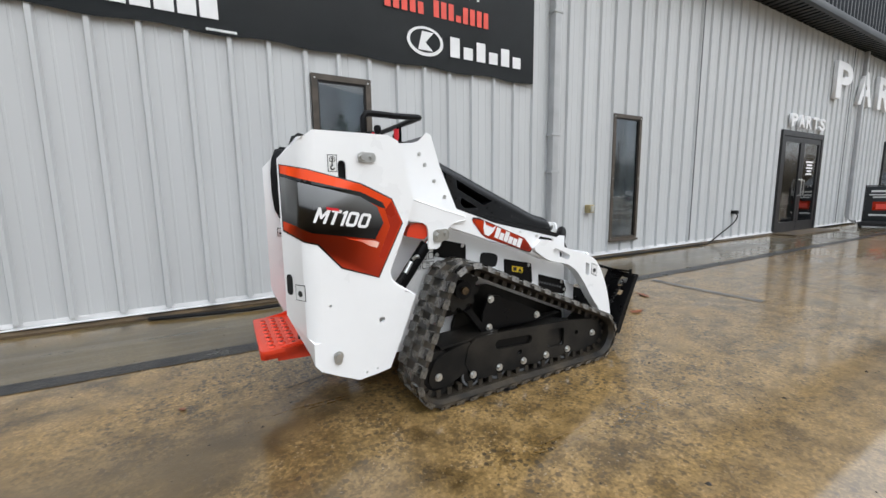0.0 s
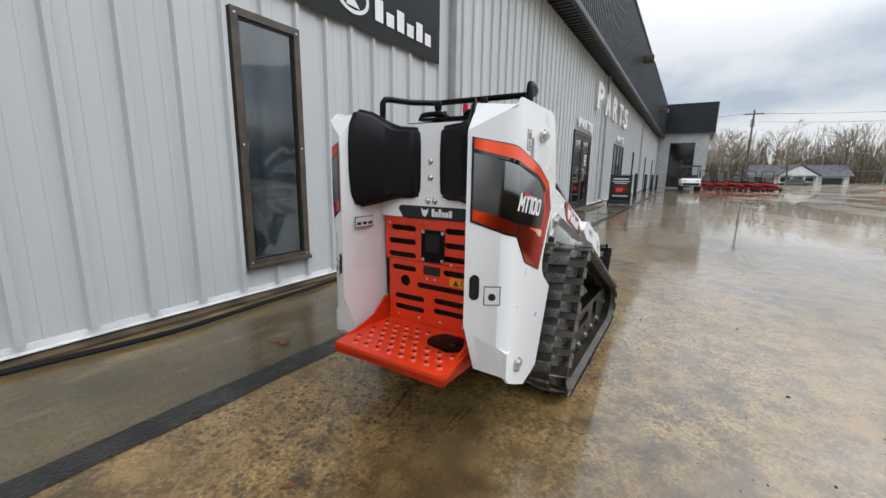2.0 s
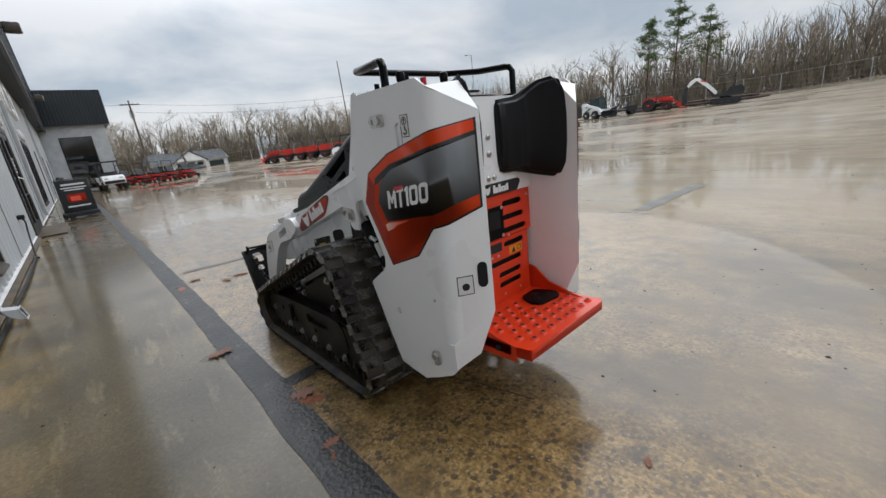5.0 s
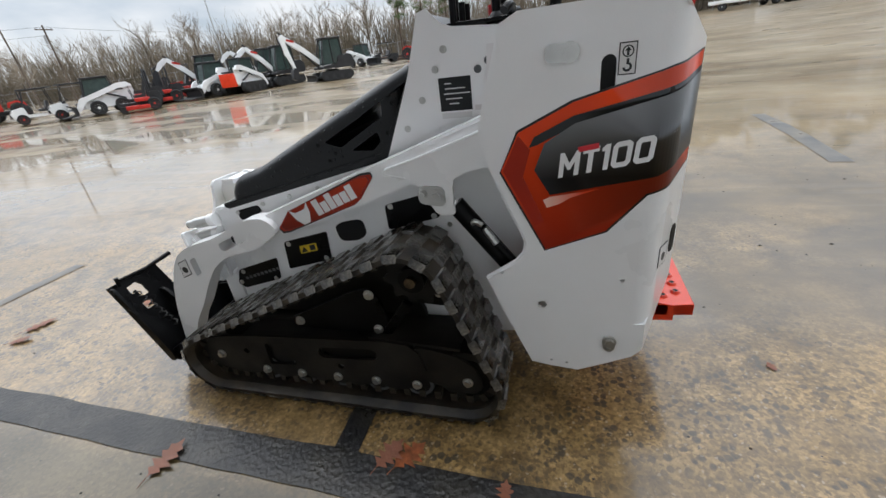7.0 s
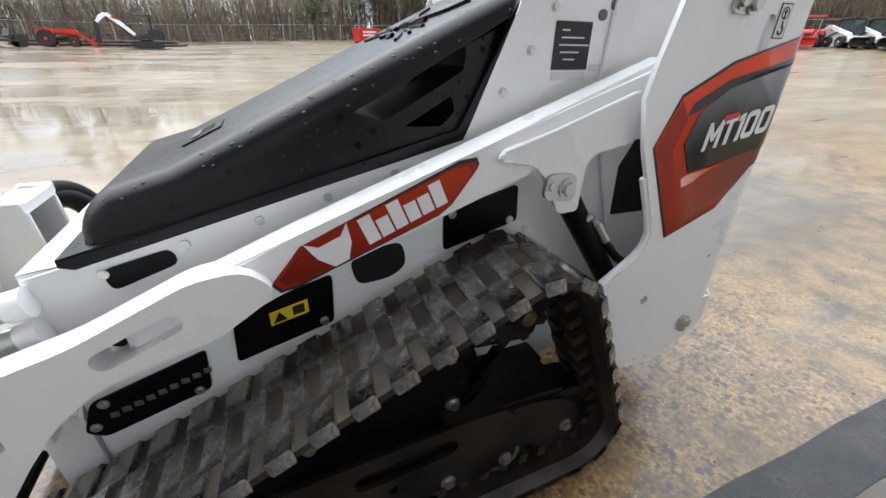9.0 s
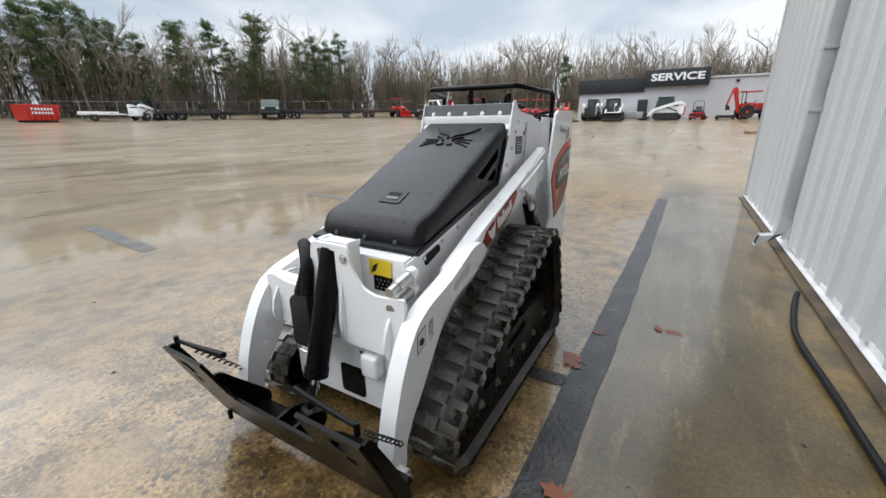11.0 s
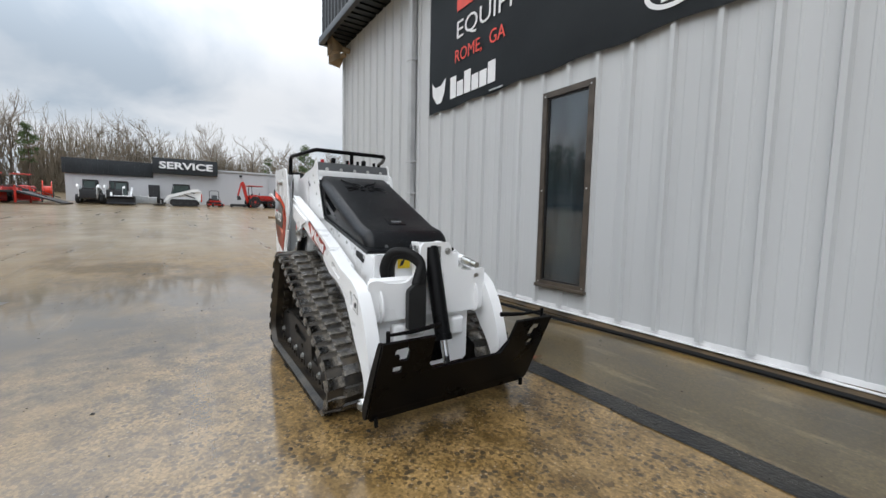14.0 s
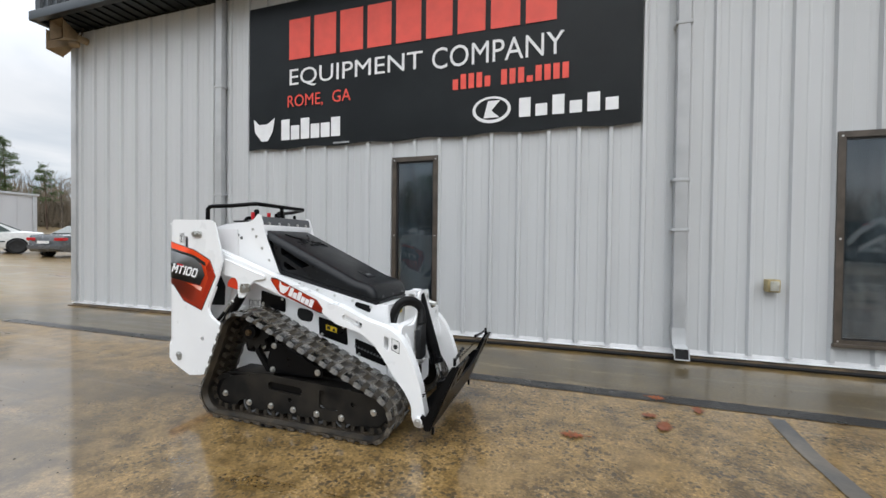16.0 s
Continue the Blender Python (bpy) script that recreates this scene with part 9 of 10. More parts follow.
white_loader = skid_loader("skid_loader", "loader", at(-43.2, -19.0, 65), "white loader parked among the tractors", "loaders in the yard", False, M_WHITE)
copy_thing(white_loader, at(-43.8, -17.4, 60))
ramp_trailer = thing("ramp_trailer", "low dark trailer with sloping red-trimmed ramp", "trailer", "trailers along the fence", at(-41.2, -11.9, 80))
part("deck", bx(-1.9, 0.6, -1.0, 1.0, 0.8, 0.95, 0.02), M_DARK, ramp_trailer)
part("ramp", hexa([(0.6, -1.0, 0.8), (3.2, -1.0, 0.02), (3.2, 1.0, 0.02), (0.6, 1.0, 0.8)], [(0.6, -1.0, 0.95), (3.25, -1.0, 0.1), (3.25, 1.0, 0.1), (0.6, 1.0, 0.95)]), M_DARK, ramp_trailer)
for x in (-1.7, -0.4, 0.55):
    for s in (-1, 1):
        part("stake", bx(x - 0.06, x + 0.06, s * 1.0, s * 1.08, 0.02, 1.35, 0.01), M_RED, ramp_trailer)
for s in (-1, 1):
    wheel(ramp_trailer, -0.9, s * 0.85, 0.36, 0.24, M_RED)
    part("hand_rail", frame_bars([[(-1.7, s * 1.04, 1.3), (0.55, s * 1.04, 1.3), (2.4, s * 1.04, 0.5)]], 0.035), M_DARK, ramp_trailer)
reel = thing("hose_reel", "round orange-red reel standing by the trailer", "reel", "", at(-44.2, -10.6, 10))
part("drum", lathe([(0.85, -0.3), (0.85, -0.25), (0.4, -0.22), (0.4, 0.22), (0.85, 0.25), (0.85, 0.3)], 24), RED, reel).location = (0, 0, 0.95)
part("stand", frame_bars([[(-0.5, -0.35, 0.02), (0, -0.35, 0.95), (0.5, -0.35, 0.02)], [(-0.5, 0.35, 0.02), (0, 0.35, 0.95), (0.5, 0.35, 0.02)]], 0.04), M_DARK, reel)

# before the service hall
black_loader = skid_loader("skid_loader", "loader", at(-43.6, -7.7, 180), "dark wheeled loader seen from behind", "loaders by the hall", False, M_DARK)
copy_thing(black_loader, at(-43.6, -5.9, 178))
copy_thing(bucket_loader, at(-43.0, -5.5, 2))
skid_loader("track_loader", "loader", at(-43.2, -0.9, 265), "white track loader with red back by the hall", "loaders by the hall", True, RED)
red_mower = zero_turn_mower(at(-43.3, 1.8, 10), "red zero-turn mower by the service hall", "mowers by the hall")
copy_thing(red_mower, at(-43.2, 13.3, 5))
pallet = thing("mower_deck_attachment", "flat dark mower deck lying on the ground", "attachment", "", at(-43.4, 3.9, 90))
part("deck_shell", bx(-0.75, 0.75, -0.5, 0.5, 0.1, 0.34, 0.06), M_DARK, pallet)
for s in (-1, 1):
    wheel(pallet, 0.6 * s, 0.5, 0.14, 0.1, M_DARK)
tractor(at(-43.2, 5.8, 100), "red backhoe tractor with raised digging arm", "tractors by the hall", canopy=True, hoe=True)
copy_thing(bucket_loader, at(-43.2, 7.9, 5))
roofed_cart = utility_cart("utility_vehicle", "utility vehicle", at(-43.5, 9.5, 0), "red and black roofed utility vehicle by the hall", "utility vehicles", M_RED, True)
copy_thing(roofed_cart, at(-43.5, 11.4, 4))
copy_thing(roofed_cart, at(-45.2, 12.3, 0))
tractor(at(-43.3, 15.1, 170), "red tractor with canopy by the grey hall", "tractors by the hall")
copy_thing(red_mower, at(-43.2, 16.5, 20))
crate = thing("storage_cabinet", "dark storage cabinet standing against the hall", "cabinet", "", at(-46.4, -3.3, 0))
part("cabinet_body", bx(-0.35, 0.35, -0.45, 0.45, 0.05, 1.85, 0.02), M_DARK, crate)
part("cabinet_door", bx(0.35, 0.38, -0.43, -0.01, 0.08, 1.82, 0.01), M_DARK, crate)
part("cabinet_door", bx(0.35, 0.38, 0.01, 0.43, 0.08, 1.82, 0.01), M_DARK, crate)
for y, w in ((-5.3, 0.5), (-4.6, 0.45), (-3.9, 0.4)):
    b = thing("crate", "pale grey crate standing at the hall wall", "crate", "crates by the hall", at(-46.0, y + 0.4, 0))
    part("crate_body", bx(-w, w, -w, w, 0.0, w * 1.5, 0.03), GALV, b)
    part("crate_lid", bx(-w - 0.03, w + 0.03, -w - 0.03, w + 0.03, w * 1.5, w * 1.5 + 0.06, 0.02), M_WHITE, b)

sedan(at(-23.7, 8.1, 249.5), "white older sedan parked beyond the shop corner", CARWHITE, M_DARK)
sedan(at(-20.2, 10.9, 106), "dark grey sedan parked with its tail lights visible", CARGREY, RIM)

pile = thing("timber_stack", "stack of orange-brown timber boards on the ground", "timber", "", at(-26.0, 5.3, 70))
for k in range(9):
    part("board", bx(-1.4, 1.4, -0.5 + 0.34 * (k % 3), -0.2 + 0.34 * (k % 3), 0.05 * (k // 3), 0.045 + 0.05 * (k // 3), 0.004), TIMBER, pile)


# ---- sign, posts, fence, poles ----
sign = thing("sign_board", "black wheeled sign board with printed offers", "sign", "", pose(13.9, 1.2, 0, 0, 0, 8))
part("board", bx(-0.035, 0.035, -0.34, 0.34, 0.16, 1.05, 0.015), VINYL, sign)
part("base", bx(-0.3, 0.3, -0.36, 0.36, 0.04, 0.16, 0.03), M_DARK, sign, "black base")
part("frame_edge", frame_bars([[(0, -0.35, 0.14), (0, -0.35, 1.07), (0, 0.35, 1.07), (0, 0.35, 0.14)]], 0.02), ALUBLACK, sign)
for z, h, w in ((0.9, 0.05, 0.5), (0.82, 0.03, 0.56), (0.76, 0.03, 0.42), (0.3, 0.04, 0.5)):
    part("printed_line", bx(-0.041, -0.034, -w / 2, w / 2, z, z + h), STICKER, sign)
part("printed_picture", bx(-0.041, -0.034, -0.2, 0.2, 0.44, 0.66), DECAL_D, sign)
part("printed_picture", bx(-0.043, -0.0415, -0.08, 0.14, 0.47, 0.6), B_RED, sign)
for s in (-1, 1):
    wheel(sign, 0.2 * s, 0.38, 0.07, 0.04, M_DARK)

first = None
for x in (22.0, 27.6, 33.0, 38.0, 47.0):
    m = pose(x, 1.55, 0)
    if first is None:
        first = thing("bollard", "black steel bollard beside the shop wall", "bollard", "bollards along the wall", m)
        part("post", lathe([(0.09, 0.0), (0.09, 1.12), (0.06, 1.18)], 14), M_DARK, first).matrix_basis = pose(0, 0, 0, 90)
        part("foot_plate", bx(-0.16, 0.16, -0.16, 0.16, 0, 0.02, 0.006), M_DARK, first)
    else:
        copy_thing(first, m)

fence = thing("fence", "grey chain-link fence with thin posts along the yard", "fence")
line = [(62.0, -16.0), (62.0, -36.0), (38.0, -53.0), (10.0, -57.0), (-20.0, -54.5), (-40.0, -42.0), (-52.0, -18.0)]
post_mesh = mesh_of("fence_post", tb([(0, 0, 0), (0, 0, 1.9)], 0.035, 6), GALV)
for (xa, ya), (xb, yb) in zip(line, line[1:]):
    n = max(2, int(math.hypot(xb - xa, yb - ya) / 3.2))
    run = [(xa + (xb - xa) * k / n, ya + (yb - ya) * k / n) for k in range(n + 1)]
    for x, y in run[:-1]:
        part("post", post_mesh, GALV, fence).location = (x, y, height(x, y))
    for dz, r in ((1.88, 0.022), (1.45, 0.006), (1.0, 0.006), (0.55, 0.006), (0.15, 0.01)):
        part("top_rail" if dz > 1.8 else "wire", tb([(x, y, height(x, y) + dz) for x, y in run], r, 4), GALV, fence)


def utility_pole(x, y, h, lean, label, lamp=False, bare=False):
    p = thing("utility_pole" if not lamp else "street_lamp", label, "pole", "poles", pose(x, y, height(x, y), 0, lean, 0))
    part("pole", tb([(0, 0, 0), (0, 0, h)], [0.09, 0.06] if lamp or bare else [0.15, 0.10], 10), POLE if not lamp else GALV, p)
    if lamp:
        part("lamp_arm", tb([(0, 0, h - 0.1), (0.25, 0.15, h + 0.02), (0.5, 0.3, h + 0.02)], 0.035, 6), GALV, p)
        part("lamp_head", bx(0.35, 0.8, 0.2, 0.5, h, h + 0.12, 0.03), GALV, p)
    elif not bare:
        part("crossarm", bx(-0.06, 0.06, -1.1, 1.1, h - 0.6, h - 0.46, 0.01), POLE, p)
        for y2 in (-0.95, -0.4, 0.4, 0.95):
            part("insulator", lathe([(0.04, 0), (0.06, 0.06), (0.03, 0.14)], 8), GALV, p).matrix_basis = pose(0, y2, h - 0.46, 90)
        part("transformer", tb([(0.32, 0, h - 2.2), (0.32, 0, h - 1.2)], 0.25, 12), GALV, p)
    return p


utility_pole(68.0, -7.4, 10.2, 3.0, "leaning wooden utility pole by the road")
utility_pole(66.0, -44.0, 9.5, -1.0, "wooden utility pole before the woods")
utility_pole(58.0, -27.0, 6.4, 0.0, "thin yellowish pole at the yard edge", bare=True)
utility_pole(49.0, -28.8, 11.5, 1.5, "tall bare wooden pole in the yard", bare=True)
utility_pole(38.7, -43.6, 10.2, 0.0, "tall grey lamp pole in the yard", True)
for n, (a, b) in enumerate((((68.3, -7.4, 9.7), (66, -44, 10.2)), ((68.3, -7.9, 8.6), (66, -44, 9.2)), ((68.3, -7.4, 9.7), (72, 60, 9.7)), ((66, -44, 10.2), (58, -90, 10.5)))):
    a, b = Vector(a), Vector(b)
    pts = [a.lerp(b, k / 12) - Vector((0, 0, 0.9 * (1 - (k / 6 - 1) ** 2))) for k in range(13)]
    tagged(new("overhead_wire", mesh_of("overhead_wire", tb(pts, 0.02, 4), M_DARK)), "thin dark overhead wire sagging between poles", "wire", "overhead wires")


# ---- service hall ----
HX, HB = -47.5, 1.6
hall = thing("service_hall", "long pale grey metal service hall with charcoal band", "building", "", None)
part("wall", bx(HX - 0.3, HX, -10.05, 2.3, HB - 0.6, 5.4), SERVWALL, hall)
part("wall", bx(HX - 0.3, HX + 0.012, 2.3, 22.4, HB - 0.6, 5.3), SERVWALL, hall)
part("wall", bx(HX - 14.0, HX - 0.3, -10.05, -9.75, HB - 0.6, 5.4), SERVWALL, hall)
part("wall", bx(HX - 14.0, HX - 0.3, 22.1, 22.4, HB - 0.6, 5.3), SERVWALL, hall)
part("wall", bx(HX - 14.3, HX - 14.0, -10.05, 22.4, HB - 0.6, 5.4), SERVWALL, hall)
part("roof", hexa([(HX - 14.4, -10.15, 5.55), (HX - 0.1, -10.15, 5.31), (HX - 0.1, 22.5, 5.31), (HX - 14.4, 22.5, 5.55)], [(HX - 14.4, -10.15, 5.65), (HX - 0.1, -10.15, 5.41), (HX - 0.1, 22.5, 5.41), (HX - 14.4, 22.5, 5.65)]), TRIMG, hall)
part("eave_trim", bx(HX - 0.1, HX + 0.16, 2.35, 22.5, 5.23, 5.43, 0.02), TRIMG, hall)
band = part("charcoal_band", bx(HX - 0.4, HX + 0.25, -10.2, -3.4, 4.22, 5.65, 0.02), FASCIA, hall)
for k in range(17):
    part("band_seam", bx(HX + 0.25, HX + 0.275, -10.0 + 0.39 * k, -9.97 + 0.39 * k, 4.25, 5.62), FASCIA, band)
panel = part("sign_panel", bx(HX - 0.2, HX + 0.6, -3.4, 2.3, 4.68, 6.25, 0.02), FASCIA, hall)
lettering("sign_letters", "SERVICE", 4.7, 0.72, 0.09, LETTER, pose(HX + 0.605, -0.5, 5.53, 90, 0, 90), panel, bold=0.03)
for y in [-9.5 + 1.05 * k for k in range(30)]:
    part("panel_rib", bx(HX + (0.0 if y < 2.3 else 0.012), HX + (0.02 if y < 2.3 else 0.032), y - 0.03, y + 0.03, HB - 0.3, 4.22 if y < 2.3 else 5.23), SERVWALL, hall)
for y in (7.5, 13.0, 18.9, 22.1):
    part("downpipe", bx(HX + 0.034, HX + 0.13, y - 0.06, y + 0.06, HB - 0.2, 5.23, 0.01), TRIMG, hall)
for y in (4.6, 15.65):
    part("wall_lamp", bx(HX + 0.034, HX + 0.25, y - 0.14, y + 0.14, 4.8, 5.02, 0.03), M_DARK, hall)

# ---- white house across the road ----
house = thing("house", "white single-storey house with grey shingle roof", "building", "", pose(88.0, -16.4, -0.7, 0, 0, 0))
part("wall", bx(0, 6, -6.5, 6.2, 0, 2.35), SIDING, house)
part("roof", hexa([(-0.6, -7.0, 2.3), (-0.6, 6.8, 2.3), (3.0, 6.4, 4.1), (3.0, -6.6, 4.1)], [(6.6, -7.0, 2.3), (6.6, 6.8, 2.3), (3.02, 6.4, 4.12), (3.02, -6.6, 4.12)]), SHINGLE, house)
part("porch_gable", pl([(-2.6, 2.3), (2.6, 2.3), (0, 4.0)], -1.2, 0.3, "yz"), SIDING, house)
for s in (-1, 1):
    part("gable_roof", hexa([(-1.4, s * 2.9, 2.2), (-1.4, 0, 4.1), (1.5, 0, 4.1), (1.5, s * 2.9, 2.2)], [(-1.4, s * 2.9, 2.32), (-1.4, 0, 4.24), (1.5, 0, 4.24), (1.5, s * 2.9, 2.32)]), SHINGLE, house)
for y in (-2.4, -0.8, 0.8, 2.4):
    part("porch_post", bx(-1.15, -1.0, y - 0.08, y + 0.08, 0, 2.3), SIDING, house)
for y in (-5.2, -3.9, -1.5, 0.0, 1.6, 3.8, 5.2):
    w = part("window", bx(-0.05, 0.02, y - 0.38, y + 0.38, 0.75, 1.95), CARGLASS, house)
    for s in (-1, 1):
        part("shutter", bx(-0.06, 0.0, y + s * 0.52 - 0.13, y + s * 0.52 + 0.13, 0.72, 1.98), M_DARK, w)
part("chimney", bx(3.6, 4.2, 2.4, 3.0, 3.4, 4.9), FOOTING, house)
sedan(pose(80.0, -14.6, -0.35, 0, 0, 92), "dark sedan parked before the white house", CARGREY, RIM)


# ---- trees and woods ----
def twig_line(verts, faces, pts, r0, r1, n):
    """One tapered limb, added to plain vertex and face lists."""
    base = len(verts)
    side = (pts[-1] - pts[0]).orthogonal().normalized()
    up = (pts[-1] - pts[0]).normalized().cross(side)
    for i, p in enumerate(pts):
        r = r0 + (r1 - r0) * i / (len(pts) - 1)
        for k in range(n):
            a = 2 * math.pi * k / n
            verts.append(tuple(p + r * (math.cos(a) * side + math.sin(a) * up)))
    for i in range(len(pts) - 1):
        for k in range(n):
            k2 = (k + 1) % n
            faces.append((base + i * n + k, base + i * n + k2, base + (i + 1) * n + k2, base + (i + 1) * n + k))


def list_mesh(name, verts, faces, material):
    me = bpy.data.meshes.new(name)
    me.from_pydata(verts, [], faces)
    me.materials.append(material)
    return me


def limb(rng, p, d, length, sag, n=3):
    pts = [p.copy()]
    for k in range(n):
        d = (d + Vector((rng.uniform(-1, 1), rng.uniform(-1, 1), rng.uniform(-0.4, 1) * sag)) * 0.2).normalized()
        pts.append(pts[-1] + d * length / n)
    return pts, d


def branch(rng, verts, faces, p, d, length, r, level, deepest):
    pts, d2 = limb(rng, p, d, length, 0.9, 3)
    twig_line(verts, faces, pts, r, r * 0.5, 4 if level < 2 else 3)
    if level >= deepest:
        return
    for k in range(rng.randint(3, 5)):
        u = rng.uniform(0.25, 1.0)
        i = min(2, int(u * 3))
        q = pts[i].lerp(pts[i + 1], u * 3 - i)
        away = Vector((rng.uniform(-1, 1), rng.uniform(-1, 1), rng.uniform(-0.3, 0.8)))
        branch(rng, verts, faces, q, (d2 * 0.8 + away * 0.75).normalized(), length * rng.uniform(0.45, 0.7), max(r * 0.5, 0.009), level + 1, deepest)


def bare_tree_meshes(seed, h, deepest=4, spread=1.0):
    """Trunk and leafless crown for a tree h metres high."""
    rng = random.Random(seed)
    tv, tf, cv, cf = [], [], [], []
    pts, p, d = [Vector((0, 0, -0.3))], Vector((0, 0, -0.3)), Vector((0, 0, 1))
    for k in range(6):
        d = (d + Vector((rng.uniform(-1, 1), rng.uniform(-1, 1), 1.5)) * 0.09).normalized()
        p = p + d * h * 0.75 / 6
        pts.append(p)
    r = h * 0.014 + 0.03
    twig_line(tv, tf, pts, r, r * 0.35, 7)
    for k in range(rng.randint(8, 11)):
        u = rng.uniform(0.35, 1.0)
        i = min(5, int(u * 6))
        q = pts[i].lerp(pts[i + 1], u * 6 - i)
        a = rng.uniform(0, 2 * math.pi)
        away = Vector((math.cos(a) * spread, math.sin(a) * spread, rng.uniform(0.5, 1.4))).normalized()
        branch(rng, cv, cf, q, away, h * rng.uniform(0.2, 0.34), r * 0.42, 1, deepest)
    k = h / max(v[2] for v in cv)
    tv, cv = [(x * k, y * k, z * k) for x, y, z in tv], [(x * k, y * k, z * k) for x, y, z in cv]
    return list_mesh("trunk", tv, tf, BARK), list_mesh("crown", cv, cf, TWIG)


def clump(rng, verts, faces, c, size, blades):
    """A ragged tuft of narrow needles round a point."""
    for k in range(blades):
        d = Vector((rng.gauss(0, 1), rng.gauss(0, 1), rng.gauss(0.1, 0.6))).normalized()
        w = d.orthogonal().normalized() * size * rng.uniform(0.05, 0.11)
        a = c + d * size * rng.uniform(0.0, 0.2)
        e = c + d * size * rng.uniform(0.5, 1.2)
        b = len(verts)
        verts.extend((tuple(a - w * 0.5), tuple(a + w * 0.5), tuple(e + w), tuple(e - w * 0.6)))
        faces.append((b, b + 1, b + 2, b + 3))


def pine_meshes(seed, h, bare=0.4):
    """A tall yard pine: bare lower stem with dead stubs, uneven boughs with gaps between them."""
    rng = random.Random(seed)
    tv, tf, cv, cf = [], [], [], []
    lean = Vector((rng.uniform(-0.04, 0.04), rng.uniform(-0.04, 0.04), 1))
    pts = [Vector((0, 0, -0.3)) + lean * (h + 0.2) * k / 5 for k in range(6)]
    r = h * 0.010 + 0.03
    twig_line(tv, tf, pts, r, 0.035, 7)
    for k in range(9):
        a, z = rng.uniform(0, 2 * math.pi), rng.uniform(0.15, bare)
        lp, d = limb(rng, lean * h * z, Vector((math.cos(a), math.sin(a), 0.15)), rng.uniform(0.5, 1.6), 0.3)
        twig_line(tv, tf, lp, 0.03, 0.01, 3)
    z = bare
    while z < 1.0:
        reach = h * 0.24 * (1.03 - z) ** 0.6 * rng.uniform(0.45, 1.3)
        for k in range(rng.randint(2, 4)):
            a = rng.uniform(0, 2 * math.pi)
            q = lean * h * (z + rng.uniform(-0.02, 0.02))
            ln = reach * rng.uniform(0.6, 1.2) + 0.25
            lp, d = limb(rng, q, Vector((math.cos(a), math.sin(a), rng.uniform(-0.1, 0.5))), ln, 0.6)
            twig_line(tv, tf, lp, 0.035, 0.012, 3)
            for u in (0.5, 0.68, 0.84, 1.0):
                i = min(2, int(u * 3))
                c = lp[i].lerp(lp[i + 1], u * 3 - i)
                for j in range(3):
                    clump(rng, cv, cf, c + Vector((rng.gauss(0, 0.28), rng.gauss(0, 0.28), rng.gauss(0.02, 0.16))), rng.uniform(0.22, 0.42), 13)
        z += rng.uniform(0.03, 0.06)
    return list_mesh("trunk", tv, tf, PINEBARK), list_mesh("crown", cv, cf, NEEDLE)


def tree(name, meshes, x, y, label, group, turn=0.0, s=1.0):
    t = thing(name, label, "tree", group, pose(x, y, height(x, y), 0, 0, turn))
    t.scale = (s, s, s)
    part("trunk", meshes[0], BARK, t)
    part("crown", meshes[1], TWIG, t)
    return t


WOOD = random.Random(41)
BARE = [bare_tree_meshes(100 + k, 10.0, 4, 0.7 + 0.12 * (k % 3)) for k in range(6)]
WIDE = bare_tree_meshes(140, 9.0, 4, 1.7)
PINES = [pine_meshes(200 + k, 12.0, b) for k, b in enumerate((0.32, 0.45, 0.22, 0.5))]

# the edge of the woods, with the height its tops reach above zero
EDGE = [(104, 10, 12), (102, -14, 12), (96, -32, 11.5), (72, -48, 10), (48, -56, 10.5), (30, -66, 10.5), (8, -64, 12), (-16, -63, 14.2), (-34, -57, 15.7), (-52, -44, 15.2), (-60, -34, 13.7), (-67, -18, 15.7), (-69, -4, 14.2), (-70, 12, 12.7), (-66, 26, 11.2), (-58, 42, 9.2)]
for (xa, ya, ha), (xb, yb, hb) in zip(EDGE, EDGE[1:]):
    n = max(3, int(math.hypot(xb - xa, yb - ya) / 2.3))
    for k in range(n):
        u = (k + WOOD.uniform(-0.3, 0.3)) / n
        x, y, top = xa + (xb - xa) * u + WOOD.uniform(-2.5, 2.5), ya + (yb - ya) * u + WOOD.uniform(-2.5, 2.5), ha + (hb - ha) * u
        s = max(3.5, top - height(x, y)) * WOOD.uniform(0.75, 1.12)
        tree("bare_tree", BARE[WOOD.randrange(6)], x, y, "leafless grey-brown deciduous tree at the wood's edge", "bare trees at the yard's edge", WOOD.uniform(0, 360), s / 10.0)

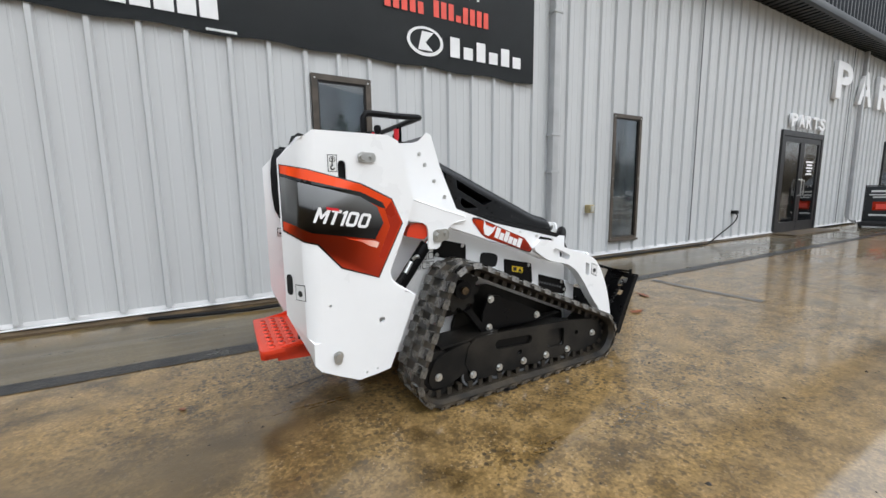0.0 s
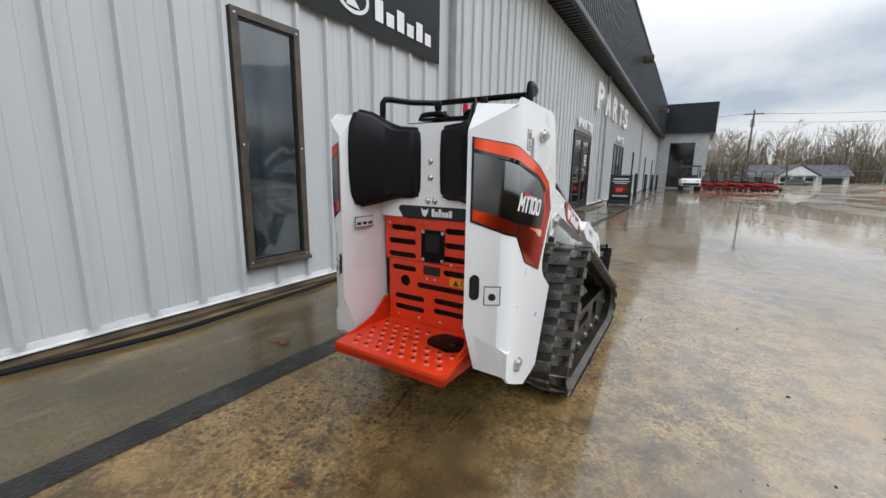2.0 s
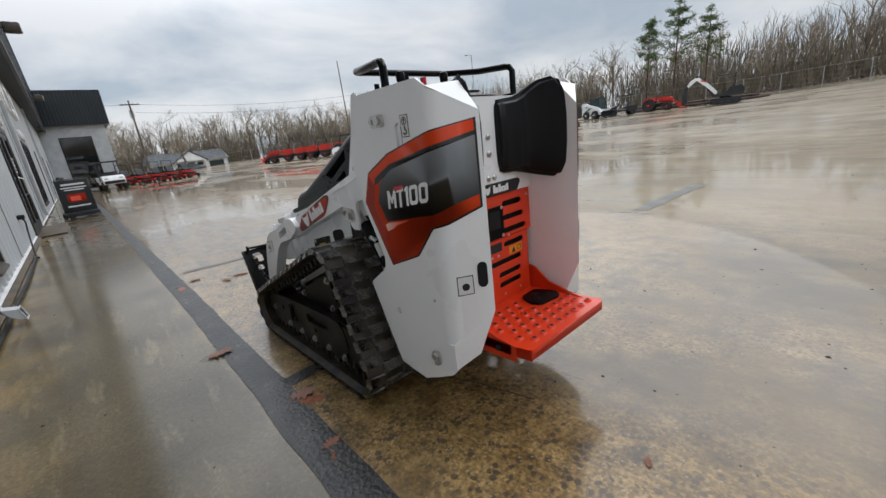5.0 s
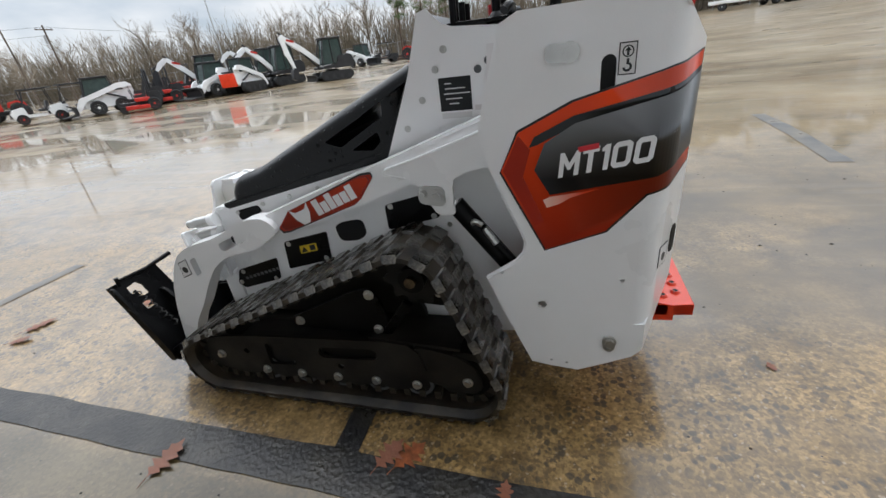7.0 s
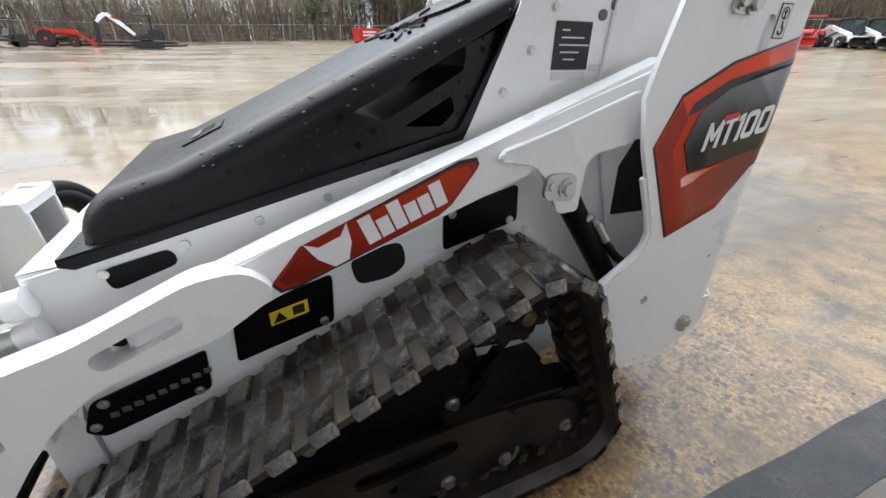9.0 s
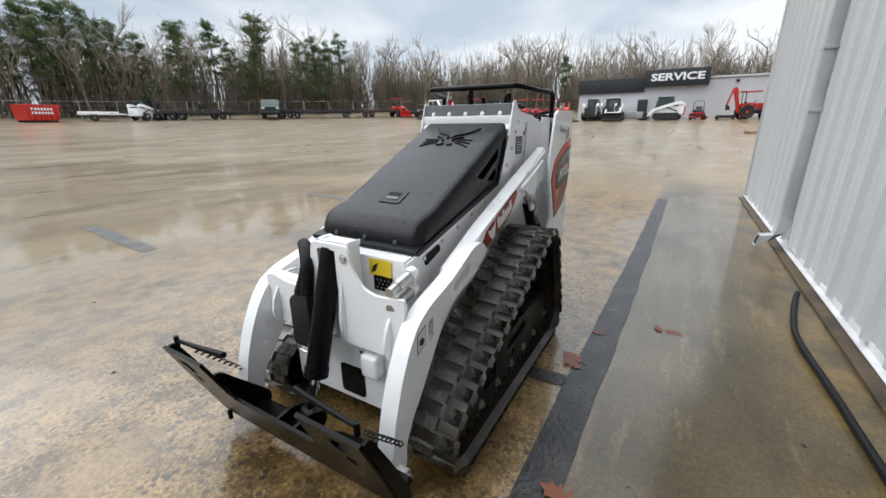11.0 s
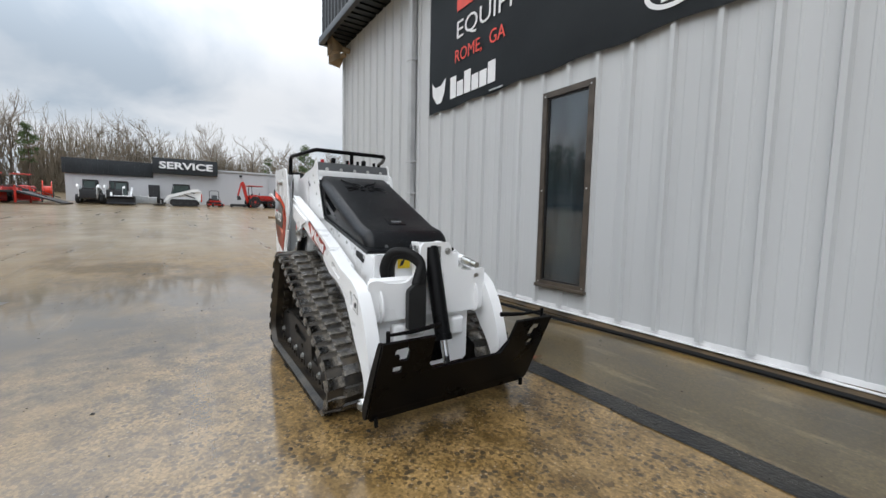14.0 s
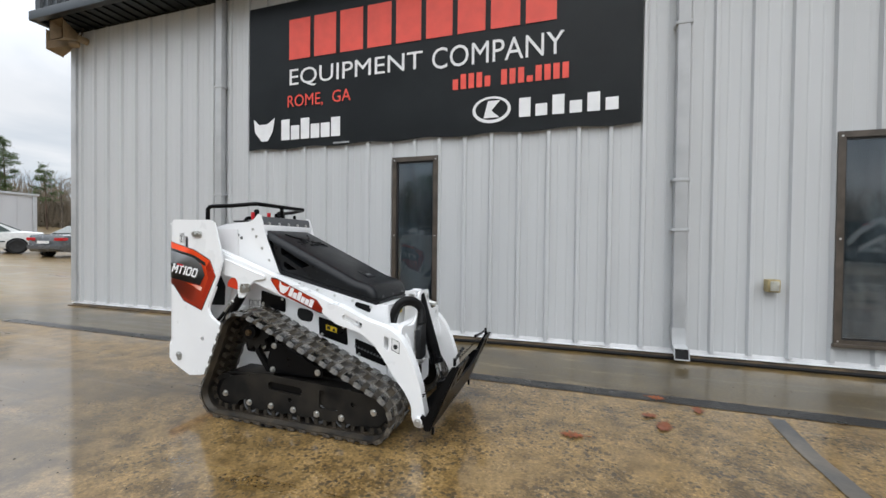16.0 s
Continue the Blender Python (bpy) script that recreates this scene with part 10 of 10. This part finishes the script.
for x, y, top in ((17, -56, 13), (14, -57.5, 11.5), (19.8, -55.2, 11), (-61.8, -15.5, 10.2), (-57, 24.6, 11.8), (-56, 27.6, 9.5), (-59, 14.6, 10.5), (-57, 20.5, 9.5), (-56, 23, 10.5), (-60, 16.5, 9), (-62, 10, 9),
                  (-8.1, -63.3, 13.3), (-11.2, -61.4, 14.3), (-12.5, -65.5, 14.3), (-13.9, -63.0, 13.4), (-15.0, -64.5, 14.7), (-16.3, -62.4, 13.5), (-17.4, -63.6, 14.9), (-18.6, -61.6, 14.0), (-19.7, -63.2, 14.7), (-21.3, -60.7, 13.9), (-22.5, -61.8, 13.3), (-23.7, -59.8, 12.7), (-20.6, -59.2, 11.3), (-15.8, -60.1, 11.8), (-29.1, -57.2, 13.3), (-30.1, -58.5, 13.9), (-32.5, -55.2, 13.9), (-36.7, -52.4, 15.3), (-37.9, -52.7, 15.0), (-41.2, -48.8, 12.1), (-43.0, -47.2, 13.1), (-44.2, -46.9, 12.5), (-45.7, -44.4, 13.5), (-25.7, -59.9, 12.1), (-34.9, -54.6, 11.8)):
    tree("pine_tree", PINES[WOOD.randrange(4)], x, y, "tall green pine with an open ragged crown", "pines round the yard", WOOD.uniform(0, 360), (top - height(x, y)) / 12.0)
for x, y, s, a in ((71, -27, 0.98, 20), (73, -6, 0.95, 140), (69, -12, 0.8, 250), (68, -1.5, 0.9, 40), (64, -38, 0.95, 100)):
    tree("bare_tree", WIDE, x, y, "spreading leafless roadside tree", "bare roadside trees", a, s)

# dense woods behind the edge: stems and dull undergrowth, too many to count
sv, sf, bv, bf = [], [], [], []
for (xa, ya, ha), (xb, yb, hb) in zip(EDGE, EDGE[1:]):
    run = math.hypot(xb - xa, yb - ya)
    nx, ny = (yb - ya) / run, -(xb - xa) / run
    if nx * xa + ny * ya < 0:
        nx, ny = -nx, -ny
    thick = 1.8 if xa < -10 else 1.0
    for k in range(int(run * 10 * thick)):
        u, depth = WOOD.random(), 1 + 30 * WOOD.random() ** 1.2
        x, y = xa + (xb - xa) * u + nx * depth, ya + (yb - ya) * u + ny * depth
        z, top = height(x, y), (ha + (hb - ha) * u) * WOOD.uniform(0.6, 1.0)
        p = Vector((x, y, z - 0.2))
        pts, d = limb(WOOD, p, Vector((WOOD.uniform(-0.06, 0.06), WOOD.uniform(-0.06, 0.06), 1)), max(2.5, top - z), 1.0)
        twig_line(sv, sf, pts, WOOD.uniform(0.05, 0.13), 0.012, 3)
        for j in range(7):
            v = WOOD.random()
            q = pts[1].lerp(pts[3], v)
            lp, d = limb(WOOD, q, Vector((WOOD.uniform(-0.7, 0.7), WOOD.uniform(-0.7, 0.7), 1.0)).normalized(), WOOD.uniform(1.0, 2.6) * (1.2 - 0.5 * v), 0.8, 2)
            twig_line(sv, sf, lp, 0.026, 0.008, 3)
    # saplings and brush: slim upright wands, thick at the ground and thinning upwards
    for k in range(int(run * 150 * thick)):
        u, depth = WOOD.random(), -1.5 + 26 * WOOD.random() ** 1.4
        x, y = xa + (xb - xa) * u + nx * depth, ya + (yb - ya) * u + ny * depth
        tall = max(3.0, ha + (hb - ha) * u - height(x, y))
        z = height(x, y) + min(0.55, abs(WOOD.gauss(0, 0.24))) * tall
        p = Vector((x, y, z - 0.3))
        e = p + Vector((WOOD.gauss(0, 0.35), WOOD.gauss(0, 0.35), WOOD.uniform(0.9, 2.4)))
        twig_line(bv, bf, [p, e], WOOD.uniform(0.03, 0.09), 0.012, 3)
        if WOOD.random() < 0.12 and z - height(x, y) < 0.16 * tall:
            clump(WOOD, bv, bf, p, WOOD.uniform(0.4, 0.9), 9)
tagged(new("far_woods", list_mesh("far_woods", sv, sf, TWIG)), "thicket of bare grey-brown trunks and twigs", "woods", "", "stuff")
tagged(new("undergrowth", list_mesh("undergrowth", bv, bf, BRUSH)), "dull brown and olive undergrowth along the fence", "undergrowth", "", "stuff")
